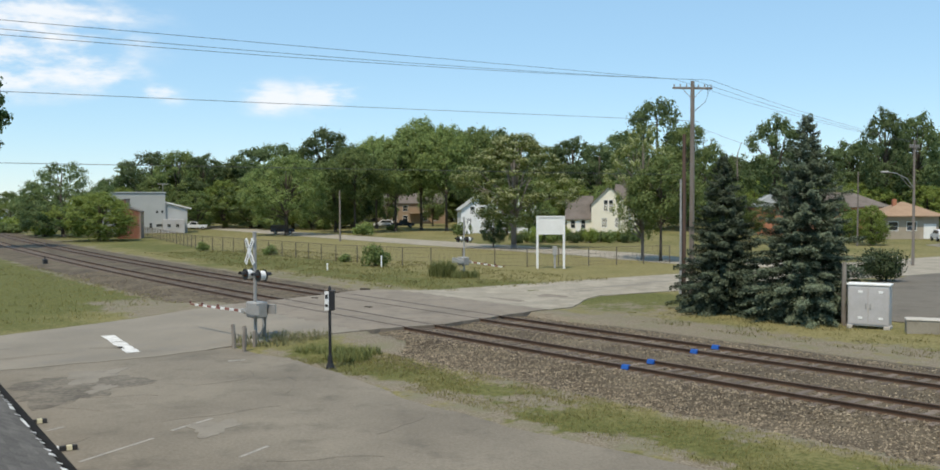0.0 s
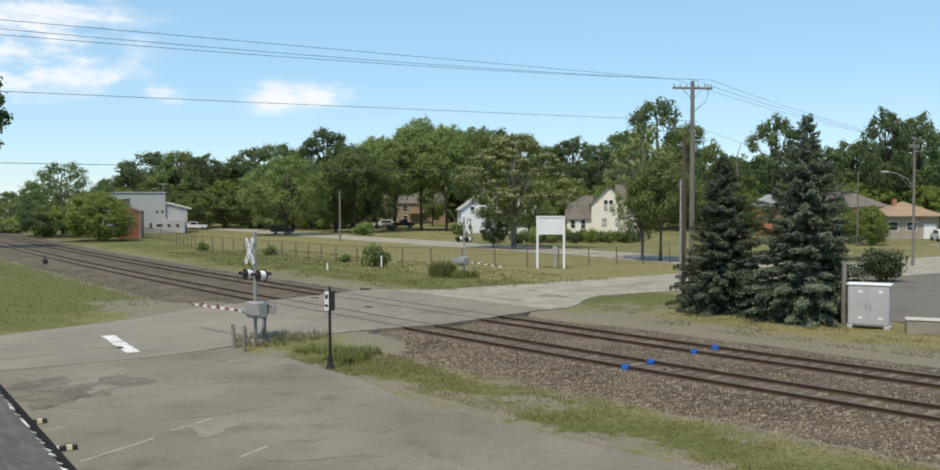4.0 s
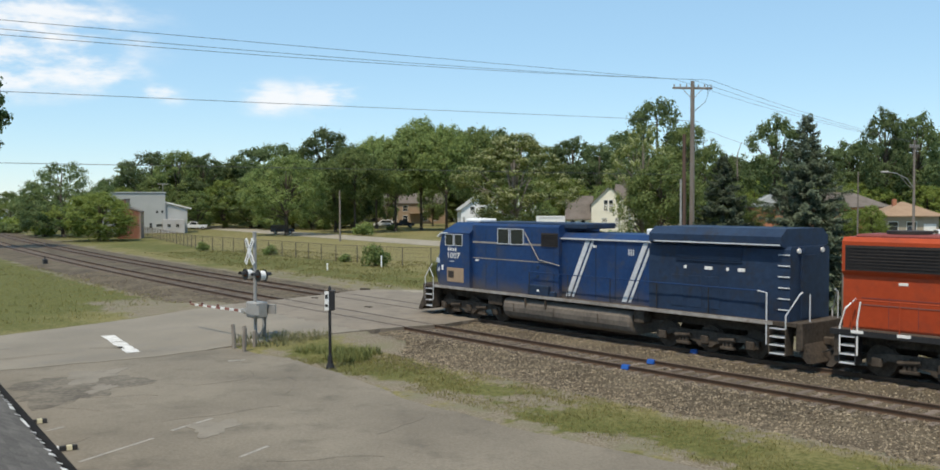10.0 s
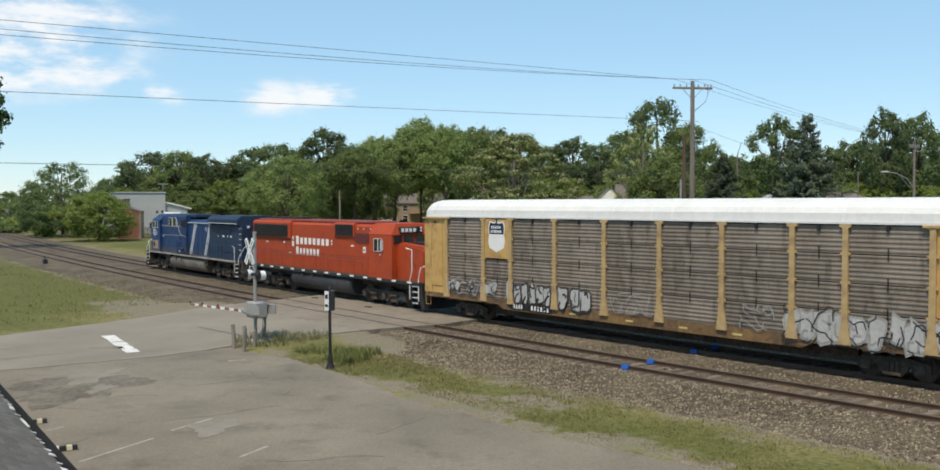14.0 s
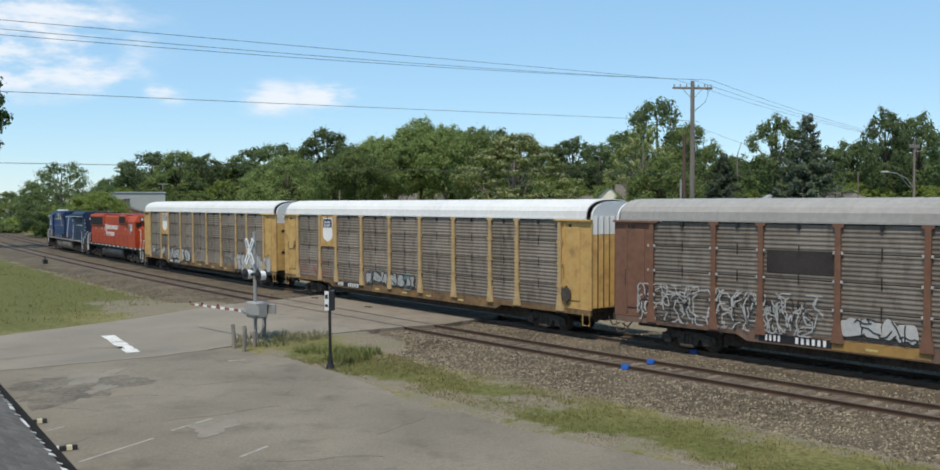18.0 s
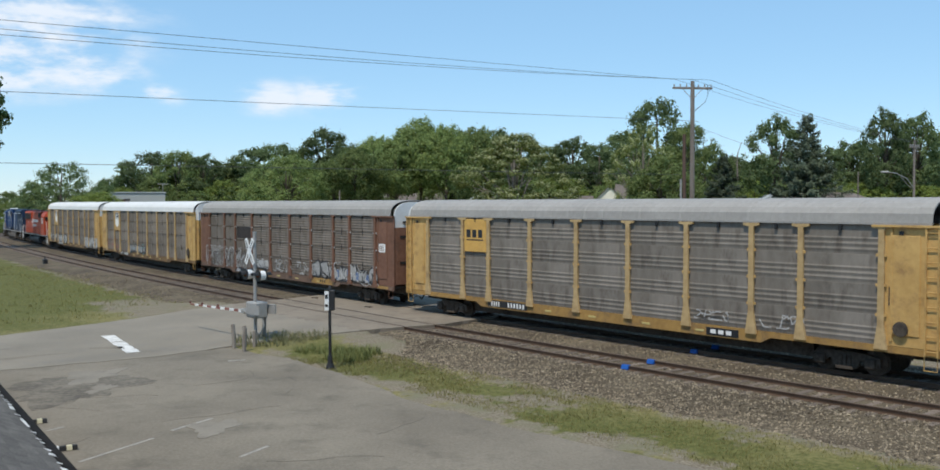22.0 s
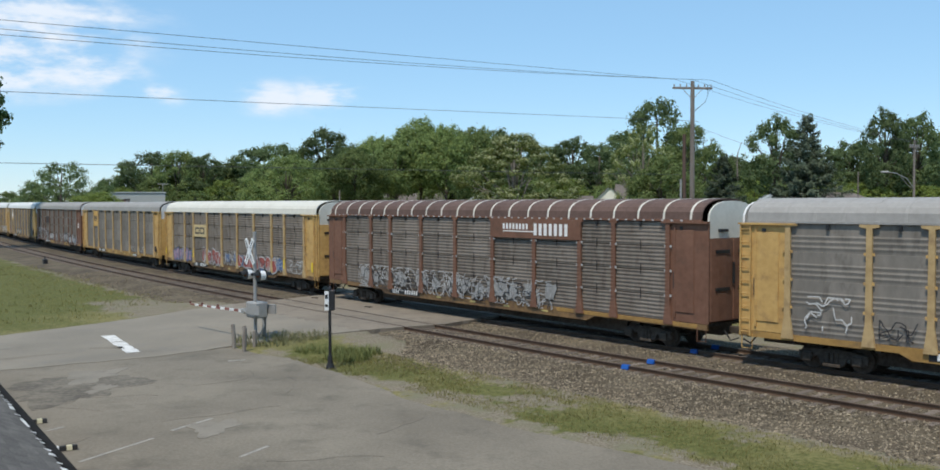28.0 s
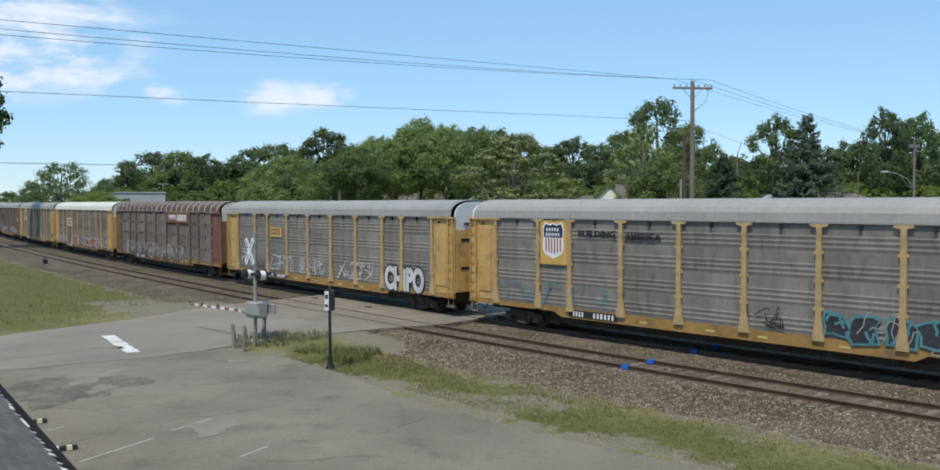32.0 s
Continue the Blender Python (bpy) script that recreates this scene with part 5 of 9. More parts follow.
def flangeways():
    for o in (-SPACING, 0.0):
        for side in (-1, 1):
            bm = bmesh.new()
            ss = np.arange(-12.6, 2.0, 0.6)
            prev = None
            for s in ss:
                inn = side * (0.755 - 0.045)
                out_ = side * (0.755 - 0.125)
                a, b = along(s, o + inn), along(s, o + out_)
                cur = (Vector((*a, -0.006)), Vector((*b, -0.006)))
                if prev:
                    quad(bm, prev[0], prev[1], cur[1], cur[0])
                prev = cur
            slab("flangeway", bm, "rubber", "dark rubber flangeway strip beside the rail", "crossing strip", "structure")


crossing_signal(-9.2, 40.2, 42, 5.2, "grey crossing signal with lowered striped gate beside the car park", 0.02)
crossing_signal(-0.5, 77.9, 222, 4.1, "grey crossing signal with lowered striped gate beyond the rails", 0.06, 0.3)
for x, y, h, lean in ((-9.75, 38.7, 1.0, -1), (-9.15, 37.9, 0.95, 1), (-8.95, 38.9, 0.7, 0), (-9.0, 40.9, 1.15, 1), (-9.5, 39.6, 0.8, -1)):
    stub_post(x, y, h, lean)
stub_post(18.15, 45.6, 3.05, 0, 0.12, "tall pale weathered timber post beside the cabinet")
post_sign(-5.1, 34.1)
blank_sign()
equipment_cabinet()
utility_box()
chain_fence()
depot_roof()
flangeways()
wheel_stop(-12.4, 25.2, 30)
wheel_stop(-10.4, 22.4, 30)
for s_, o_ in ((15.05, -SPACING - 0.755), (14.95, -SPACING + 0.755), (14.55, -0.755), (14.45, 0.755)):
    rail_marker(s_, o_)
A_TOP = (14.6, 62.0)
utility_pole(*A_TOP, 13.55, 0.19, "pole", "tall weathered wooden utility pole with a crossarm", [(13.45, 1.35, 8)], "utility poles")
utility_pole(13.85, 61.0, 10.0, 0.16, "pole_brown", "shorter dark brown wooden utility pole", (), "utility poles")
utility_pole(13.55, 60.6, 7.1, 0.085, "galv", "slim grey metal pole beside the utility poles", (), "utility poles", "metal_pole")
utility_pole(-29.0, 19.5, 11.3, 0.17, "pole", "weathered wooden utility pole with a crossarm", [(11.0, 1.2, 135)], "utility poles")
utility_pole(51.9, 126.1, 9.6, 0.12, "pole", "slim pale wooden pole by the side street", (), "utility poles")
utility_pole(-20.2, 146.3, 7.5, 0.16, "pole", "pale wooden pole on the far lawn", (), "utility poles")
street_light()
for off, z_left, sag in ((-1.2, 11.2, 0.0), (0.0, 11.2, 0.4), (1.2, 10.95, 0.45)):
    top = (A_TOP[0] + off, A_TOP[1] + off * 0.14, 13.65)
    cable((-29, 19.5, z_left), top, sag, 0.0105)
    cable(top, (41.1 + off * 0.6, 87.3 + off * 0.5, 11.1), 0.35, 0.0105)
cable((-29, 19.5, 8.9), (14.6, 62.0, 10.95), 0.03, 0.0105)
cable((14.6, 62.0, 10.7), (51.9, 126.1, 9.5), 0.6, 0.009)
cable((-29, 19.5, 6.9), (13.85, 61.0, 7.4), 0.0, 0.0105)
bm_ = bmesh.new()
tube(bm_, [(15.6, 62.1, 13.3), (15.65, 62.1, 12.7), (15.45, 62.05, 12.2), (14.75, 62.0, 11.6)], 0.02, 6)
slab("cable_drop", bm_, "wire", "black cable looping down from the crossarm", "cable", "", "overhead cables")

# ---- trees and plants ----
def bulk_mesh(name, verts, faces, mat):
    """A mesh of many equal-sided faces."""
    n, k = faces.shape
    me = bpy.data.meshes.new(name)
    me.vertices.add(len(verts))
    me.vertices.foreach_set("co", np.ascontiguousarray(verts, dtype=np.float32).ravel())
    me.loops.add(n * k)
    me.loops.foreach_set("vertex_index", np.ascontiguousarray(faces, dtype=np.int32).ravel())
    me.polygons.add(n)
    me.polygons.foreach_set("loop_start", np.arange(0, n * k, k, dtype=np.int32))
    me.update(calc_edges=True)
    me.materials.append(M[mat])
    return me


def leaf_mesh(name, pts, normals, sizes, rnd, mat, aspect=0.75, second=None, pick=None):
    """Many small bent leaves: each a folded quad of its own."""
    n = len(pts)
    nr = np.asarray(normals) + rnd.normal(0, 0.42, (n, 3))
    nr /= np.linalg.norm(nr, axis=1)[:, None] + 1e-9
    ref = rnd.normal(0, 1, (n, 3))
    u = np.cross(nr, ref)
    u /= np.linalg.norm(u, axis=1)[:, None] + 1e-9
    v = np.cross(nr, u)
    s = np.asarray(sizes)[:, None]
    p = np.asarray(pts)
    a = p - u * s
    b = p - v * s * aspect + nr * s * 0.18
    c = p + u * s
    d = p + v * s * aspect + nr * s * 0.18
    verts = np.stack([a, b, c, d], 1).reshape(-1, 3)
    i = np.arange(n) * 4
    faces = np.concatenate([np.stack([i, i + 1, i + 2], 1), np.stack([i, i + 2, i + 3], 1)])
    me = bulk_mesh(name, verts, faces, mat)
    if second is not None:
        me.materials.append(M[second])
        me.polygons.foreach_set("material_index", np.concatenate([pick, pick]).astype(np.int32))
    return me


def crown_points(rnd, lobes, count, shell=0.72):
    """Leaf places over the shells of many lobes, thinned inside, so that the outline is uneven and has gaps."""
    w = np.array([l[3] ** 2 for l in lobes])
    which = rnd.choice(len(lobes), count, p=w / w.sum())
    L = np.array(lobes)[which]
    d = rnd.normal(0, 1, (count, 3))
    d /= np.linalg.norm(d, axis=1)[:, None]
    r = L[:, 3] * (shell + (1 - shell) * rnd.random(count) ** 0.5 * 1.25) * np.where(rnd.random(count) < 0.3, rnd.uniform(1.0, 1.55, count), 1.0)
    p = L[:, :3] + d * r[:, None] * np.array([1, 1, 0.8])
    return p, d


TREES = {}


def broad_tree(kind, seed, leaves, leaf, mat, bark, wide=0.42, base=0.28, clumps=170, trunk=0.022, clump=(0.045, 0.09), hollow=0.5,
               bloom="", bloom_share=0.0, limbs=18, flat=0.85, high=0.95):
    """A prototype deciduous tree, ten metres high: trunk with limbs, crown of leafy sprays over a lumpy outline. Returns (trunk mesh, crown mesh)."""
    rnd = np.random.RandomState(seed)
    H = 10.0
    # a few great boughs swell the outline
    swell = [(rnd.uniform(0, math.tau), rnd.uniform(0.15, 0.9), rnd.uniform(0.1, 0.3)) for _ in range(9)]
    spots = []
    for k in range(clumps):
        f = rnd.random() ** 0.85
        a = k * 2.399 + rnd.uniform(-0.5, 0.5)
        prof = math.sin(math.pi * (0.15 + 0.80 * f)) ** 0.7
        grow = 0.8
        for sa, sf, amt in swell:
            grow += amt * max(0, math.cos(a - sa)) ** 2 * math.exp(-((f - sf) / 0.22) ** 2)
        rad = H * wide * prof * grow * (hollow + (1 - hollow) * rnd.random() ** 0.5)
        z = H * (base + (high - base) * f) + H * 0.02 * rnd.normal()
        spots.append((rad * math.cos(a), rad * math.sin(a), z, H * rnd.uniform(*clump) * (1.05 - 0.35 * f)))
    w = np.array([c[3] ** 2 for c in spots])
    which = rnd.choice(len(spots), leaves, p=w / w.sum())
    L = np.array(spots)[which]
    d = rnd.normal(0, 1, (leaves, 3)) + np.array([0, 0, 0.3])
    d /= np.linalg.norm(d, axis=1)[:, None]
    r = L[:, 3] * rnd.uniform(0.35, 1.15, leaves) * np.where(rnd.random(leaves) < 0.13, rnd.uniform(1.1, 1.7, leaves), 1.0)
    p = L[:, :3] + d * r[:, None] * np.array([1, 1, flat])
    out = p * np.array([1, 1, 0.25])
    out[:, 2] = 0
    out /= np.linalg.norm(out, axis=1)[:, None] + 1e-6
    size = H * leaf * rnd.uniform(0.55, 1.35, leaves)
    # second colour on upward leaves only: blossom, plus painted-in highlights on clump tops
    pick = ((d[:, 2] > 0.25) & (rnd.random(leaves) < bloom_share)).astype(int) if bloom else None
    crown = leaf_mesh("crown", p, d * 0.8 + out * 0.4 + np.array([0, 0, 0.45]), size, rnd, mat, 0.7, bloom or None, pick)
    bm = bmesh.new()
    lean = rnd.uniform(-0.02, 0.02, 2) * H
    tube(bm, [(0, 0, -0.05 * H), (lean[0] * 0.3, lean[1] * 0.3, H * 0.25), (lean[0], lean[1], H * 0.62), (0, 0, H * 0.85)], H * trunk, 9, r_end=H * trunk * 0.25)
    tube(bm, [(0, 0, -0.05 * H), (0, 0, H * 0.035)], H * trunk * 1.7, 9, r_end=H * trunk)
    for k in range(limbs):
        c = spots[k * len(spots) // limbs]
        z0 = min(H * (base * 0.7 + 0.45 * rnd.random() * (c[2] / H)), c[2] - 0.3)
        mid = Vector((c[0] * 0.45, c[1] * 0.45, z0 + (c[2] - z0) * 0.6))
        tube(bm, [(0, 0, z0), mid, c[:3]], H * trunk * 0.42, 6, r_end=H * trunk * 0.08)
    TREES[kind] = (mesh_of("trunk", bm, bark, True), crown)


def plant_tree(kind, x, y, h, w=1.0, yaw=0, label="", name="tree", category="tree", group="", z=GROUND):
    t = thing(name, pose(x, y, z, 0, 0, yaw), label, category, group)
    s = h / 10.0
    for nm, me in zip(("trunk", "crown"), TREES[kind]):
        ob = new(nm, me)
        ob.parent = t
        ob.scale = (s * w, s * w, s)
    return t


def shrub_proto(kind, seed, leaves, leaf, mat, lobes_n=12):
    """A bush one metre high and about 1.2 m wide."""
    rnd = np.random.RandomState(seed)
    lobes = []
    for k in range(lobes_n):
        a = k * 2.4
        r = 0.42 * math.sqrt(rnd.random())
        lobes.append((r * math.cos(a), r * math.sin(a), 0.22 + 0.5 * rnd.random() * (1 - r), rnd.uniform(0.16, 0.27)))
    p, d = crown_points(rnd, lobes, leaves, 0.6)
    p[:, 2] = np.maximum(p[:, 2], 0.02)
    crown = leaf_mesh("crown", p, d + np.array([0, 0, 0.4]), leaf * rnd.uniform(0.6, 1.3, leaves), rnd, mat)
    bm = bmesh.new()
    for l in lobes[:7]:
        tube(bm, [(l[0] * 0.15, l[1] * 0.15, -0.03), (l[0] * 0.5, l[1] * 0.5, l[2] * 0.5), l[:3]], 0.02, 5, r_end=0.006)
    TREES[kind] = (mesh_of("stem", bm, "bark", True), crown)


def plant_shrub(kind, x, y, h, w, label, name="shrub", yaw=0, z=GROUND, depth=None):
    t = thing(name, pose(x, y, z, 0, 0, yaw), label, "shrub", "shrubs")
    for nm, me in zip(("stem", "crown"), TREES[kind]):
        ob = new(nm, me)
        ob.parent = t
        ob.scale = (w / 1.2, (depth or w) / 1.2, h)
    return t


def spruce(x, y, h, r, seed, label, tip_share):
    """A spruce: whorls of drooping boughs, each a fan of needle sprays, over a straight trunk."""
    rnd = np.random.RandomState(seed)
    t = thing("spruce_tree", pose(x, y, GROUND, 0, 0, seed * 37 % 360), label, "tree", "spruces")
    bm = bmesh.new()
    tube(bm, [(0, 0, -0.1), (0, 0, h * 0.5), (0, 0, h * 0.98)], r * 0.06, 9, r_end=0.015)
    trunk = part("trunk", bm, "bark", t, smooth=True)
    pts, nor, size, pick = [], [], [], []
    bm = bmesh.new()
    z = 0.15
    while z < h * 0.985:
        f = z / h
        reach = r * (1 - f) ** 0.80 * (1.0 if f > 0.06 else 0.85) + 0.06
        n = max(6, int(17 * (1 - f) + 5))
        a0 = rnd.uniform(0, 6.28)
        for k in range(n):
            a = a0 + k * math.tau / n + rnd.uniform(-0.22, 0.22)
            L = reach * rnd.uniform(0.62, 1.12)
            droop = (0.34 - 0.55 * f) * L
            ca, sa = math.cos(a), math.sin(a)
            zz = z + rnd.uniform(-0.2, 0.2)
            def bough(q):
                return (ca * L * q, sa * L * q, zz - droop * q * q * 1.0 + 0.20 * L * max(0, q - 0.72) * 1.4)
            if L > 0.5 and k % 2 == 0:
                tube(bm, [bough(0.05), bough(0.5), bough(0.9)], 0.02, 4, r_end=0.006)
            m = int(40 + 175 * L)
            for _ in range(m):
                q = 0.2 + 0.84 * rnd.random() ** 0.75
                wside = 0.34 * L * (1.05 - q) + 0.1
                off = rnd.normal(0, 0.5) * wside
                bx, by, bz = bough(min(q, 1.02))
                pts.append((bx - sa * off, by + ca * off, bz - abs(off) * 0.3 + rnd.uniform(-0.05, 0.04) - 0.2 * rnd.random() ** 3))
                nor.append((ca * 0.55, sa * 0.55, 1.0))
                size.append(rnd.uniform(0.035, 0.08) * (0.8 + 0.3 * (1 - f)))
                pick.append(1 if rnd.random() < tip_share * (q - 0.35) * 1.5 else 0)
        z += 0.17 + 0.19 * (1 - f) + rnd.uniform(0, 0.07)
    part("bough", bm, "bark", trunk)["kind"] = "stuff"
    me = leaf_mesh("needles", np.array(pts), np.array(nor), np.array(size), rnd, "needle", 0.5, "needle_tip", np.array(pick))
    ob = new("needles", me)
    ob.parent = t
    return t


def build_trees():
    broad_tree("round", 1, 22000, 0.0095, "leaf", "bark", wide=0.47, base=0.24, clumps=230)
    broad_tree("full", 2, 17000, 0.0105, "leaf", "bark", wide=0.38, base=0.17, clumps=200)
    broad_tree("lawn", 16, 17000, 0.0105, "leaf", "bark", wide=0.37, base=0.40, clumps=190, trunk=0.016)
    broad_tree("dark", 3, 13000, 0.012, "leaf_dark", "bark", wide=0.37, base=0.12, clumps=170)
    broad_tree("round_dark", 21, 16000, 0.011, "leaf_dark", "bark", wide=0.47, base=0.10, clumps=210)
    broad_tree("tall", 4, 9000, 0.012, "leaf_dark", "bark", wide=0.2, base=0.2, clumps=120, clump=(0.04, 0.075))
    broad_tree("bloom", 5, 21000, 0.0098, "leaf_bloom", "bark_pale", wide=0.48, base=0.22, clumps=210, trunk=0.026, bloom="blossom_lit", bloom_share=0.6, clump=(0.045, 0.085), limbs=24, flat=0.6)
    broad_tree("airy", 17, 15000, 0.0085, "leaf_bloom", "bark_pale", wide=0.44, base=0.2, clumps=190, trunk=0.022, bloom="blossom_lit", bloom_share=0.5, clump=(0.03, 0.06), hollow=0.35, limbs=40)
    broad_tree("light", 6, 14000, 0.014, "leaf_light", "bark", wide=0.40, base=0.06, clumps=190, clump=(0.06, 0.11))
    broad_tree("open", 7, 10000, 0.0115, "leaf_dark", "bark", wide=0.34, base=0.32, clumps=120, clump=(0.04, 0.08), limbs=20)
    broad_tree("high", 8, 6000, 0.012, "leaf_dark", "bark", wide=0.22, base=0.56, clumps=70, clump=(0.03, 0.06))
    broad_tree("far", 9, 4200, 0.022, "leaf_dark", "bark", wide=0.38, base=0.08, clumps=90)
    broad_tree("edge", 10, 8000, 0.015, "leaf", "bark", wide=0.40, base=0.06, clumps=130)
    broad_tree("edge_light", 14, 8000, 0.015, "leaf_light", "bark", wide=0.40, base=0.06, clumps=130)
    shrub_proto("bush", 11, 1500, 0.05, "leaf_light")
    shrub_proto("bush_clipped", 15, 6500, 0.024, "hedge_leaf", 22)
    shrub_proto("bush_dark", 12, 1500, 0.05, "leaf_dark")
    shrub_proto("bush_mid", 13, 1500, 0.05, "leaf")

    def top(yp, d):
        return 5.68 + (337 - yp) / 1571.0 * d - GROUND

    def at_x(px, d):
        return (px - 784) / 1571.0 * d
    rnd = random.Random(5)
    # single trees that stand out: kind, bearing, distance, top, spread, label
    for kind, px, d, yp, w, lab in (
            ("round", 478, 174, 256, 1.2, "broad spreading oak on the far lawn"),
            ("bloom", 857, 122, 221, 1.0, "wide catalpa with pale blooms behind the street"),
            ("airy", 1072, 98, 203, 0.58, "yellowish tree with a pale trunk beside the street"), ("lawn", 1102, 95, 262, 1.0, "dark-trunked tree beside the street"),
            ("dark", 1095, 205, 163, 0.85, "large dark oak behind the street corner"),
            ("full", 1150, 190, 205, 0.9, "dark broad tree behind the street corner"),
            ("round_dark", 105, 168, 268, 1.25, "rounded dark tree beside the far workshop"),
            ("dark", 60, 176, 302, 1.1, "green tree beside the far workshop"),
            ("light", 165, 150, 316, 1.75, "dense pale green bush-like tree against the brick wall"),
            ("lawn", 592, 186, 244, 1.0, "green tree on the far side of the street"),
            ("full", 560, 192, 262, 1.0, "green tree on the far side of the street"),
            ("lawn", 660, 196, 230, 0.95, "green tree among the houses"),
            ("lawn", 703, 202, 196, 0.85, "tall round-headed tree among the houses"),
            ("lawn", 745, 196, 207, 0.85, "tall green tree among the houses"),
            ("lawn", 795, 205, 211, 0.9, "tall green tree among the houses"),
            ("lawn", 628, 215, 226, 0.9, "green tree among the houses"),
            ("full", 722, 236, 292, 0.8, "leafy tree in front of the tan house"), ("full", 648, 240, 306, 0.7, "leafy tree in front of the tan house"),
            ("dark", 823, 126, 352, 1.0, "small dark ornamental tree on the lawn"),
            ("open", 1293, 172, 194, 0.85, "open-crowned tree behind the brick house"),
            ("open", 1475, 205, 182, 0.62, "tall narrow tree behind the tan roof"),
            ("open", 1528, 210, 190, 0.75, "tall open tree behind the tan roof"),
            ("light", 1452, 128, 342, 1.1, "small light green tree by the brick house"), ("light", 1425, 135, 350, 1.1, "small light green tree by the brick house"), ("full", 1250, 150, 330, 1.3, "low green tree behind the spruces"), ("full", 1215, 150, 300, 1.1, "green tree behind the spruces"), ("dark", 1400, 150, 335, 1.2, "low dark tree behind the spruces")):
        plant_tree(kind, at_x(px, d), d, top(yp, d), w, rnd.uniform(0, 360), lab)
    # the wood behind the houses
    tops = ((-30, 305), (15, 312), (45, 318), (180, 290), (216, 261), (255, 251), (298, 249), (340, 253), (378, 262), (420, 242), (462, 231), (505, 240), (546, 213), (588, 243), (625, 232),
            (690, 205), (735, 210), (778, 215), (820, 214), (868, 228), (915, 240), (955, 229), (1000, 240), (1040, 215), (1175, 240), (1215, 258), (1250, 266), (1330, 245), (1375, 240), (1415, 232), (1445, 236), (1500, 222), (1555, 214), (1600, 205), (1640, 220))
    for k, (px, yp) in enumerate(tops):
        d = 232 + 26 * rnd.random() if not 590 < px < 800 else 286 + 10 * rnd.random()
        kind = ("dark", "open", "dark", "tall")[k % 4] if px > 900 else ("dark", "full", "open", "dark", "tall")[k % 5]
        w = 1.05 if kind != "tall" else 1.5
        plant_tree(kind, at_x(px, d), d, top(yp + rnd.uniform(-3, 5), d), w, rnd.uniform(0, 360), "dark green tree in the wood behind the houses", group="far wood")
    for k in range(44):
        px = -60 + k * 39 + rnd.uniform(-12, 12)
        d = 214 + 14 * rnd.random() if px < 1180 else 196 + 14 * rnd.random()
        if 560 < px < 812:
            d = 285
        kind = rnd.choice(("edge", "edge", "edge_light"))
        plant_tree(kind, at_x(px, d), d, top(rnd.uniform(285, 318) if px > 200 else rnd.uniform(325, 345), d), 1.4, rnd.uniform(0, 360), "leafy tree at the edge of the far wood", group="far wood")
    for k in range(40):
        px = -80 + k * 44 + rnd.uniform(-12, 12)
        d = 300 + 40 * rnd.random()
        plant_tree("far", at_x(px, d), d, top(rnd.uniform(262, 290) if px > 230 else rnd.uniform(308, 322), d), 1.4, rnd.uniform(0, 360), "tree deep in the far wood", group="far wood")
    # a bare snag
    bm = bmesh.new()
    tube(bm, [(0, 0, 0), (0.2, 0, 9), (0.1, 0, 14.5), (0.9, 0, 17.0)], 0.25, 7, r_end=0.03)
    tube(bm, [(0.1, 0, 12.5), (-0.9, 0, 15.0)], 0.08, 5, r_end=0.02)
    ob = slab("dead_tree", bm, "bark_pale", "bare grey dead tree above the hedge", "tree")
    ob.matrix_basis = pose(at_x(1228, 175), 175, GROUND)
    # branches that reach in from trees beside the view
    for px, d, h, kind in ((-48, 120, top(92, 120), "high"), (1622, 122, top(168, 122), "high")):
        plant_tree(kind, at_x(px, d), d, h, 0.85, 40, "dark leafy tree at the edge of the yard")
    # shrubs
    for kind, px, yb, h, w, lab in (
            ("bush_mid", 608, 392, 3.2, 4.6, "rounded green shrub by the street"), ("bush_mid", 627, 444, 2.8, 2.7, "rounded green shrub against the fence"),
            ("bush_mid", 575, 437, 1.2, 1.3, "small shrub against the fence"), ("bush_mid", 338, 417, 1.5, 1.8, "small shrub on the lawn"), ("bush_mid", 450, 425, 1.6, 1.8, "small shrub by the fence"),
            ("bush_clipped", 1472, 472, 3.4, 3.6, "clipped dark green shrub by the yard"), ("bush", 30, 386, 5.0, 6.5, "pale green shrub at the wood's edge"), ("bush", 75, 392, 3.0, 5.0, "pale green shrub by the line"),
            ("bush_mid", 10, 388, 3.0, 6.0, "low green thicket by the line"), ("bush", 370, 372, 6.0, 9.0, "pale green thicket behind the street"), ("bush", 340, 372, 5.0, 7.0, "pale green thicket behind the street"),
            ("bush_mid", 540, 382, 2.4, 3.2, "shrub by the far drive"), ("bush_mid", 770, 392, 3.0, 4.0, "shrub by the white house"), ("bush_dark", 1492, 398, 2.6, 4.0, "dark shrub in front of the tan-roofed house"),
            ("bush_mid", 655, 384, 1.6, 3.0, "low shrub by the far drive")):
        d = (5.68 - GROUND) * 1571.0 / (yb - 337)
        plant_shrub(kind, at_x(px, d), d, h, w, lab, yaw=rnd.uniform(0, 360))
    for k in range(14):
        px = 862 + k * 15.5
        d = 137 + 3 * (k % 2)
        plant_shrub(("bush_dark", "bush_mid", "bush")[k % 3], at_x(px, d), d, rnd.uniform(2.2, 3.3), rnd.uniform(2.2, 2.9), "hedge shrub in front of the cream house", "hedge_shrub", rnd.uniform(0, 360))
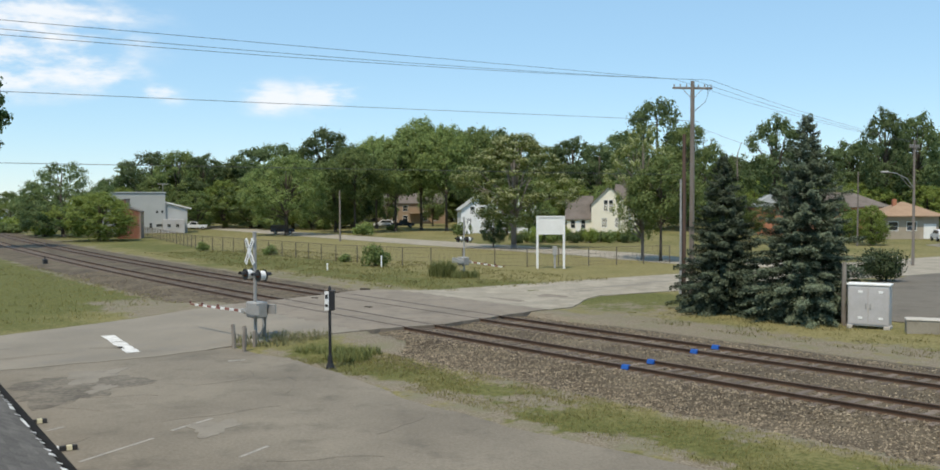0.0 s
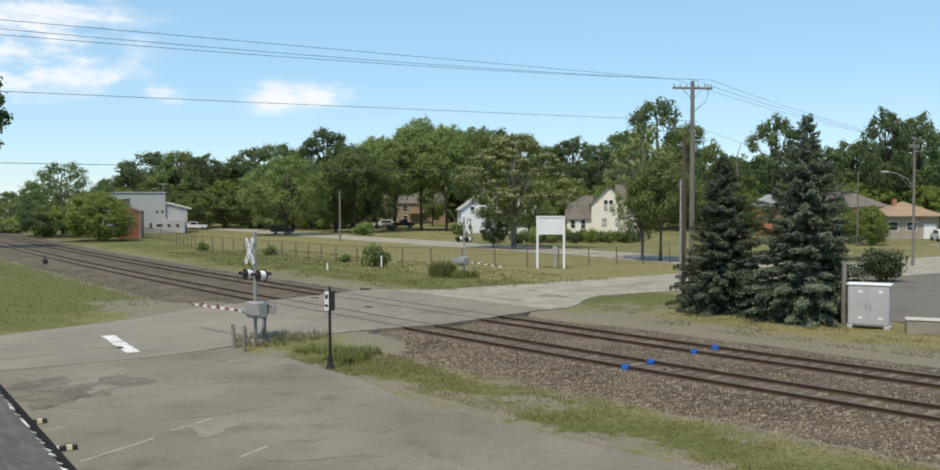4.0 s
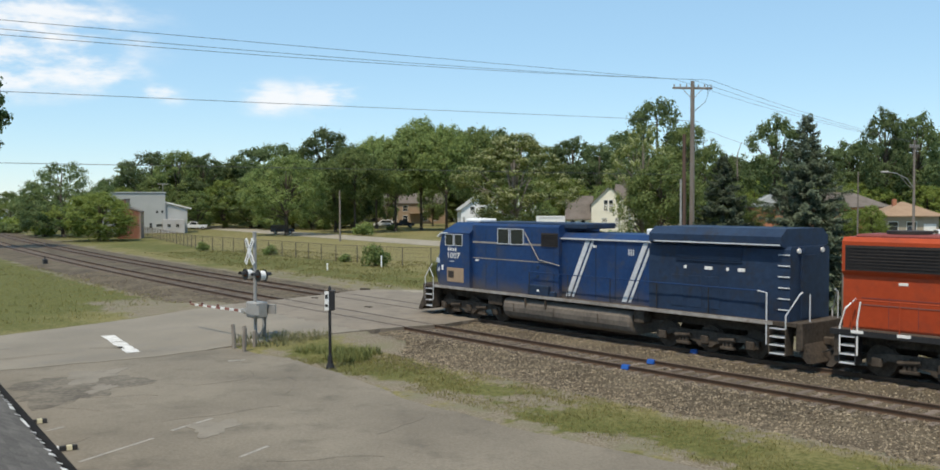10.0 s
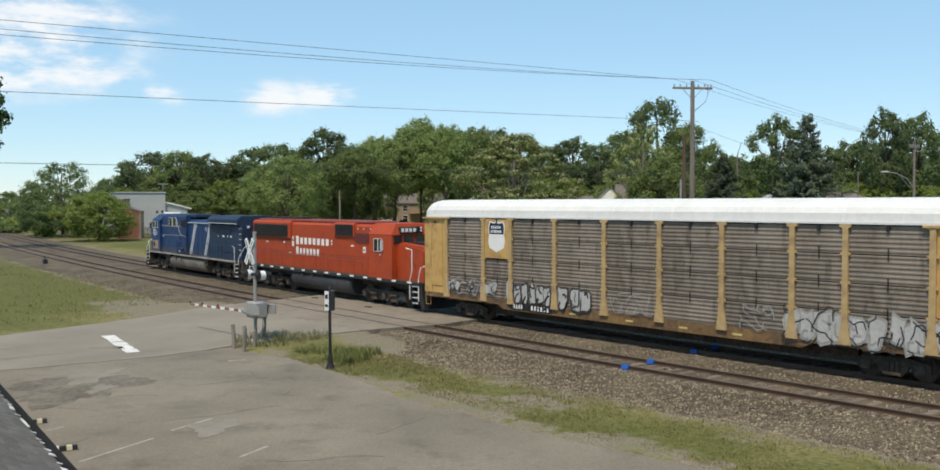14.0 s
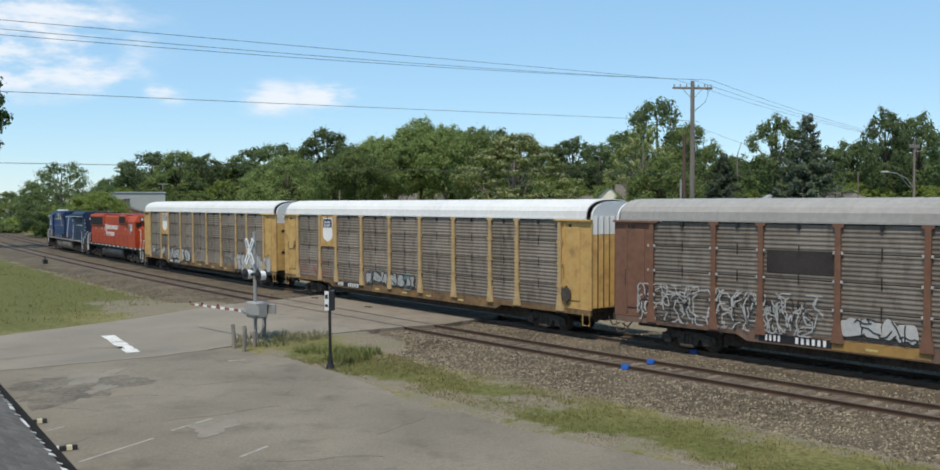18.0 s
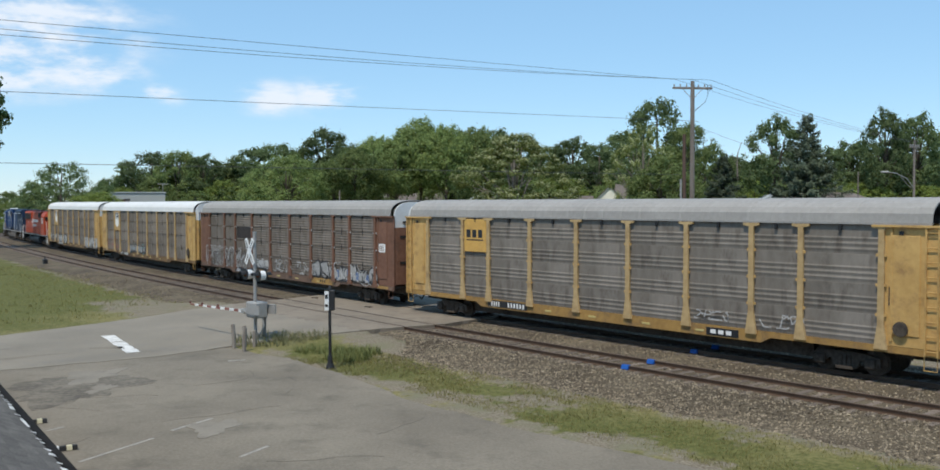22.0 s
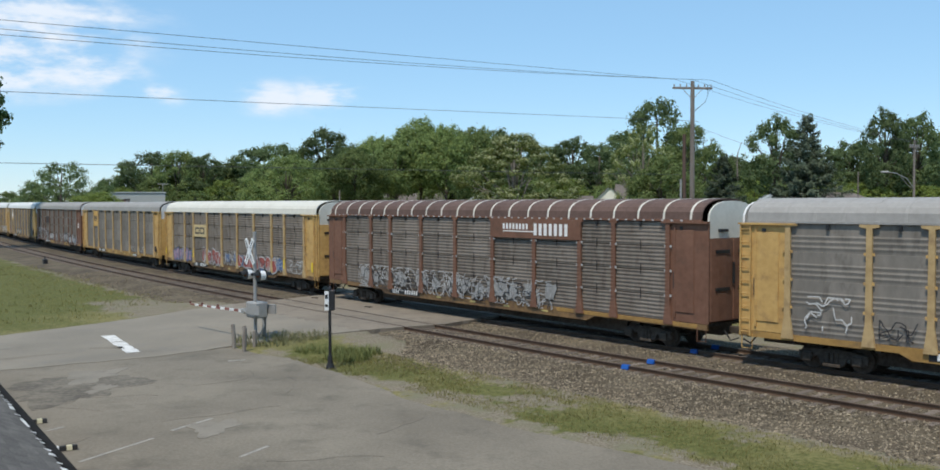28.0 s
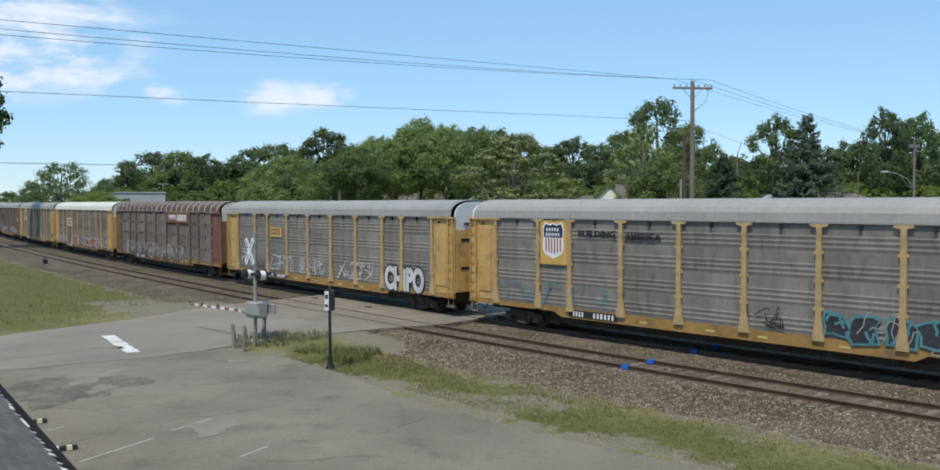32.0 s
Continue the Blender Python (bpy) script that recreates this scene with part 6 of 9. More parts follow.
    # low trees that half hide the white house and close the view under the crowns
    for kind, px, d, yp, w, lab in (("edge", 846, 170, 322, 1.0, "low leafy tree in front of the white house"), ("full", 882, 166, 300, 0.9, "leafy tree in front of the white house"),
            ("edge", 905, 172, 330, 1.1, "low leafy tree in front of the white house"), ("edge", 520, 206, 322, 1.3, "low leafy tree behind the far drive"), ("edge", 455, 206, 318, 1.3, "low leafy tree behind the far drive"),
            ("edge", 575, 226, 312, 1.2, "low leafy tree behind the far drive")):
        plant_tree(kind, at_x(px, d), d, top(yp, d), w, px * 7 % 360, lab)
    spruce(13.9, 51.7, 8.6, 3.1, 3, "dark green spruce beside the utility poles", 0.4)
    spruce(17.3, 48.4, 10.5, 3.85, 4, "tall blue-green spruce beside the equipment cabinet", 0.75)


def blades(name, places, hmin, hmax, wide, mat, label, seed):
    """A field of grass blades: one bent sliver each."""
    rnd = np.random.RandomState(seed)
    p = np.array(places)
    n = len(p)
    a = rnd.uniform(0, math.tau, n)
    h = rnd.uniform(hmin, hmax, n)
    w = wide * rnd.uniform(0.6, 1.3, n)
    lean = rnd.uniform(0.1, 0.6, n) * h
    u = np.stack([np.cos(a), np.sin(a), np.zeros(n)], 1)
    v = np.stack([-np.sin(a), np.cos(a), np.zeros(n)], 1)
    up = np.array([0, 0, 1.0])
    b0, b1 = p - u * w[:, None], p + u * w[:, None]
    m = p + v * (lean * 0.4)[:, None] + up * (h * 0.6)[:, None]
    m0, m1 = m - u * (w * 0.7)[:, None], m + u * (w * 0.7)[:, None]
    t = p + v * lean[:, None] + up * h[:, None]
    verts = np.stack([b0, b1, m1, m0, t], 1).reshape(-1, 3)
    i = np.arange(n) * 5
    f = np.concatenate([np.stack([i, i + 1, i + 2], 1), np.stack([i, i + 2, i + 3], 1), np.stack([i + 3, i + 2, i + 4], 1)])
    tagged(new(name, bulk_mesh(name, verts, f, mat)), label, "grass", kind="stuff")


def build_grass():
    rnd = random.Random(17)

    def scatter(n, s0, s1, o0, o1, keep=None):
        out = []
        so = np.array([(rnd.uniform(s0, s1), rnd.uniform(o0, o1)) for _ in range(n)])
        for x, y in zip(*(v.tolist() for v in along(so[:, 0], so[:, 1]))):
            k = noise.noise((x * 0.55, y * 0.55, 2)) + 0.5 * noise.noise((x * 1.9, y * 1.9, 5))
            if k < (keep if keep is not None else -0.1) + rnd.uniform(-0.3, 0.3):
                continue
            out.append((float(x), float(y), GROUND + 0.0))
        return out
    blades("verge_grass", scatter(30000, 2.6, 31, -12.7, -9.0, -0.15), 0.04, 0.11, 0.010, "grass_blade", "patchy dry green grass between car park and ballast", 1)
    blades("field_grass", scatter(24000, -60, -12.5, -40, -8.2, 0.0), 0.06, 0.2, 0.02, "grass_blade", "rough green grass beside the line", 2)
    blades("lawn_grass", scatter(26000, -75, -13, 6.5, 24, 0.05), 0.08, 0.26, 0.025, "grass_blade", "rough weedy grass between track and fence", 3)
    blades("yard_grass", scatter(12000, 3, 30, 6.0, 13.0, 0.15), 0.05, 0.15, 0.014, "grass_blade", "thin dry grass in front of the spruces", 4)

    def clump(cx, cy, rx, ry, n):
        out = []
        for _ in range(n):
            a, r = rnd.uniform(0, 6.28), math.sqrt(rnd.random())
            out.append((cx + rx * r * math.cos(a), cy + ry * r * math.sin(a), GROUND + 0.02))
        return out
    blades("weed_clump", clump(-8.3, 40.2, 1.8, 1.7, 900) + clump(-7.3, 40.5, 1.3, 0.8, 800) + clump(-6.6, 41.2, 0.5, 0.5, 250), 0.1, 0.5, 0.018, "weed_grey", "tall grey-green weeds round the crossing signal", 5)
    blades("weed_clump", clump(-4.7, 36.2, 0.9, 1.0, 700) + clump(-6.0, 37.4, 1.0, 0.6, 300) + clump(-4.6, 37.2, 1.1, 0.6, 500), 0.1, 0.42, 0.018, "weed", "lush green weeds at the end of the grass strip", 6)
    blades("weed_clump", clump(-2.2, 76.0, 1.1, 0.9, 900), 0.5, 1.5, 0.03, "weed", "tall reedy weeds beside the far signal", 7)
    blades("weed_clump", clump(-0.4, 75.2, 1.2, 1.0, 500), 0.2, 0.7, 0.03, "weed", "rough weeds at the far signal's foot", 8)


build_trees()
build_grass()

# ---- houses, workshop and cars behind the lawn ----
def gable_block(parent, x0, x1, y0, y1, eave, ridge, wall_mat, roof_mat, along_x=True, name="wall", over=0.35):
    """Four walls with gables and a two-sided roof with thickness."""
    bm = bmesh.new()
    if along_x:
        ym = (y0 + y1) / 2
        prism(bm, [(y0, 0), (y0, eave), (ym, ridge), (y1, eave), (y1, 0)], x0, x1, "x")
    else:
        xm = (x0 + x1) / 2
        prism(bm, [(x0, 0), (x0, eave), (xm, ridge), (x1, eave), (x1, 0)], y0, y1, "y")
    w = part(name, bm, wall_mat, parent)
    bm = bmesh.new()
    t = 0.16
    if along_x:
        ym, half = (y0 + y1) / 2, (y1 - y0) / 2
        k = (ridge - eave) / half
        prism(bm, [(y0 - over, eave - k * over + 0.03), (ym, ridge + 0.03), (y1 + over, eave - k * over + 0.03), (y1 + over, eave - k * over + t), (ym, ridge + t + 0.05), (y0 - over, eave - k * over + t)], x0 - over, x1 + over, "x")
    else:
        xm, half = (x0 + x1) / 2, (x1 - x0) / 2
        k = (ridge - eave) / half
        prism(bm, [(x0 - over, eave - k * over + 0.03), (xm, ridge + 0.03), (x1 + over, eave - k * over + 0.03), (x1 + over, eave - k * over + t), (xm, ridge + t + 0.05), (x0 - over, eave - k * over + t)], y0 - over, y1 + over, "y")
    part("roof", bm, roof_mat, parent)
    return w


def house_window(parent, x, z, w, h, y, frame="trim_white"):
    bm = bmesh.new()
    for a, b, c, d in ((x - w / 2 - 0.08, x + w / 2 + 0.08, z + h, z + h + 0.09), (x - w / 2 - 0.1, x + w / 2 + 0.1, z - 0.1, z), (x - w / 2 - 0.08, x - w / 2, z, z + h), (x + w / 2, x + w / 2 + 0.08, z, z + h), (x - w / 2, x + w / 2, z + h * 0.48, z + h * 0.53)):
        box(bm, a, b, y - 0.05, y + 0.02, c, d)
    f = part("window", bm, frame, parent)
    bm = bmesh.new()
    box(bm, x - w / 2, x + w / 2, y - 0.02, y + 0.01, z, z + h)
    part("pane", bm, "window", f)


def clapboards(parent, x0, x1, z0, z1, y, mat, step=0.22):
    """Lapped boards on the wall that faces the line."""
    bm = bmesh.new()
    z = z0
    while z < z1 - 0.05:
        quad(bm, (x0, y - 0.03, z), (x1, y - 0.03, z), (x1, y - 0.004, z + step), (x0, y - 0.004, z + step))
        quad(bm, (x0, y - 0.004, z), (x1, y - 0.004, z), (x1, y - 0.03, z), (x0, y - 0.03, z))
        z += step
    ob = part("clapboard", bm, mat, parent, fix=False)
    ob["kind"] = "stuff"


def cream_house():
    h = thing("cream_house", pose(24.2, 183, GROUND, 0, 0, -8), "cream two-storey house with a brown gabled roof", "house")
    w = gable_block(h, -0.6, 6.4, 0, 9, 5.6, 9.0, "siding_cream", "roof_brown", along_x=False)
    clapboards(w, -0.6, 6.4, 0.2, 5.6, 0, "siding_cream")
    w2 = gable_block(h, -5.4, -0.6, 1.2, 8.2, 2.9, 7.0, "siding_cream", "roof_brown", along_x=True, name="wing_wall")
    for x in (2.15, 3.15):
        house_window(w, x, 4.3, 0.7, 2.0, 0)
    for x in (1.9, 4.4):
        house_window(w, x, 1.1, 0.9, 1.7, 0)
    for x, ww in ((-4.2, 0.8), (-2.2, 0.8)):
        house_window(w2, x, 0.9, ww, 1.5, 1.2)
    bm = bmesh.new()
    box(bm, -3.6, -2.8, 1.14, 1.2, 0.1, 2.2, 0.02)
    part("door", bm, "trim_white", w2)
    gable_block(h, 4.4, 9.6, 2.2, 9.4, 5.0, 9.3, "siding_cream", "roof_brown", along_x=True, name="side_wall")


def white_house():
    h = thing("white_house", pose(1.5, 182, GROUND, 0, 0, 6), "white clapboard house half hidden by trees", "house")
    w = gable_block(h, -3.2, 3.4, 0, 8, 4.6, 7.0, "siding_white", "roof_grey", along_x=False)
    clapboards(w, -3.2, 3.4, 0.2, 4.6, 0, "siding_white")
    gable_block(h, 3.4, 11.5, 1.5, 8, 3.6, 6.2, "siding_white", "roof_grey", name="wing_wall")
    for x in (-1.7, 1.6):
        house_window(w, x, 1.2, 0.9, 1.6, 0)
        house_window(w, x * 0.6, 3.8, 0.8, 1.3, 0)


def brown_house():
    h = thing("brown_house", pose(-15, 262, GROUND, 0, 0, 10), "tan two-storey house with an outside stair, behind trees", "house")
    w = gable_block(h, -8.5, 8.5, 0, 9, 5.8, 8.4, "siding_tan", "roof_brown")
    for x in (-6, -3, 2.5, 5.5):
        house_window(w, x, 3.6, 1.3, 1.5, 0)
        house_window(w, x, 0.9, 1.3, 1.4, 0)
    bm = bmesh.new()
    box(bm, -2.0, 3.0, -1.8, 0, 2.9, 3.1)
    for x in (-1.9, 2.9):
        box(bm, x - 0.08, x + 0.08, -1.75, -1.6, 0, 4.0)
    box(bm, -2.0, 3.0, -1.8, -1.72, 3.9, 4.0)
    dk = part("balcony", bm, "siding_tan", h, "wooden balcony")
    for k in range(12):
        bm = bmesh.new()
        box(bm, 3.0 + k * 0.3, 3.35 + k * 0.3, -1.8, -0.9, 2.85 - k * 0.24, 2.92 - k * 0.24)
        part("stair_tread", bm, "siding_tan", dk)
    bm = bmesh.new()
    tube(bm, [(3.0, -1.8, 3.9), (6.6, -1.8, 1.0)], 0.07, 6)
    part("stair_rail", bm, "siding_tan", dk)


def hip_roof(parent, x0, x1, y0, y1, eave, ridge, mat, over=0.5):
    bm = bmesh.new()
    xa, xb, ya, yb = x0 - over, x1 + over, y0 - over, y1 + over
    half = (yb - ya) / 2
    ym = (ya + yb) / 2
    b = [bm.verts.new((x, y, eave)) for x, y in ((xa, ya), (xb, ya), (xb, yb), (xa, yb))]
    c = [bm.verts.new((x, y, eave - 0.14)) for x, y in ((xa, ya), (xb, ya), (xb, yb), (xa, yb))]
    r0, r1 = bm.verts.new((xa + half, ym, ridge)), bm.verts.new((xb - half, ym, ridge))
    for f in ((b[0], b[1], r1, r0), (b[2], b[3], r0, r1), (b[1], b[2], r1), (b[3], b[0], r0), c[::-1]):
        bm.faces.new(f)
    for k in range(4):
        bm.faces.new((c[k], c[(k + 1) % 4], b[(k + 1) % 4], b[k]))
    return part("roof", bm, mat, parent)


def brick_house():
    h = thing("brick_house", pose(62, 168, GROUND, 0, 0, -4), "orange brick bungalow with a hipped roof", "house")
    bm = bmesh.new()
    box(bm, -11, 12.5, 0, 10, 0, 5.0)
    w = part("wall", bm, "brick_or", h)
    hip_roof(h, -11, 12.5, 0, 10, 5.0, 7.6, "roof_brown")
    for x in (-9, -5, 0, 5, 9.5):
        house_window(w, x, 2.6, 1.5, 1.5, 0)
    bm = bmesh.new()
    box(bm, -11.2, -6.2, -1.6, 0, 5.0, 5.25)
    prism(bm, [(-11.5, 5.25), (-8.7, 7.2), (-6.0, 5.25)], -1.7, 3.0, "y")
    part("porch_roof", bm, "roof_grey", h, "pale porch gable")
    bm = bmesh.new()
    prism(bm, [(-11.0, 0), (-11.0, 5.0), (-6.4, 5.0), (-6.4, 0)], -1.5, -0.02, "y")
    part("porch_wall", bm, "brick_or", h)


def tan_house():
    h = thing("tan_roofed_house", pose(69.2, 148, GROUND, 0, 0, -6), "low house with a tan hipped roof and dull tan walls", "house")
    bm = bmesh.new()
    box(bm, -4.1, 4.3, 0, 8, 0, 3.7)
    w = part("wall", bm, "siding_drab", h)
    hip_roof(h, -4.1, 4.3, 0, 8, 3.7, 5.9, "roof_tan", 0.8)
    for x in (-2.6, 0.2):
        house_window(w, x, 1.4, 1.4, 1.3, 0)
    bm = bmesh.new()
    box(bm, 2.0, 3.9, -0.06, 0.0, 0.05, 2.4, 0.01)
    part("garage_door", bm, "trim_white", w)
    bm = bmesh.new()
    box(bm, -1.7, -1.1, 3.0, 3.6, 4.6, 6.3, 0.02)
    part("chimney", bm, "brick_or", h)


def workshop():
    g = thing("workshop", pose(-66.4, 186, GROUND, 0, 0, 19), "pale grey metal workshop with a lower shed and entrance", "building")
    bm = bmesh.new()
    prism(bm, [(-6.5, 0), (-6.5, 8.0), (6.0, 7.9), (6.0, 0)], 0, 14, "y")
    w = part("wall", bm, "siding_grey", g, "pale grey metal cladding")
    bm = bmesh.new()
    box(bm, -6.7, 6.15, -0.15, 14.1, 8.0, 8.2)
    part("roof", bm, "roof_grey", g)
    bm = bmesh.new()
    prism(bm, [(6.02, 0), (6.02, 6.0), (10.2, 4.8), (10.2, 0)], 0.5, 12, "y")
    part("shed_wall", bm, "siding_grey", g)
    bm = bmesh.new()
    prism(bm, [(6.0, 6.02), (6.0, 6.3), (11.0, 5.0), (11.0, 4.72)], 0.2, 12.3, "y")
    part("shed_roof", bm, "trim_white", g, "white-edged sloping shed roof")
    bm = bmesh.new()
    box(bm, 5.4, 9.6, -1.8, 0.4, 0, 2.75, 0.02)
    en = part("entrance", bm, "cabinet", g, "grey boxed entrance")
    for x in (6.6, 8.2):
        house_window(en, x, 1.2, 0.6, 0.6, -1.8, "cabinet")
    for x, z, ww, hh in ((3.2, 1.0, 0.5, 1.0), (4.9, 1.3, 1.3, 0.5), (4.4, 4.0, 0.4, 0.5), (5.4, 4.0, 0.4, 0.5)):
        house_window(w, x, z, ww, hh, 0, "siding_grey")
    bm = bmesh.new()
    box(bm, 0.8, 1.7, -0.06, 0, 0, 2.1, 0.01)
    part("door", bm, "trim_white", w)
    bm = bmesh.new()
    tube(bm, [(5.6, 3, 8.2), (5.6, 3, 9.9)], 0.06, 6)
    box(bm, 4.6, 6.7, 2.9, 3.1, 9.75, 9.9)
    part("roof_mast", bm, "galv", g)
    # brick annex nearer the line
    a = thing("brick_annex", pose(-57.2, 158.5, GROUND, 0, 0, 14), "small red brick building with a stepped roofline", "building")
    bm = bmesh.new()
    prism(bm, [(-2.0, 0), (-2.0, 6.2), (-0.6, 6.6), (-0.55, 5.2), (1.7, 4.5), (1.7, 0)], 0, 6, "y")
    wall = part("wall", bm, "mortar", a)
    bm = bmesh.new()
    box(bm, 0, 0.24, -0.02, 0, 0, 0.075)
    me = mesh_of("brick", bm, "brick")
    verts, faces = [], []
    for row in range(56):
        z = 0.02 + row * 0.115
        for k in range(14):
            x = -1.98 + k * 0.32 + (row % 2) * 0.16
            top = 6.2 + (x + 2.0) * 0.22 if x < -0.75 else 5.2 - (x + 0.55) * 0.31
            if z + 0.1 > top or x > 1.36:
                continue
            o_ = len(verts)
            verts += [(x, -0.02, z), (x + 0.3, -0.02, z), (x + 0.3, -0.02, z + 0.1), (x, -0.02, z + 0.1), (x, 0.0, z), (x + 0.3, 0.0, z), (x + 0.3, 0.0, z + 0.1), (x, 0.0, z + 0.1)]
            faces += [tuple(i + o_ for i in f) for f in ((0, 1, 2, 3), (0, 4, 5, 1), (1, 5, 6, 2), (2, 6, 7, 3), (3, 7, 4, 0))]
    bk = new("brickwork", pydata("brickwork", verts, faces, "brick"))
    bk.parent = wall
    bk["kind"] = "stuff"
    bm = bmesh.new()
    prism(bm, [(-2.1, 6.22), (-0.55, 6.64), (-0.55, 6.76), (-2.1, 6.34)], -0.1, 6.1, "y")
    prism(bm, [(-0.6, 5.24), (1.8, 4.47), (1.8, 4.6), (-0.6, 5.38)], -0.1, 6.1, "y")
    part("roof", bm, "roof_brown", a)
    # far store
    f = thing("far_store", pose(-128, 255, GROUND), "long low white building at the wood's edge", "building")
    gable_block(f, -14, 9, 0, 10, 3.6, 5.0, "siding_white", "roof_grey")


def vehicle(x, y, yaw, kind, mat, label, name):
    """A parked car or pickup; x runs to its nose."""
    v = thing(name, pose(x, y, GROUND + 0.03, 0, 0, yaw), label, "car", "parked vehicles")
    if kind == "pickup":
        prof = [(-2.7, 0.45), (-2.72, 1.05), (-0.75, 1.08), (-0.7, 1.1), (-0.55, 1.78), (0.75, 1.8), (1.25, 1.15), (2.55, 1.02), (2.7, 0.75), (2.7, 0.42)]
        glass = [(-0.5, 1.14), (-0.4, 1.68), (0.68, 1.7), (1.08, 1.18)]
        ws = (-1.75, 1.75)
    else:
        prof = [(-2.25, 0.4), (-2.3, 0.95), (-2.15, 1.6), (-1.9, 1.72), (0.3, 1.72), (1.05, 1.1), (2.15, 0.95), (2.3, 0.7), (2.28, 0.38)]
        glass = [(-1.95, 1.1), (-1.85, 1.6), (0.25, 1.62), (0.85, 1.12)]
        ws = (-1.35, 1.4)
    bm = bmesh.new()
    prism(bm, prof, -0.9, 0.9, "y")
    bmesh.ops.bevel(bm, geom=[e for e in bm.edges if abs(e.verts[0].co.y - e.verts[1].co.y) < 1e-4], offset=0.08, segments=2, affect="EDGES")
    body = part("body", bm, mat, v)
    for side in (-1, 1):
        bm = bmesh.new()
        y0, y1 = sorted((side * 0.905, side * 0.88))
        prism(bm, glass, y0, y1, "y")
        part("side_window", bm, "window", body)
        for xx in ws:
            bm = bmesh.new()
            disc(bm, (xx, side * 0.82, 0.34), (0, 1, 0), 0.36, 0.24, 16)
            wheel = part("wheel", bm, "rubber", v)
            bm = bmesh.new()
            disc(bm, (xx, side * 0.945, 0.34), (0, 1, 0), 0.21, 0.02, 12)
            part("rim", bm, "galv", wheel)
    for side in (-0.62, 0.62):
        bm = bmesh.new()
        xf = prof[-2][0]
        box(bm, xf - 0.06, xf + 0.015, side - 0.16, side + 0.16, 0.68, 0.84, 0.01)
        part("headlight", bm, "letter_white", v)
        bm = bmesh.new()
        xr = prof[1][0]
        box(bm, xr - 0.015, xr + 0.06, side - 0.12, side + 0.12, 0.75, 0.98, 0.01)
        part("tail_light", bm, "signal_red", v)


cream_house()
white_house()
brown_house()
brick_house()
tan_house()
workshop()
vehicle(-61.5, 210, 200, "pickup", "car_white", "white pickup truck parked by the workshop", "pickup_truck")
vehicle(-36.0, 181, 10, "suv", "car_dark", "dark car parked under the oak", "parked_car")
vehicle(-16.0, 224, 15, "pickup", "car_dark", "dark pickup truck parked by the tan house", "pickup_truck")
vehicle(-21.0, 228, 190, "suv", "car_white", "white car parked by the tan house", "parked_car")
vehicle(70.5, 141, 80, "suv", "car_white", "white car parked in front of the tan-roofed house", "parked_car")

# ---- the train ----

POSTS = (4.65, 6.57, 9.4, 12.27, 15.13, 18.0, 20.83, 22.75)
CORNER = 1.85
RACK = 27.4
BAYS = tuple(zip((CORNER,) + POSTS, POSTS + (RACK - CORNER,)))
_cache = {}


def shared(key, fn):
    if key not in _cache:
        _cache[key] = fn()
    return _cache[key]


def panel_mesh(w, h, mat, ridges=6, clustered=False):
    """A ribbed steel panel: w wide, h high, outer face at y = 0 with ridges standing out, even or in a cluster under a flat band."""
    def make():
        rim = 0.004 if clustered else 0.03
        prof = [(rim, 0.0)]
        span = h * (0.56 if clustered else 1.0)
        n = 3 if clustered else ridges
        for i in range(n):
            a = span * i / n + (h * 0.05 if clustered else 0)
            d = span / n
            if clustered:
                prof += [(0.0, a + d * 0.1), (-0.016, a + d * 0.5), (-0.018, a + d * 0.62), (0.0, a + d * 0.9)]
            else:
                prof += [(0.0, a + d * 0.05), (0.0, a + d * 0.38), (-0.018, a + d * 0.52), (-0.018, a + d * 0.84), (0.0, a + d * 0.97)]
        prof += [(0.0, h * 0.985), (rim, h)]
        bm = bmesh.new()
        prism(bm, prof, 0.0, w, "x", cap=False)
        return mesh_of("panel", bm, mat)
    return shared(("panel", round(w, 2), round(h, 2), mat, ridges, clustered), make)


def post_mesh(mat, cap):
    def make():
        bm = bmesh.new()
        # upright hat section that flares at its foot and has a cap plate under the eave
        prof = [(-0.22, 0.0), (0.22, 0.0), (0.11, 0.75), (0.095, 3.80), (cap, 3.84), (cap, 3.92), (-cap, 3.92), (-cap, 3.84), (-0.095, 3.80), (-0.11, 0.75)]
        prism(bm, prof, -1.585, -1.50, "y")
        return mesh_of("post", bm, mat)
    return shared(("post", mat, cap), make)


def clip_mesh(mat):
    def make():
        bm = bmesh.new()
        box(bm, -0.035, 0.035, -1.57, -1.53, -0.045, 0.045)
        return mesh_of("post_clip", bm, mat)
    return shared(("clip", mat), make)


def roof_section(r=1.52, z0=4.98, top=5.79):
    pts = []
    for i in range(13):
        a = math.pi * i / 12
        c, s_ = math.cos(a), math.sin(a)
        pts.append((-r * (abs(c) ** 0.8) * (1 if c > 0 else -1), z0 + (top - z0) * s_ ** 0.72))
    return pts


def wheelset_mesh(r):
    def make():
        bm = bmesh.new()
        for sy in (-1, 1):
            disc(bm, (0, sy * 0.735, 0), (0, 1, 0), r, 0.12, 20)
            disc(bm, (0, sy * 0.655, 0), (0, 1, 0), r + 0.028, 0.03, 20)
            disc(bm, (0, sy * 0.81, 0), (0, 1, 0), 0.14, 0.1, 10)
            for k in range(3):
                a = k * math.tau / 3
                disc(bm, (r * 0.55 * math.cos(a), sy * 0.80, r * 0.55 * math.sin(a)), (0, 1, 0), 0.045, 0.02, 6)
        tube(bm, [(0, -1.0, 0), (0, 1.0, 0)], 0.08, 10)
        return mesh_of("wheelset", bm, "under")
    return shared(("ws", r), make)


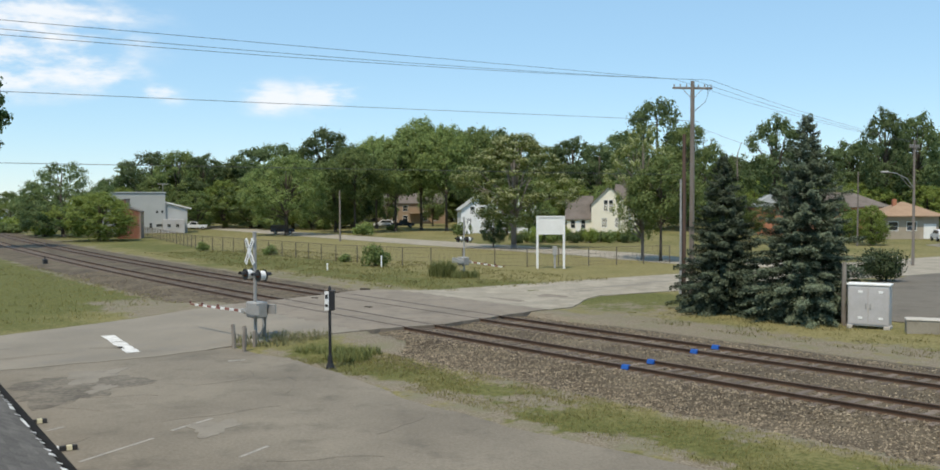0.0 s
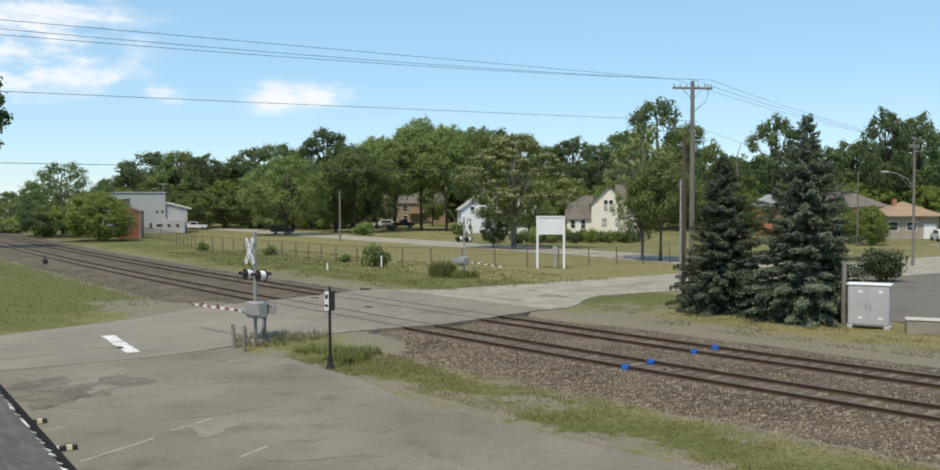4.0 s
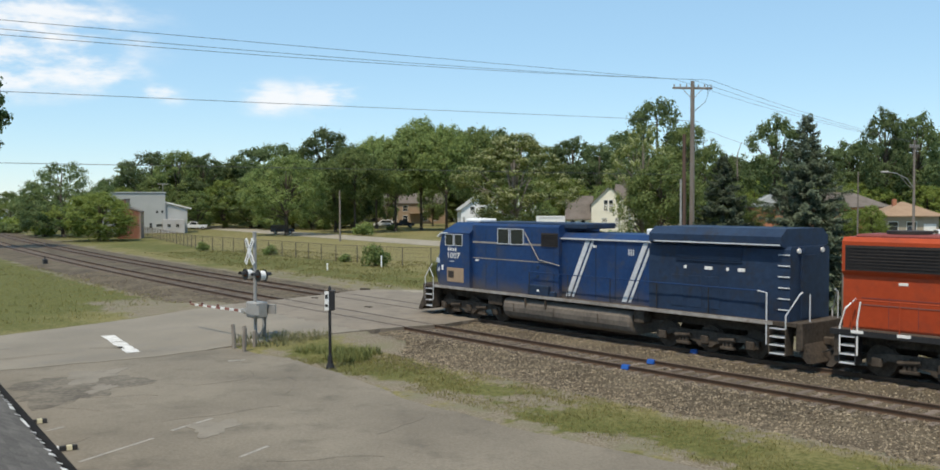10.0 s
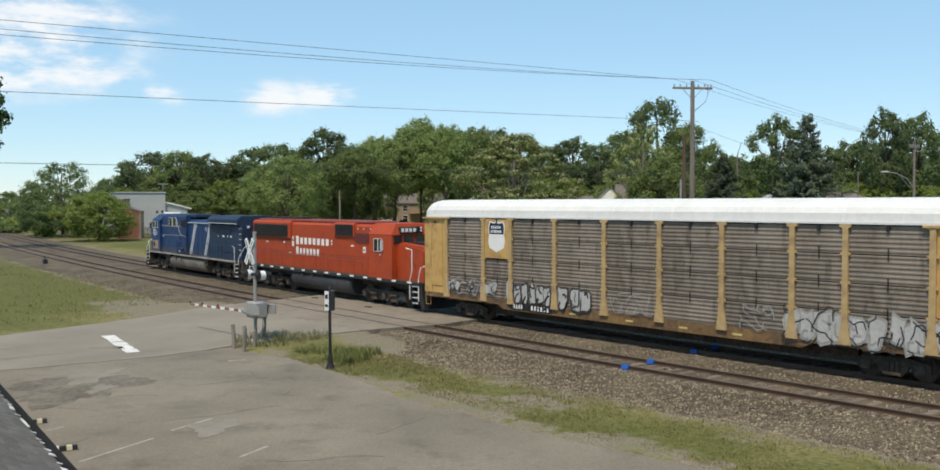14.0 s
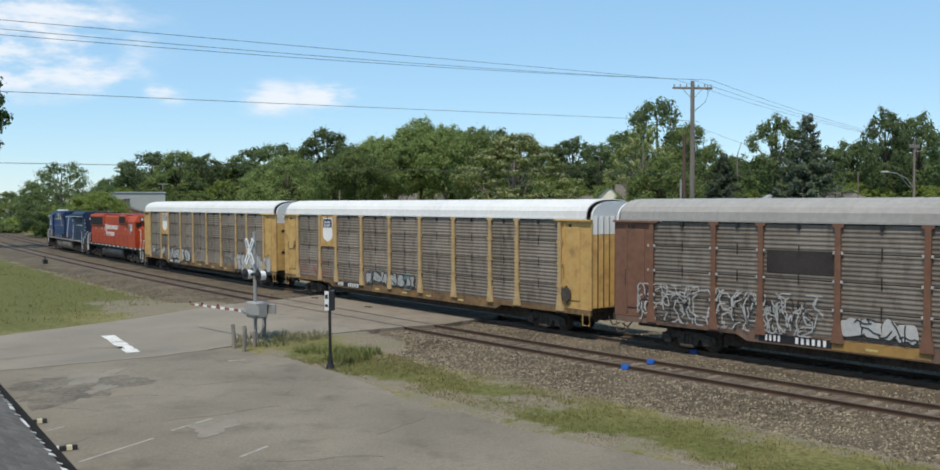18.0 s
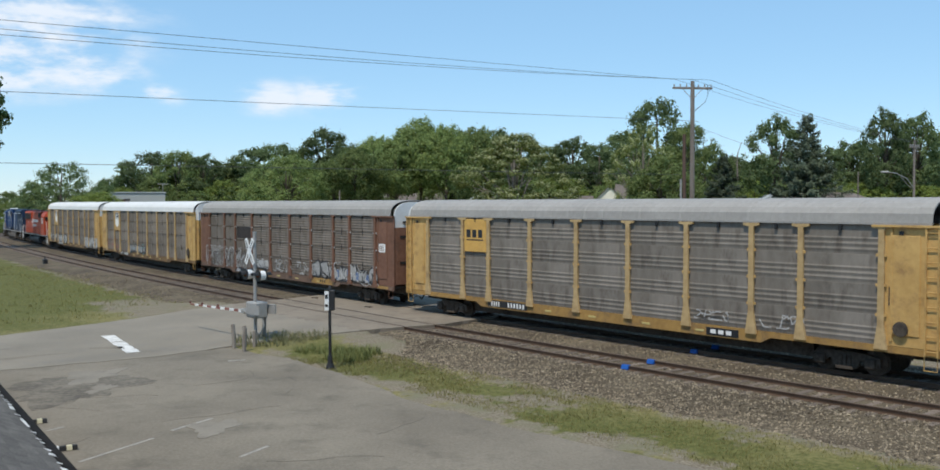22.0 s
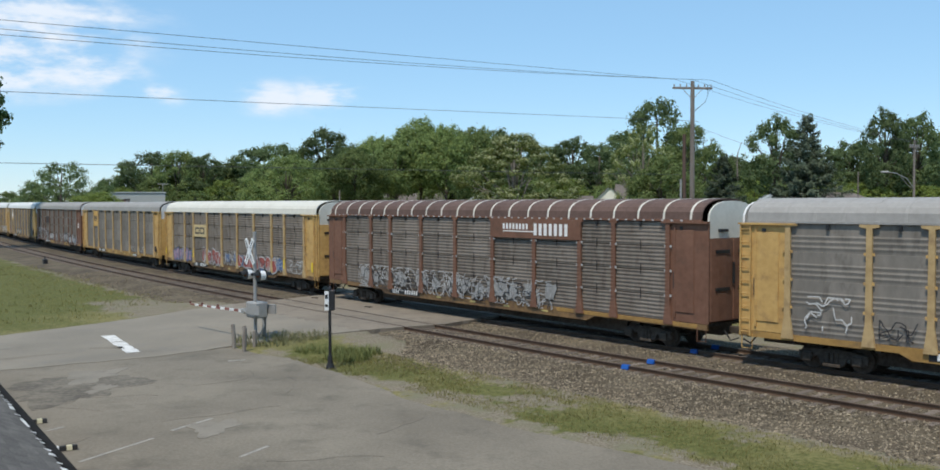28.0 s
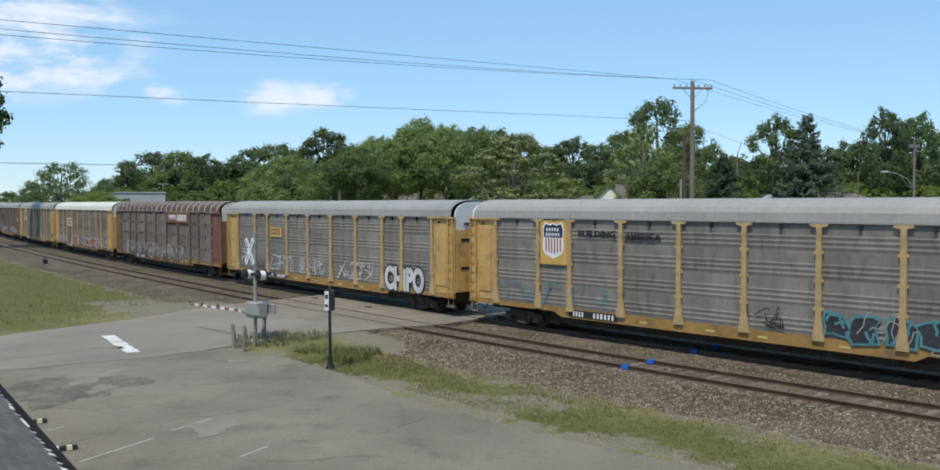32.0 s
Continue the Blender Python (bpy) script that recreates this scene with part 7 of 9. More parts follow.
def side_frame_mesh(wb, axles, r):
    """One cast side frame with its spring nest and axle boxes."""
    def make():
        bm = bmesh.new()
        L = wb * (axles - 1) / 2
        prof = [(-L - 0.32, r - 0.1), (-L - 0.32, r + 0.18), (-L + 0.25, r + 0.30), (L - 0.25, r + 0.30), (L + 0.32, r + 0.18), (L + 0.32, r - 0.1),
                (L + 0.1, r - 0.14), (L - 0.35, r + 0.06), (0.45, r - 0.12), (0.3, r - 0.26), (-0.3, r - 0.26), (-0.45, r - 0.12), (-L + 0.35, r + 0.06), (-L - 0.1, r - 0.14)]
        prism(bm, prof, -1.12, -0.98, "y")
        prism(bm, prof, 0.98, 1.12, "y")
        for k in range(axles):
            x = -L + k * wb
            for y in (-1.16, 1.16):
                box(bm, x - 0.17, x + 0.17, y - 0.07, y + 0.07, r - 0.17, r + 0.16, 0.04)
        for k in range(axles - 1):
            x = -L + (k + 0.5) * wb
            for y in (-1.13, 1.13):
                for dx in (-0.16, 0.0, 0.16):
                    tube(bm, [(x + dx, y, r - 0.16), (x + dx, y, r + 0.2)], 0.07, 8)
                box(bm, x - 0.3, x + 0.3, y - 0.09, y + 0.09, r - 0.27, r - 0.16, 0.02)
                if axles == 3:
                    tube(bm, [(x - 0.35, y * 1.03, r + 0.05), (x + 0.35, y * 1.03, r + 0.12)], 0.09, 8)
        return mesh_of("side_frame", bm, "under")
    return shared(("sf", wb, axles, r), make)


def truck(parent, x, wb, axles, r):
    bm = bmesh.new()
    box(bm, -0.3, 0.3, -1.0, 1.0, r - 0.05, r + 0.35, 0.04)
    tr = part("truck", bm, "under", parent, "grimy cast-steel truck")
    tr.location = (x, 0, 0)
    piece("side_frame", side_frame_mesh(wb, axles, r), tr, Matrix())
    for k in range(axles):
        ws = piece("wheelset", wheelset_mesh(r), tr, pose((k - (axles - 1) / 2) * wb, 0, r))
        WHEELS.append((ws, (k - (axles - 1) / 2) * wb, r))
    return tr


WHEELS = []


def coupler(parent, x, d):
    bm = bmesh.new()
    box(bm, min(x, x + d * 0.55), max(x, x + d * 0.55), -0.11, 0.11, 0.72, 0.98, 0.03)
    box(bm, min(x + d * 0.45, x + d * 0.66), max(x + d * 0.45, x + d * 0.66), -0.2, 0.16, 0.68, 1.02, 0.05)
    part("coupler", bm, "under", parent)
    bm = bmesh.new()
    tube(bm, [(x, -0.4, 0.85), (x + d * 0.3, -0.42, 0.5), (x + d * 0.62, -0.35, 0.62)], 0.03, 6)
    part("air_hose", bm, "rubber", parent)


def blob(bm, cx, cz, w, h, y, rnd, n=9, thick=0.006):
    """A wobbly flat shape standing upright on the side of a car."""
    pts = []
    for k in range(n):
        a = k * math.tau / n + rnd.uniform(-0.2, 0.2)
        f = rnd.uniform(0.62, 1.05)
        c, s_ = math.cos(a), math.sin(a)
        pts.append((cx + w / 2 * f * (abs(c) ** 0.6) * (1 if c > 0 else -1), cz + h / 2 * f * (abs(s_) ** 0.6) * (1 if s_ > 0 else -1)))
    prism(bm, pts, y, y - thick, "y")


def strokes(bm, x0, x1, z0, z1, y, rnd, n, r=0.022):
    """Loose flat scribbles."""
    for _ in range(n):
        x, z = rnd.uniform(x0, x1), rnd.uniform(z0, z1)
        pts = [(x, z)]
        a = rnd.uniform(0, math.tau)
        for _ in range(rnd.randint(3, 6)):
            a += rnd.uniform(-1.3, 1.3)
            d = rnd.uniform(0.1, 0.26)
            x = min(max(x + d * math.cos(a), x0), x1)
            z = min(max(z + d * 1.3 * math.sin(a), z0), z1)
            pts.append((x, z))
        for (ax, az), (bx, bz) in zip(pts, pts[1:]):
            L = math.hypot(bx - ax, bz - az)
            if L < 0.02:
                continue
            nx, nz = -(bz - az) / L * r, (bx - ax) / L * r
            quad(bm, (ax + nx, y, az + nz), (bx + nx, y, bz + nz), (bx - nx, y, bz - nz), (ax - nx, y, az - nz))


def graffiti(parent, x0, x1, z0, z1, fill, edge, seed, letters, line="tag_white", haze=None, density=3):
    """Spray-painted shapes side by side, each with an outline and a fill, a haze behind and line work on top."""
    rnd = random.Random(seed)
    y = -1.533
    letters = int(letters * 1.5)
    density = density * 0.9
    w = (x1 - x0) / letters
    first = None
    if haze:
        for k in range(letters):
            bm = bmesh.new()
            blob(bm, rnd.uniform(x0, x1), (z0 + z1) / 2 + rnd.uniform(-0.12, 0.15) * (z1 - z0), w * 1.15, (z1 - z0) * rnd.uniform(0.5, 0.75), y + 0.006 - 0.0006 * k, rnd, 10, 0.004)
            first = part("graffiti_haze", bm, haze, parent)
    for k in range(letters):
        cx, cz = x0 + (k + 0.5) * w + rnd.uniform(-0.1, 0.1) * w, (z0 + z1) / 2 + rnd.uniform(-0.06, 0.06) * (z1 - z0)
        ww, hh = w * rnd.uniform(0.95, 1.2), (z1 - z0) * rnd.uniform(0.8, 1.05)
        root = parent
        if edge:
            bm = bmesh.new()
            blob(bm, cx, cz, ww * 1.12, hh * 1.1, y - 0.008 - 0.0005 * k, random.Random(seed * 31 + k), 11)
            first = root = part("graffiti_letter", bm, edge, parent)
        if fill:
            bm = bmesh.new()
            blob(bm, cx, cz, ww * 0.92, hh * 0.9, y - 0.018 - 0.0005 * k, random.Random(seed * 31 + k), 11)
            part("graffiti_fill", bm, fill, root)
            bm = bmesh.new()
            strokes(bm, cx - ww * 0.3, cx + ww * 0.3, cz - hh * 0.33, cz + hh * 0.33, y - 0.028, rnd, 2, 0.045)
            part("graffiti_shadow", bm, edge or "tag_black", root)["kind"] = "stuff"
    bm = bmesh.new()
    strokes(bm, x0, x1, z0, z1, y - 0.031, rnd, int(letters * density), 0.022)
    ob = part("graffiti_line", bm, line, parent, "spray-painted scrawl")
    ob["kind"] = "stuff"


def plate(parent, name, x0, x1, z0, z1, mat, y=-1.56, label="", thick=0.06):
    bm = bmesh.new()
    box(bm, x0, x1, y, y + thick, z0, z1, 0.01)
    return part(name, bm, mat, parent, label)


def bars(parent, name, x0, x1, z0, z1, n, mat, y, label="", seed=1, gap=0.46):
    """A row of plain upright blocks the size of unreadable or brand lettering."""
    w = (x1 - x0) / n
    bm = bmesh.new()
    box(bm, 0, w * (1 - gap), y - 0.004, y, z0, z1, 0.002)
    me = mesh_of(name, bm, mat)
    for k in range(n):
        ob = piece(name, me, parent, pose(x0 + k * w, 0, 0))
        if label:
            ob["label"] = label
    return ob


def words(parent, name, text, size, x, z, y, mat, label="", shear=0.0, width=None, bold=0.0):
    cu = bpy.data.curves.new(name, "FONT")
    cu.body, cu.size, cu.extrude, cu.shear, cu.offset = text, size, 0.003, shear, bold
    tmp = new(name, cu)
    bpy.context.view_layer.update()
    me = bpy.data.meshes.new_from_object(tmp.evaluated_get(bpy.context.evaluated_depsgraph_get()))
    bpy.data.objects.remove(tmp)
    me.materials.clear()
    me.materials.append(M[mat])
    ob = new(name, me)
    ob.parent = parent
    k = 1.0
    if width:
        span = max(v.co.x for v in me.vertices) - min(v.co.x for v in me.vertices)
        k = width / span
    ob.matrix_basis = pose(x, y, z, 90, 0, 0) @ Matrix.Diagonal((k, 1, 1, 1))
    if label:
        ob["label"] = label
    return ob


def fat_letters(parent, text, x, z, width, height, fill, edge, tilt=0.0):
    """Painted letters with a broad dark outline."""
    for swell, y, mat, name in ((0.105, -1.537, edge, "letter_outline"), (0.05, -1.549, fill, "letter_fill")):
        cu = bpy.data.curves.new(name, "FONT")
        cu.body, cu.size, cu.extrude, cu.offset, cu.space_character = text, 1.0, 0.004, swell, 1.0
        tmp = new(name, cu)
        bpy.context.view_layer.update()
        me = bpy.data.meshes.new_from_object(tmp.evaluated_get(bpy.context.evaluated_depsgraph_get()))
        bpy.data.objects.remove(tmp)
        me.materials.clear()
        me.materials.append(M[mat])
        if mat == edge:
            lo, hi = min(v.co.x for v in me.vertices), max(v.co.x for v in me.vertices)
            low, top = min(v.co.y for v in me.vertices), max(v.co.y for v in me.vertices)
        ob = new(name, me)
        ob.parent = parent
        ob.matrix_basis = pose(x, y, z, 90, 0, 0) @ Matrix.Rotation(radians(tilt), 4, "Z") @ Matrix.Diagonal((width / (hi - lo), height / (top - low), 1, 1)) @ Matrix.Translation((-lo, -low, 0))


def shield(parent, x, z, w, h, y, colours):
    """A heraldic plate in plain colours."""
    def outline(k):
        return [(x + px * w / 2 * k, z + pz * h / 2 * k) for px, pz in ((-0.8, 1.0), (-0.35, 0.9), (0, 1.0), (0.35, 0.9), (0.8, 1.0), (1.0, 0.62), (0.92, 0.1), (1.0, -0.4), (0.85, -0.75), (0.4, -0.92),
                                                                        (0, -1.05), (-0.4, -0.92), (-0.85, -0.75), (-1.0, -0.4), (-0.92, 0.1), (-1.0, 0.62))]
    bm = bmesh.new()
    prism(bm, outline(1.08), y - 0.006, y, "y")
    root = part("emblem", bm, "letter_white", parent, "shield-shaped emblem")
    bm = bmesh.new()
    top = [(px, max(pz, z + 0.08 * h)) for px, pz in outline(0.98)]
    seen = []
    for p in top:
        if p not in seen:
            seen.append(p)
    prism(bm, [p for p in seen if p[1] > z + 0.081 * h or abs(p[0] - x) > w * 0.42], y - 0.012, y - 0.006, "y")
    field = part("emblem_field", bm, "loco_navy", root, "dark blue upper field")
    bars(field, "emblem_bar", x - w * 0.33, x + w * 0.33, z + h * 0.27, z + h * 0.37, 5, "letter_white", y - 0.013, seed=3)
    bars(field, "emblem_bar", x - w * 0.36, x + w * 0.36, z + h * 0.12, z + h * 0.22, 7, "letter_white", y - 0.013, seed=4)
    if colours == "striped":
        for k in range(6):
            cx = x - w * 0.36 + k * w * 0.144
            bm = bmesh.new()
            box(bm, cx - w * 0.033, cx + w * 0.033, y - 0.012, y - 0.006, z - h * 0.42 + abs(k - 2.5) * 0.03 * h, z + h * 0.06)
            part("emblem_stripe", bm, "tag_red" if colours == "striped" else "letter_white", root)


def end_face(car, x, d, mat, top_mat, folded=False):
    """The end of a rack car: two door leaves with hand slots, or folded ribs, and the pale top under the roof."""
    sec = [(a, b) for a, b in roof_section(1.42, 4.9, 5.70)]
    bm = bmesh.new()
    prism(bm, [(-1.42, 1.2), (-1.42, 4.3)] + [(1.42, 4.3), (1.42, 1.2)], x - d * 0.12, x - d * 0.04, "x")
    part("end_wall", bm, mat, car)
    bm = bmesh.new()
    prism(bm, [(-1.42, 4.31)] + sec + [(1.42, 4.31)], x - d * 0.12, x - d * 0.04, "x")
    hood = part("end_hood", bm, top_mat, car, "pale upper end of the roof")
    if folded:
        for k in range(8):
            yy = -1.2 + k * 0.343
            for z0, z1, m_, par in ((1.25, 4.29, mat, car), (4.31, 5.05, top_mat, hood)):
                bm = bmesh.new()
                prism(bm, [(x - d * 0.04, yy - 0.16), (x + d * 0.05, yy), (x - d * 0.04, yy + 0.16)], z0, z1, "z")
                part("end_rib", bm, m_, par)
        return
    for yy in (-0.69, 0.69):
        bm = bmesh.new()
        prism(bm, [(x - d * 0.04, yy - 0.67), (x - d * 0.01, yy - 0.64), (x + d * 0.03, yy - 0.2), (x + d * 0.03, yy + 0.2), (x - d * 0.01, yy + 0.64), (x - d * 0.04, yy + 0.67)], 1.25, 4.28, "z")
        door = part("end_door", bm, mat, car)
        for zz in (2.35, 3.75):
            bm = bmesh.new()
            box(bm, min(x + d * 0.02, x + d * 0.05), max(x + d * 0.02, x + d * 0.05), yy - 0.42, yy + 0.42, zz, zz + 0.13)
            part("hand_slot", bm, "black", door)
    bm = bmesh.new()
    box(bm, min(x - d * 0.02, x + d * 0.05), max(x - d * 0.02, x + d * 0.05), -0.04, 0.04, 2.6, 3.4)
    box(bm, min(x - d * 0.02, x + d * 0.03), max(x - d * 0.02, x + d * 0.03), -0.9, -0.35, 4.55, 4.65)
    part("lock_bar", bm, "black", car)


def ladder(car, x, mat):
    bm = bmesh.new()
    for dx in (-0.19, 0.19):
        box(bm, x + dx - 0.025, x + dx + 0.025, -1.60, -1.545, 0.95, 4.9)
    lad = part("ladder", bm, mat, car)
    rm = shared(("rung", mat), lambda: mesh_of("rung", _rung(), mat))
    for k in range(9):
        piece("rung", rm, lad, pose(x, -1.575, 1.1 + k * 0.45))


def _rung():
    bm = bmesh.new()
    tube(bm, [(-0.18, 0, 0), (0.18, 0, 0)], 0.018, 6)
    return bm


def rack_car(label, steel, panel, roof, end_top, group="rack cars of the train", ribs=False, sill="sill_dirty", seed=1,
             clustered=False, folded=False, ladders=True):
    """An enclosed car-carrying wagon; x runs from its leading end to its rear."""
    rnd = random.Random(seed)
    car = thing("autorack_wagon", Matrix(), label, "railway wagon", group)
    # floor and underframe; deep middle boxes are added to keep the gap below dark
    bm = bmesh.new()
    box(bm, 0.15, RACK - 0.15, -1.44, 1.44, 1.02, 1.14)
    box(bm, 0.3, RACK - 0.3, -0.35, 0.35, 0.62, 1.02)
    # added depth, stands in for under-car shade by hiding sunlit ground beyond
    box(bm, 4.6, RACK - 4.6, -0.75, 0.75, 0.34, 1.02)
    box(bm, 3.6, 4.6, -0.4, 0.4, 0.5, 1.02)
    box(bm, RACK - 4.6, RACK - 3.6, -0.4, 0.4, 0.5, 1.02)
    for k in range(9):
        x = 2.0 + k * 2.9
        box(bm, x - 0.08, x + 0.08, -1.4, 1.4, 0.82, 1.02)
    part("underframe", bm, "under", car)
    for side in (-1, 1):
        bm = bmesh.new()
        y0, y1 = sorted((side * 1.5, side * 1.40))
        # the sill drops between the trucks
        prof = [(0.05, 0.92), (5.6, 0.92), (6.0, 0.72), (21.2, 0.72), (21.6, 0.92), (RACK - 0.05, 0.92), (RACK - 0.05, 1.13), (0.05, 1.13)]
        prism(bm, prof, y0, y1, "y")
        part("side_sill", bm, sill, car, "grimy dented side sill")
    # roof
    bm = bmesh.new()
    sec = roof_section()
    inner = [(a * 0.98, b - 0.04) for a, b in sec][::-1]
    prism(bm, sec + inner, 0.3, RACK - 0.3, "x")
    part("roof", bm, roof, car, "curved sheet-metal roof", smooth=False)
    bm = bmesh.new()
    for side in (-1, 1):
        y0, y1 = sorted((side * 1.56, side * 1.46))
        box(bm, 0.3, RACK - 0.3, y0, y1, 4.93, 5.0)
    part("eave_rail", bm, steel if ribs else roof, car)
    rib = shared(("rib", "roof_cream" if ribs else roof), lambda: mesh_of("roof_rib", _rib(not ribs), "roof_cream" if ribs else roof))
    n = 21 if ribs else 27
    for k in range(n):
        piece("roof_rib", rib, car, pose(0.8 + k * (RACK - 1.6) / (n - 1), 0, 0))
    # ends
    end_face(car, 0.0, -1, steel, end_top)
    end_face(car, RACK, 1, steel, end_top, folded)
    for x0, x1 in ((0.0, CORNER), (RACK - CORNER, RACK)):
        for side in (-1, 1):
            bm = bmesh.new()
            y0, y1 = sorted((side * 1.5, side * 1.42))
            box(bm, x0, x1, y0, y1, 1.14, 4.93, 0.01)
            ep = part("corner_panel", bm, steel, car)
            if side < 0:
                inner0, inner1 = (0.62, 1.5) if x0 < 1 else (25.85, 26.75)
                bm = bmesh.new()
                box(bm, inner0, inner1, -1.535, -1.5, 1.5, 4.6, 0.012)
                box(bm, inner0 - 0.02, inner0 + 0.05, -1.55, -1.5, 1.3, 4.8)
                part("corner_door", bm, steel, ep)
                bm = bmesh.new()
                box(bm, inner0 + 0.25, inner0 + 0.4, -1.545, -1.536, 4.62, 4.74)
                box(bm, inner0 - 0.06, inner0 - 0.02, -1.545, -1.536, 2.4, 3.0)
                part("slot", bm, "black", ep)
                bm = bmesh.new()
                box(bm, x0 - (0.02 if x0 < 1 else 0.3), x1 + 0.3 if x0 < 1 else x1 + 0.02, -1.62, -1.45, 4.86, 4.93)
                part("cap_rail", bm, steel, ep)
    if ladders:
        ladder(car, 0.26, steel)
        ladder(car, RACK - 0.26, steel)
    # ribbed panels, four high in each bay; one tall panel a bay on the side away from the car park
    h = (4.92 - 1.14) / 4
    for a, b in BAYS:
        for row in range(4):
            piece("panel", panel_mesh(b - a - 0.06, h - (0.002 if clustered else 0.03), panel, 6, clustered), car, pose(a + 0.03, -1.47, 1.14 + row * h))
        piece("panel", panel_mesh(b - a - 0.06, 4 * h, panel, 20), car, pose(b - 0.03, 1.47, 1.14, 0, 0, 180))
    pm = post_mesh("rack_post" if steel == "rack_yellow" else steel, 0.32 if clustered else 0.2)
    for x in POSTS + (CORNER, RACK - CORNER):
        po = piece("post", pm, car, pose(x, 0, 1.0))
        for row in range(1, 4):
            for dx in (-0.14, 0.14):
                piece("post_clip", clip_mesh("tag_white" if steel in ("rack_brown", "rack_dull") else steel), po, pose(dx, 0, 0.14 + row * h))
        piece("post", pm, car, pose(x, 0, 1.0, 0, 0, 180))
    # dark straps over the joints of the older panels
    if not clustered:
        sm = shared("strap", strap_mesh)
        for a, b in BAYS:
            for row in range(1, 4):
                piece("joint_strap", sm, car, pose((a + b) / 2, -1.495, 1.14 + row * h))
    # small fittings under the eave, in the middle of the bays
    fm = shared(("hook", panel), lambda: mesh_of("hanger", _hook(), "black"))
    for a, b in BAYS:
        piece("hanger", fm, car, pose((a + b) / 2, -1.50, 4.8))
    truck(car, 3.25, 1.73, 2, 0.42)
    truck(car, RACK - 3.25, 1.73, 2, 0.42)
    coupler(car, 0.1, -1)
    coupler(car, RACK - 0.1, 1)
    # brake gear under the floor, lettering plates on the sill
    bm = bmesh.new()
    tube(bm, [(11.0, -0.7, 0.85), (12.2, -0.7, 0.85)], 0.22, 10)
    tube(bm, [(6.2, -1.0, 0.8), (21.0, -1.0, 0.8)], 0.03, 6)
    part("brake_reservoir", bm, "under", car)
    p = plate(car, "number_board", 6.5, 9.2, 0.78, 1.08, "black", -1.515, "black board with plain white blocks", 0.02)
    bars(p, "number_block", 6.75, 7.4, 0.82, 1.03, 4, "letter_white", -1.516, seed=seed)
    bars(p, "number_block", 7.9, 9.1, 0.82, 1.03, 6, "letter_white", -1.516, seed=seed + 1)
    for k in range(4):
        x = 10.5 + k * 2.7 + rnd.uniform(-0.3, 0.3)
        plate(car, "reflector", x, x + 0.4, 0.85, 0.93, "yellow_paint", -1.515, "", 0.015)
    # stirrup steps at the corners
    for x in (0.3, RACK - 0.3):
        bm = bmesh.new()
        tube(bm, [(x - 0.2, -1.5, 1.0), (x - 0.2, -1.5, 0.5), (x + 0.2, -1.5, 0.5), (x + 0.2, -1.5, 1.0)], 0.02, 6)
        part("stirrup", bm, steel, car)
    return car


def _rib(flat):
    bm = bmesh.new()
    sec = roof_section(1.524, 4.98, 5.796) if flat else roof_section(1.545, 4.98, 5.815)
    inner = [(a * 0.98, b - 0.03) for a, b in sec][::-1]
    prism(bm, sec + inner, -0.05, 0.05, "x")
    return bm


def strap_mesh():
    bm = bmesh.new()
    box(bm, -0.025, 0.025, -0.012, 0.0, -0.2, 0.2)
    return mesh_of("joint_strap", bm, "grille")


def _hook():
    bm = bmesh.new()
    box(bm, -0.05, 0.05, -0.06, 0.0, -0.08, 0.1)
    return bm


def steps_unit(parent, x0, x1, side, mat="under"):
    """A boarding step well at a corner of a locomotive."""
    y0, y1 = sorted((side * 1.52, side * 1.05))
    bm = bmesh.new()
    for x in (x0, x1):
        box(bm, x - 0.02, x + 0.02, y0, y1, 0.38, 1.5)
    st = part("step_well", bm, mat, parent)
    for k in range(4):
        bm = bmesh.new()
        box(bm, x0, x1, y0, y1, 0.4 + k * 0.29, 0.44 + k * 0.29)
        part("step", bm, "silver" if side < 0 else mat, st)


def rail_tube(parent, pts, mat, name="handrail", r=0.022, label=""):
    bm = bmesh.new()
    tube(bm, pts, r, 6)
    return part(name, bm, mat, parent, label)


def handrail_run(parent, x0, x1, z, y, mat, post_mat, step=1.5):
    rail = rail_tube(parent, [(x0, y, z), (x1, y, z)], mat)
    me = shared(("stan", post_mat, round(z, 2)), lambda: mesh_of("stanchion", _stanchion(z), post_mat))
    n = int((x1 - x0) / step)
    for k in range(n + 1):
        piece("stanchion", me, rail, pose(x0 + k * (x1 - x0) / n, y, 0))


def _stanchion(z):
    bm = bmesh.new()
    tube(bm, [(0, 0, 1.5), (0, 0, z)], 0.02, 6)
    return bm


def window_unit(parent, x0, x1, z0, z1, y, frame_mat="silver"):
    bm = bmesh.new()
    box(bm, x0 - 0.03, x1 + 0.03, y - 0.03, y + 0.02, z0 - 0.03, z0)
    box(bm, x0 - 0.03, x1 + 0.03, y - 0.03, y + 0.02, z1, z1 + 0.03)
    box(bm, x0 - 0.03, x0, y - 0.03, y + 0.02, z0, z1)
    box(bm, x1, x1 + 0.03, y - 0.03, y + 0.02, z0, z1)
    fr = part("window", bm, frame_mat, parent)
    bm = bmesh.new()
    box(bm, x0, x1, y - 0.015, y + 0.01, z0, z1)
    part("pane", bm, "window", fr)
    return fr


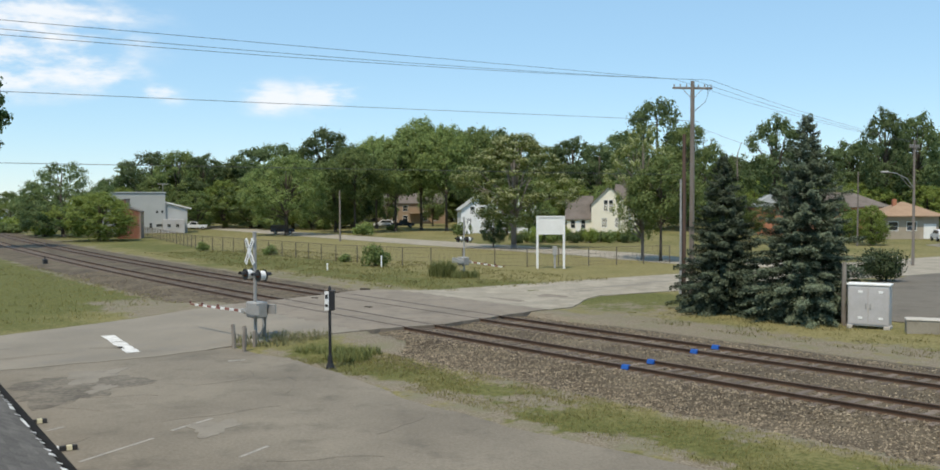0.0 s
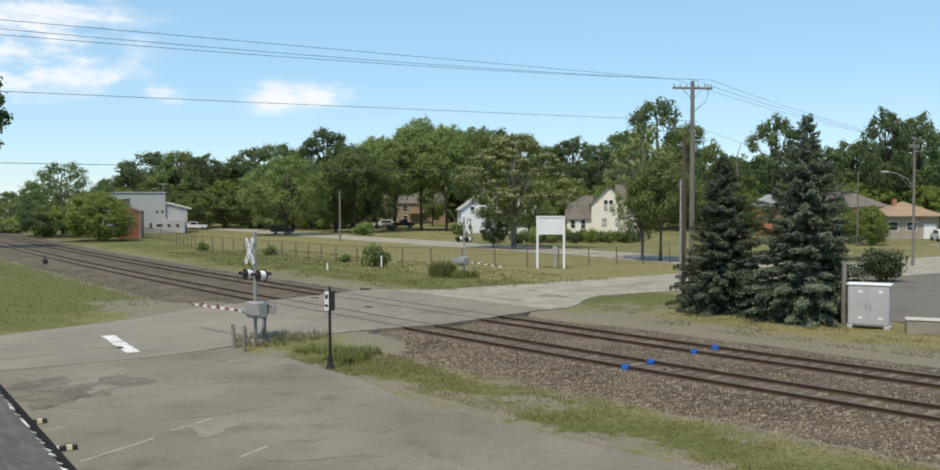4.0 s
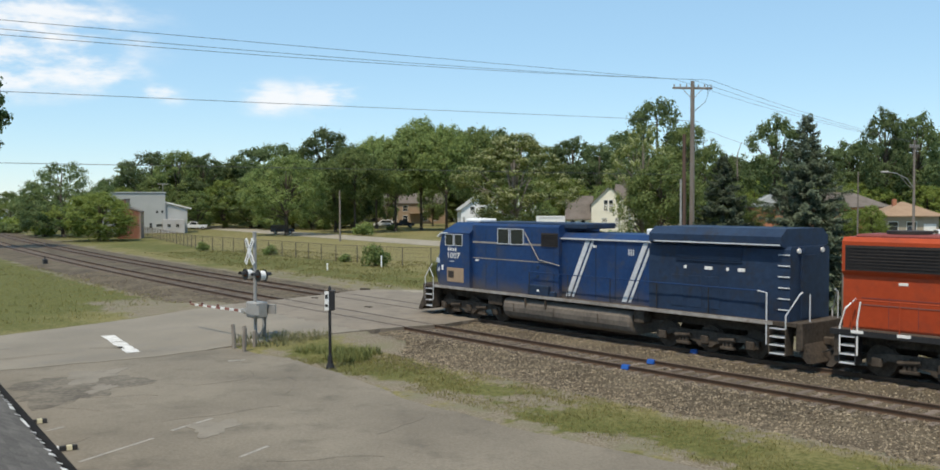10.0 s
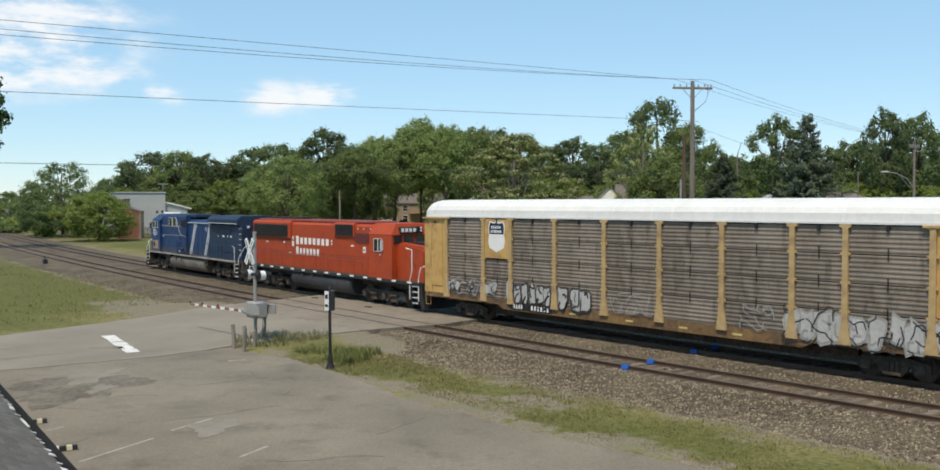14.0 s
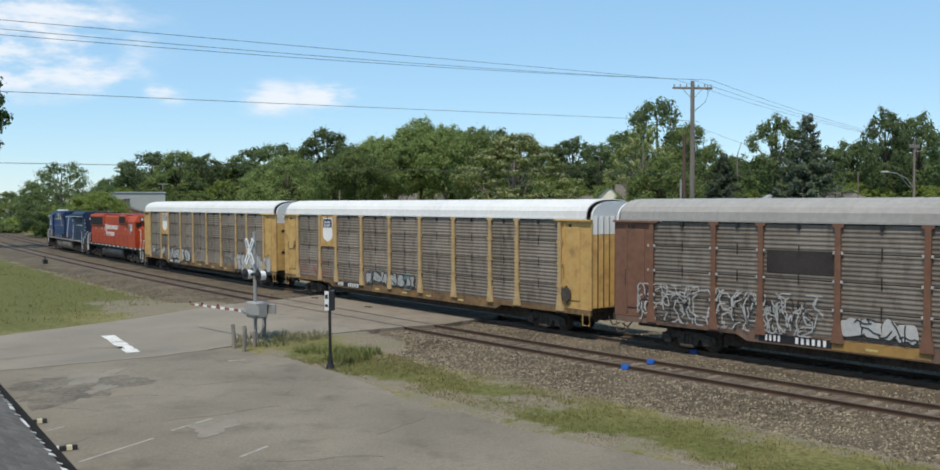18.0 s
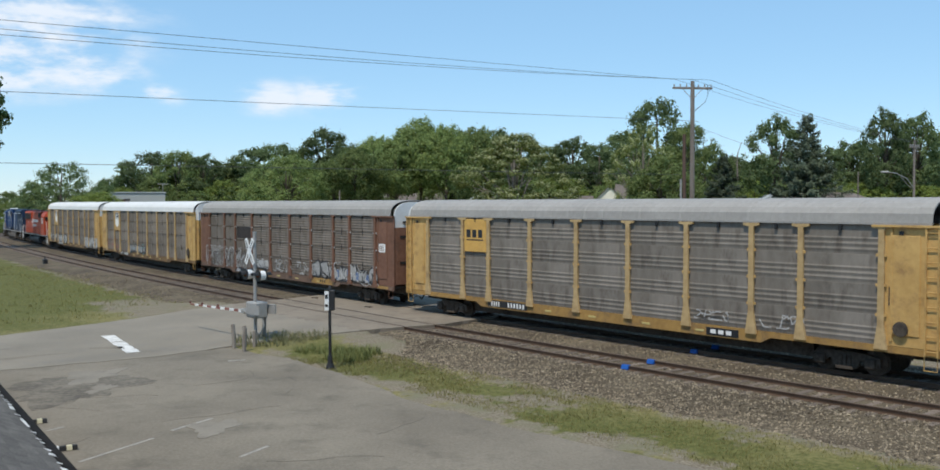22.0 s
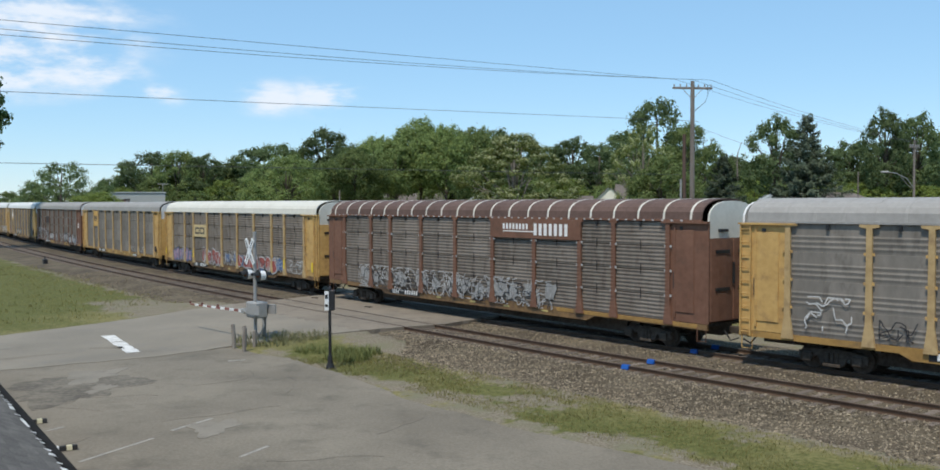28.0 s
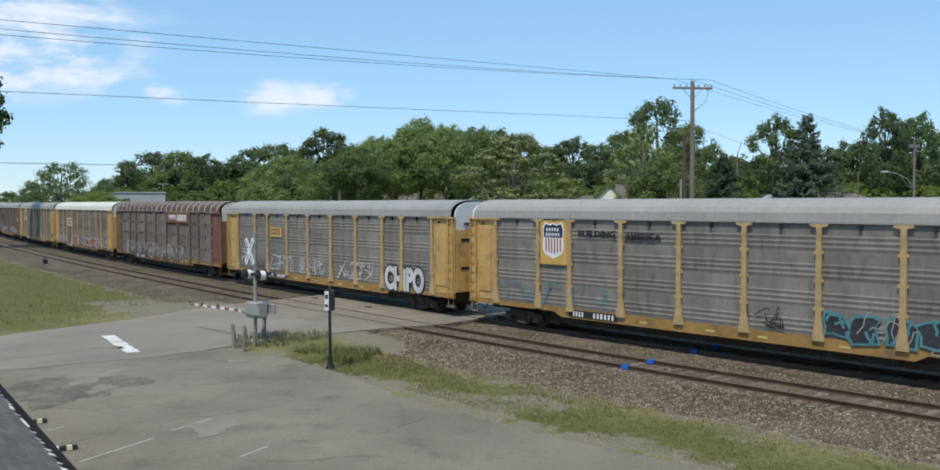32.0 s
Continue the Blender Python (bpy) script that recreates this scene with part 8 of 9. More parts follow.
def fuel_tank(parent, x0, x1, mat, ends=0.25):
    side = [(-1.0, 0.30), (-1.2, 0.36), (-1.36, 0.48), (-1.45, 0.66), (-1.48, 0.86), (-1.46, 1.04), (-1.38, 1.18), (-1.24, 1.28)]
    prof = side + [(-a, b) for a, b in side[::-1]]
    bm = bmesh.new()
    rings = []
    for x, k in ((x0, 0.9), (x0 + 0.06, 0.97), (x0 + 0.16, 1.0), (x1 - 0.16, 1.0), (x1 - 0.06, 0.97), (x1, 0.9)):
        rings.append([bm.verts.new((x, a * k, 0.8 + (b - 0.8) * k)) for a, b in prof])
    n = len(prof)
    for a, b in zip(rings, rings[1:]):
        for k in range(n):
            bm.faces.new((a[k], b[k], b[(k + 1) % n], a[(k + 1) % n]))
    bm.faces.new(rings[0])
    bm.faces.new(rings[-1][::-1])
    tk = part("fuel_tank", bm, mat, parent, "dusty fuel tank")
    bm = bmesh.new()
    for x in (x0 + 1.6, x0 + 2.9):
        tube(bm, [(x, -1.47, 0.95), (x, -1.47, 1.35)], 0.05, 8)
    part("filler", bm, "under", tk)
    bm = bmesh.new()
    for k in range(3):
        x = x0 + 0.8 + k * 2.6
        box(bm, x, x + 0.03, -1.492, -1.46, 0.66, 1.04)
    part("tank_strap", bm, "under", tk)


def deck(parent, x0, x1, mat):
    bm = bmesh.new()
    box(bm, x0, x1, -1.5, 1.5, 1.40, 1.52)
    box(bm, x0 + 0.4, x1 - 0.4, -0.6, 0.6, 0.95, 1.4)
    part("frame", bm, mat, parent)


def louvre(parent, x0, x1, z0, z1, y, n, mat="grille", name="grille"):
    bm = bmesh.new()
    box(bm, x0, x1, y, y + 0.05, z0, z1)
    root = part(name, bm, mat, parent)
    h = (z1 - z0) / n
    bm = bmesh.new()
    box(bm, x0 + 0.03, x1 - 0.03, y - 0.03, y - 0.002, h * 0.1, h * 0.45)
    me = mesh_of("slat", bm, mat)
    for k in range(n):
        piece("slat", me, root, pose(0, 0, z0 + k * h))


def blue_locomotive():
    """Six-axle road locomotive with a wide cab; x runs from its nose to its rear."""
    e = thing("blue_locomotive", Matrix(), "dark blue diesel locomotive with silver diagonal stripes, leading the train", "locomotive", "locomotives")
    deck(e, 0.75, 21.9, "under")
    # walkway edge with its pale stripe
    bm = bmesh.new()
    box(bm, 1.6, 21.0, -1.53, -1.50, 1.40, 1.53)
    box(bm, 1.6, 21.0, 1.50, 1.53, 1.40, 1.53)
    part("walkway_edge", bm, "silver_dirty", e, "dirty silver walkway edge")
    # pilot and plough
    bm = bmesh.new()
    box(bm, 0.55, 0.8, -1.45, 1.45, 0.75, 1.55, 0.03)
    prism(bm, [(0.55, 0.95), (0.08, 0.18), (0.3, 0.15), (0.75, 0.5), (0.75, 0.95)], -1.4, 1.4, "y")
    part("pilot", bm, "under", e, "black pilot with a snow plough")
    bm = bmesh.new()
    box(bm, 21.85, 22.1, -1.45, 1.45, 0.6, 1.55, 0.03)
    prism(bm, [(22.05, 0.95), (22.4, 0.2), (22.2, 0.18), (21.9, 0.5)], -1.3, 1.3, "y")
    part("rear_pilot", bm, "under", e)
    for side in (-1, 1):
        steps_unit(e, 0.85, 1.45, side)
        steps_unit(e, 20.85, 21.5, side)
    # nose: tapering in plan and sloping in front
    bm = bmesh.new()
    sec0 = [(-0.75, 1.52), (-0.95, 2.2), (-0.85, 3.0), (-0.55, 3.12), (0.55, 3.12), (0.85, 3.0), (0.95, 2.2), (0.75, 1.52)]
    sec1 = [(-1.42, 1.52), (-1.45, 2.3), (-1.42, 3.28), (-1.1, 3.55), (1.1, 3.55), (1.42, 3.28), (1.45, 2.3), (1.42, 1.52)]
    r0 = [bm.verts.new((0.95 + 0.12 * (z - 1.5), y, z)) for y, z in sec0]
    r1 = [bm.verts.new((2.15, y, z)) for y, z in sec1]
    for k in range(8):
        bm.faces.new((r0[k], r1[k], r1[(k + 1) % 8], r0[(k + 1) % 8]))
    bm.faces.new(r0)
    bm.faces.new(r1[::-1])
    nose = part("nose", bm, "loco_blue", e)
    bm = bmesh.new()
    for z0, z1, f in ((2.62, 2.86, 0.03), (2.2, 2.40, 0.03)):
        quad(bm, (1.02, -0.93, z0), (2.1, -1.47, z0), (2.1, -1.47, z1), (1.05, -0.91, z1))
        quad(bm, (1.0, -0.95, z0), (1.0, 0.95, z0), (1.03, 0.9, z1), (1.03, -0.9, z1))
    part("nose_stripe", bm, "silver", nose, "silver stripes round the nose", fix=False)
    bm = bmesh.new()
    box(bm, 0.98, 1.1, -0.35, 0.35, 1.9, 2.15)
    part("headlight_box", bm, "black", nose)
    for y in (-0.2, 0.2):
        bm = bmesh.new()
        disc(bm, (0.98, y, 2.02), (1, 0, 0), 0.1, 0.03, 12)
        part("headlight", bm, "letter_white", nose)
    # cab
    bm = bmesh.new()
    prof = [(2.05, 1.52), (2.05, 3.52), (2.3, 4.16), (4.4, 4.16), (4.4, 1.52)]
    prism(bm, prof, -1.5, 1.5, "y")
    low = [bm.verts.new(c) for c in ((2.24, -1.53, 4.16), (4.45, -1.53, 4.16), (4.45, 1.53, 4.16), (2.24, 1.53, 4.16))]
    high = [bm.verts.new(c) for c in ((2.75, -0.95, 4.68), (4.45, -0.95, 4.68), (4.45, 0.95, 4.68), (2.75, 0.95, 4.68))]
    for k in range(4):
        bm.faces.new((low[k], low[(k + 1) % 4], high[(k + 1) % 4], high[k]))
    bm.faces.new(high)
    bm.faces.new(low[::-1])
    cab = part("cab", bm, "loco_blue", e, "wide blue cab with a hipped roof and sloped windscreen")
    bm = bmesh.new()
    prism(bm, [(1.92, 3.98), (2.2, 4.17), (2.72, 4.19), (2.72, 4.13), (2.24, 4.1), (1.98, 3.92)], -1.56, 1.56, "y")
    part("visor", bm, "silver", cab, "pale front visor")
    for x0, x1 in ((2.55, 3.15), (3.28, 3.85)):
        window_unit(cab, x0, x1, 3.56, 4.08, -1.5)
        window_unit(cab, x0, x1, 3.56, 4.08, 1.52)
    bm = bmesh.new()
    quad(bm, (2.06, -1.3, 3.6), (2.06, -0.2, 3.6), (2.25, -0.2, 4.06), (2.25, -1.3, 4.06))
    quad(bm, (2.06, 0.2, 3.6), (2.06, 1.3, 3.6), (2.25, 1.3, 4.06), (2.25, 0.2, 4.06))
    for v in bm.verts:
        v.co.x -= 0.03
    part("windscreen", bm, "window", cab, fix=False)
    bars(cab, "mark_block", 2.72, 3.48, 3.27, 3.43, 4, "letter_white", -1.504)
    words(cab, "road_number", "1007", 0.40, 2.62, 2.92, -1.506, "letter_white", "white road number 1007", width=0.95)
    bars(cab, "mark_block", 2.85, 3.25, 2.74, 2.79, 3, "letter_white", -1.504)
    plate(cab, "access_panel", 2.65, 3.95, 1.75, 2.45, "siding_tan", -1.515, "dusty tan access panel", 0.03)
    plate(cab, "vent", 2.75, 3.2, 1.95, 2.3, "grille", -1.525, "", 0.02)
    plate(cab, "step_light", 2.2, 2.34, 2.3, 2.55, "letter_white", -1.512, "", 0.02)
    bm = bmesh.new()
    box(bm, 3.2, 4.3, -0.75, 0.35, 4.68, 4.86, 0.05)
    part("roof_unit", bm, "siding_white", cab, "white cooling unit on the cab roof")
    # long hood: front section, engine section, radiator section
    def hood(x0, x1, w, z1, mat, name, label="", cut=0.18):
        bm_ = bmesh.new()
        prism(bm_, [(-w, 1.52), (-w, z1 - cut), (-w + cut, z1), (w - cut, z1), (w, z1 - cut), (w, 1.52)], x0, x1, "x")
        return part(name, bm_, mat, e, label)
    h1 = hood(4.4, 10.3, 1.3, 4.66, "loco_blue", "front_hood", "blue hood behind the cab", 0.1)
    bm = bmesh.new()
    box(bm, 4.5, 11.6, -0.95, 0.95, 4.5, 4.74, 0.04)
    part("roof_hatch", bm, "loco_navy", h1)
    bm = bmesh.new()
    box(bm, 4.42, 10.2, -1.312, -1.302, 3.72, 3.8)
    box(bm, 4.42, 9.6, -1.312, -1.302, 2.98, 3.02)
    part("hood_stripe", bm, "silver_dirty", h1)
    for x0, x1 in ((6.3, 7.05), (7.2, 8.03)):
        window_unit(h1, x0, x1, 3.75, 4.42, -1.31)
    louvre(h1, 9.2, 10.25, 3.7, 4.3, -1.315, 7)
    bm = bmesh.new()
    tube(bm, [(8.15, -1.34, 4.3), (9.1, -1.36, 3.1), (9.8, -1.36, 3.0), (10.4, -1.36, 2.9)], 0.025, 6)
    part("cable_pipe", bm, "silver_dirty", h1)
    bm = bmesh.new()
    for x in (5.4, 6.2, 8.6, 10.0):
        box(bm, x - 0.012, x + 0.012, -1.308, -1.30, 1.6, 4.4)
    part("door_seam", bm, "loco_navy", h1)
    for z in (2.3, 2.7):
        plate(h1, "hood_latch", 8.9, 9.05, z, z + 0.12, "loco_navy", -1.33, "", 0.04)
    bm = bmesh.new()
    box(bm, 8.5, 9.8, -1.48, -1.28, 1.52, 1.98, 0.03)
    box(bm, 9.85, 10.2, -1.45, -1.28, 1.52, 1.75, 0.03)
    part("sand_box", bm, "loco_navy", h1, "dark equipment box on the walkway")
    plate(h1, "notice", 9.1, 9.25, 1.7, 1.8, "letter_white", -1.485, "", 0.01)
    plate(h1, "notice", 4.62, 4.85, 2.85, 2.92, "letter_white", -1.306, "", 0.01)
    h2 = hood(10.3, 15.3, 1.1, 4.34, "loco_blue", "engine_hood", "bright blue engine hood with silver stripes", 0.22)
    bm = bmesh.new()
    box(bm, 10.2, 15.35, -1.18, -1.08, 4.06, 4.12)
    part("hood_rail", bm, "silver", h2)
    bm = bmesh.new()
    for x in (12.3, 13.4, 14.6):
        box(bm, x - 0.012, x + 0.012, -1.112, -1.10, 1.6, 4.0)
    part("door_seam", bm, "loco_navy", h2)
    for xb, xt in ((10.55, 11.72), (13.75, 14.9)):
        for dx in (0.0, 0.36):
            bm = bmesh.new()
            w = 0.25 if dx == 0 else 0.13
            quad(bm, (xb + dx, -1.118, 1.6), (xb + dx + w, -1.118, 1.6), (xt + dx + w, -1.118, 4.02), (xt + dx, -1.118, 4.02))
            quad(bm, (xb + dx, -1.101, 1.6), (xb + dx + w, -1.101, 1.6), (xt + dx + w, -1.101, 4.02), (xt + dx, -1.101, 4.02))
            part("diagonal_stripe", bm, "silver", h2, "silver diagonal stripe")
    bars(h2, "mark_block", 14.1, 14.45, 3.5, 3.75, 3, "silver", -1.108)
    plate(h2, "notice", 12.15, 12.35, 3.75, 3.85, "letter_white", -1.112, "", 0.01)
    bm = bmesh.new()
    box(bm, 14.5, 15.35, -0.5, 0.5, 4.3, 4.58, 0.05)
    part("exhaust_stack", bm, "siding_white", h2, "pale exhaust housing")
    h3 = hood(15.3, 21.5, 1.25, 4.1, "loco_navy", "radiator_hood", "sooty dark blue radiator section", 0.1)
    bm = bmesh.new()
    prism(bm, [(-1.25, 4.05), (-1.5, 4.15), (-1.5, 4.45), (-1.15, 4.72), (1.15, 4.72), (1.5, 4.45), (1.5, 4.15), (1.25, 4.05)], 15.5, 21.3, "x")
    part("radiator_wing", bm, "loco_navy", h3, "overhanging dark radiator cowl")
    bm = bmesh.new()
    box(bm, 15.75, 21.25, -1.515, -1.50, 4.14, 4.19)
    part("wing_stripe", bm, "silver", h3)
    louvre(h3, 16.6, 19.6, 3.45, 4.0, -1.265, 7, "loco_navy")
    for x in (16.4, 17.2, 18.0):
        plate(h3, "door_panel", x, x + 0.6, 1.7, 2.9, "loco_navy", -1.265, "", 0.02)
    for x, w in ((17.0, 0.12), (17.95, 0.35), (18.9, 0.12), (19.4, 0.3)):
        plate(h3, "notice", x, x + w, 3.15, 3.27, "letter_white", -1.262, "", 0.01)
    for k in range(6):
        plate(h3, "end_rung", 21.05, 21.5, 1.9 + k * 0.38, 1.94 + k * 0.38, "silver", -1.29, "", 0.05)
    bm = bmesh.new()
    tube(bm, [(21.52, -0.5, 4.05), (21.52, -0.5, 3.9)], 0.12, 10)
    box(bm, 21.5, 21.56, -0.6, 0.6, 1.6, 3.8)
    part("rear_door", bm, "loco_navy", h3)
    for y in (-0.75, 0.75):
        bm = bmesh.new()
        disc(bm, (21.53, y, 3.95), (1, 0, 0), 0.09, 0.06, 10)
        part("marker_lamp", bm, "letter_white", h3)
    fuel_tank(e, 6.75, 14.5, "tank")
    bm = bmesh.new()
    box(bm, 5.6, 6.6, -1.35, -0.8, 0.85, 1.4, 0.03)
    part("air_tank_box", bm, "under", e)
    bm = bmesh.new()
    box(bm, 14.6, 15.1, -1.35, -0.8, 0.85, 1.4, 0.03)
    part("filter_box", bm, "under", e)
    truck(e, 3.95, 1.98, 3, 0.52)
    truck(e, 17.9, 1.98, 3, 0.52)
    coupler(e, 0.6, -1)
    coupler(e, 21.95, 1)
    handrail_run(e, 8.6, 20.7, 2.55, -1.47, "loco_blue", "black", 2.4)
    handrail_run(e, 4.6, 20.7, 2.55, 1.47, "loco_navy", "black", 1.6)
    for side in (-1, 1):
        y = side * 1.5
        rail_tube(e, [(1.5, y, 0.75), (1.5, y, 1.9), (1.2, y, 2.35), (0.9, y * 0.75, 2.5)], "silver", label="pale grab rail at the steps")
        rail_tube(e, [(0.82, y, 0.75), (0.82, y, 1.9), (0.9, y * 0.85, 2.3)], "silver")
        rail_tube(e, [(20.75, y, 0.7), (20.75, y, 2.5), (20.4, y, 2.55)], "silver", label="pale grab rail at the steps", r=0.03)
        rail_tube(e, [(21.5, y, 1.3), (21.5, y, 1.75), (21.85, y * 0.8, 2.5), (21.85, y * 0.7, 2.55)], "silver", r=0.03)
    for y in (-0.9, 0.9):
        rail_tube(e, [(22.05, y, 1.0), (22.05, y, 2.5)], "silver")
    return e


def red_locomotive():
    """Six-axle hood locomotive running long end first: x runs from the long hood's end to the cab and nose."""
    e = thing("red_locomotive", Matrix(), "bright red diesel locomotive running long hood first", "locomotive", "locomotives")
    deck(e, 0.3, 21.4, "under")
    bm = bmesh.new()
    box(bm, 0.3, 21.4, -1.53, -1.50, 1.34, 1.52)
    box(bm, 0.3, 21.4, 1.50, 1.53, 1.34, 1.52)
    part("walkway_edge", bm, "black", e)
    for k in range(14):
        plate(e, "edge_marker", 1.0 + k * 1.48, 1.0 + k * 1.48 + 0.42, 1.42, 1.52, "letter_white", -1.542, "white block on the walkway edge", 0.01)
    bm = bmesh.new()
    box(bm, 0.4, 0.62, -1.45, 1.45, 0.6, 1.5, 0.03)
    prism(bm, [(0.5, 0.95), (0.1, 0.22), (0.3, 0.2), (0.6, 0.5)], -1.35, 1.35, "y")
    part("rear_pilot", bm, "under", e)
    bm = bmesh.new()
    box(bm, 21.3, 21.5, -1.45, 1.45, 0.75, 1.5, 0.03)
    prism(bm, [(21.3, 1.2), (21.5, 1.1), (21.65, 0.6), (21.75, 0.15), (21.5, 0.15), (21.3, 0.5)], -1.48, 1.48, "y")
    part("snow_plough", bm, "black", e, "black snow plough")
    for side in (-1, 1):
        steps_unit(e, 0.6, 1.15, side, "black")
        steps_unit(e, 20.65, 21.25, side, "black")
    # long hood
    bm = bmesh.new()
    prism(bm, [(-1.02, 1.52), (-1.02, 4.28), (-0.9, 4.42), (0.9, 4.42), (1.02, 4.28), (1.02, 1.52)], 0.5, 16.4, "x")
    hood = part("long_hood", bm, "loco_red", e, "bright red long hood")
    # wider radiator and brake bulges
    bm = bmesh.new()
    prism(bm, [(-1.03, 3.25), (-1.12, 3.38), (-1.12, 4.36), (-1.0, 4.5), (1.0, 4.5), (1.12, 4.36), (1.12, 3.38), (1.03, 3.25)], 0.49, 6.1, "x")
    part("radiator_flare", bm, "loco_red", hood)
    bm = bmesh.new()
    prism(bm, [(-1.03, 3.6), (-1.1, 3.66), (-1.1, 4.36), (-1.0, 4.49), (1.0, 4.49), (1.1, 4.36), (1.1, 3.66), (1.03, 3.6)], 11.75, 14.1, "x")
    part("brake_flare", bm, "loco_red", hood)
    louvre(hood, 0.6, 5.7, 3.42, 4.24, -1.13, 8)
    louvre(hood, 11.9, 13.95, 3.72, 4.38, -1.11, 8)
    louvre(hood, 14.05, 15.7, 3.36, 3.92, -1.03, 6, "loco_maroon")
    bm = bmesh.new()
    box(bm, 0.8, 15.6, -0.85, 0.85, 4.42, 4.6, 0.06)
    part("roof_hatch", bm, "loco_maroon", hood, "dull dark red roof hatches")
    for k in range(3):
        bm = bmesh.new()
        disc(bm, (2.2 + k * 1.7, 0, 4.66), (0, 0, 1), 0.68, 0.1, 16)
        part("radiator_fan", bm, "grille", hood)
    bm = bmesh.new()
    for k in range(15):
        x = 2.0 + k * 0.92
        box(bm, x - 0.01, x + 0.01, -1.028, -1.02, 1.6, 2.6)
    box(bm, 1.1, 15.8, -1.028, -1.02, 2.52, 2.55)
    part("door_seam", bm, "loco_maroon", hood)
    bm = bmesh.new()
    box(bm, 1.1, 18.2, -1.034, -1.026, 2.3, 2.335)
    part("hood_line", bm, "signal_red", hood)
    # brand lettering as plain white blocks, two rows
    bars(hood, "letter_block", 6.7, 7.27, 3.0, 3.54, 1, "letter_white", -1.03, "white block lettering", seed=5, gap=0.36)
    bars(hood, "letter_block", 7.27, 11.15, 3.04, 3.45, 7, "letter_white", -1.03, "white block lettering", seed=5, gap=0.36)
    bars(hood, "letter_block", 6.7, 7.2, 2.38, 2.87, 1, "letter_white", -1.03, "white block lettering", seed=6, gap=0.36)
    bars(hood, "letter_block", 7.2, 9.9, 2.38, 2.78, 6, "letter_white", -1.03, "white block lettering", seed=6, gap=0.38)
    for z0, z1 in ((3.42, 3.5), (3.3, 3.37), (2.86, 3.2)):
        bars(hood, "letter_block", 6.13, 6.42, z0, z1, 1, "letter_white", -1.03, seed=7, gap=0.1)
    for z in (3.12, 3.3):
        bars(hood, "letter_block", 11.25, 11.42, z, z + 0.1, 1, "letter_white", -1.03, seed=8, gap=0.1)
    for x, z in ((2.3, 3.0), (4.85, 3.05), (5.7, 2.4), (13.6, 3.1)):
        plate(hood, "notice", x, x + 0.3, z, z + 0.09, "letter_white", -1.03, "", 0.01)
    nb = plate(hood, "notice", 14.95, 15.25, 2.78, 3.12, "letter_white", -1.03, "", 0.01)
    plate(nb, "notice_mark", 15.03, 15.17, 2.88, 3.02, "loco_maroon", -1.034, "", 0.01)
    for x in (14.35, 15.0, 15.75):
        plate(hood, "lift_lug", x, x + 0.07, 4.12, 4.2, "letter_white", -1.03, "", 0.02)
    # cab
    bm = bmesh.new()
    box(bm, 16.4, 18.7, -1.48, 1.48, 1.52, 3.92)
    low = [bm.verts.new(c) for c in ((16.36, -1.5, 3.92), (18.74, -1.5, 3.92), (18.74, 1.5, 3.92), (16.36, 1.5, 3.92))]
    high = [bm.verts.new(c) for c in ((16.42, -1.08, 4.52), (18.5, -1.08, 4.52), (18.5, 1.08, 4.52), (16.42, 1.08, 4.52))]
    for k in range(4):
        bm.faces.new((low[k], low[(k + 1) % 4], high[(k + 1) % 4], high[k]))
    bm.faces.new(high)
    bm.faces.new(low[::-1])
    cab = part("cab", bm, "loco_red", e, "red cab with a hipped roof")
    window_unit(cab, 16.9, 17.3, 3.0, 3.66, -1.485)
    window_unit(cab, 17.36, 17.72, 3.0, 3.66, -1.485)
    bm = bmesh.new()
    box(bm, 17.75, 17.85, -1.62, -1.49, 3.05, 3.6)
    part("wind_wing", bm, "silver", cab)
    for y0, y1 in ((-1.35, -0.85), (-0.7, -0.1), (0.1, 0.7), (0.85, 1.35)):
        bm = bmesh.new()
        box(bm, 18.695, 18.73, y0, y1, 3.42, 3.88)
        part("windscreen", bm, "window", cab)
    bm = bmesh.new()
    box(bm, 18.45, 18.78, -1.0, 0.2, 3.98, 4.34, 0.02)
    nb = part("number_box", bm, "black", cab)
    bm = bmesh.new()
    for k in range(4):
        box(bm, 18.78, 18.786, -0.92 + k * 0.26, -0.74 + k * 0.26, 4.06, 4.26)
    part("number_block", bm, "letter_white", nb)
    bm = bmesh.new()
    box(bm, 18.45, 18.76, 0.25, 0.5, 3.98, 4.36, 0.02)
    part("headlight_box", bm, "black", cab)
    for z in (4.27, 4.42):
        bm = bmesh.new()
        disc(bm, (18.77, 0.38, z - 0.15), (1, 0, 0), 0.06, 0.03, 10)
        part("headlight", bm, "letter_white", cab)
    plate(cab, "marker", 17.45, 17.55, 2.78, 2.86, "letter_white", -1.485, "", 0.01)
    # short low nose
    bm = bmesh.new()
    prism(bm, [(18.68, 1.52), (18.68, 3.5), (21.0, 3.34), (21.2, 3.15), (21.2, 1.52)], -1.12, 1.12, "y")
    bmesh.ops.bevel(bm, geom=[ed for ed in bm.edges if min(v.co.z for v in ed.verts) > 3.0], offset=0.1, segments=2, affect="EDGES")
    nose = part("nose", bm, "loco_red", e, "low red nose with a white initial block")
    bm = bmesh.new()
    box(bm, 18.75, 20.9, -0.6, 0.6, 3.40, 3.53)
    part("nose_top", bm, "black", nose)
    bm = bmesh.new()
    box(bm, 21.2, 21.215, -1.0, -0.4, 2.55, 3.1)
    blk = part("letter_block", bm, "letter_white", nose)
    bm = bmesh.new()
    box(bm, 21.215, 21.22, -0.82, -0.4, 2.74, 2.94)
    part("letter_gap", bm, "loco_red", blk)
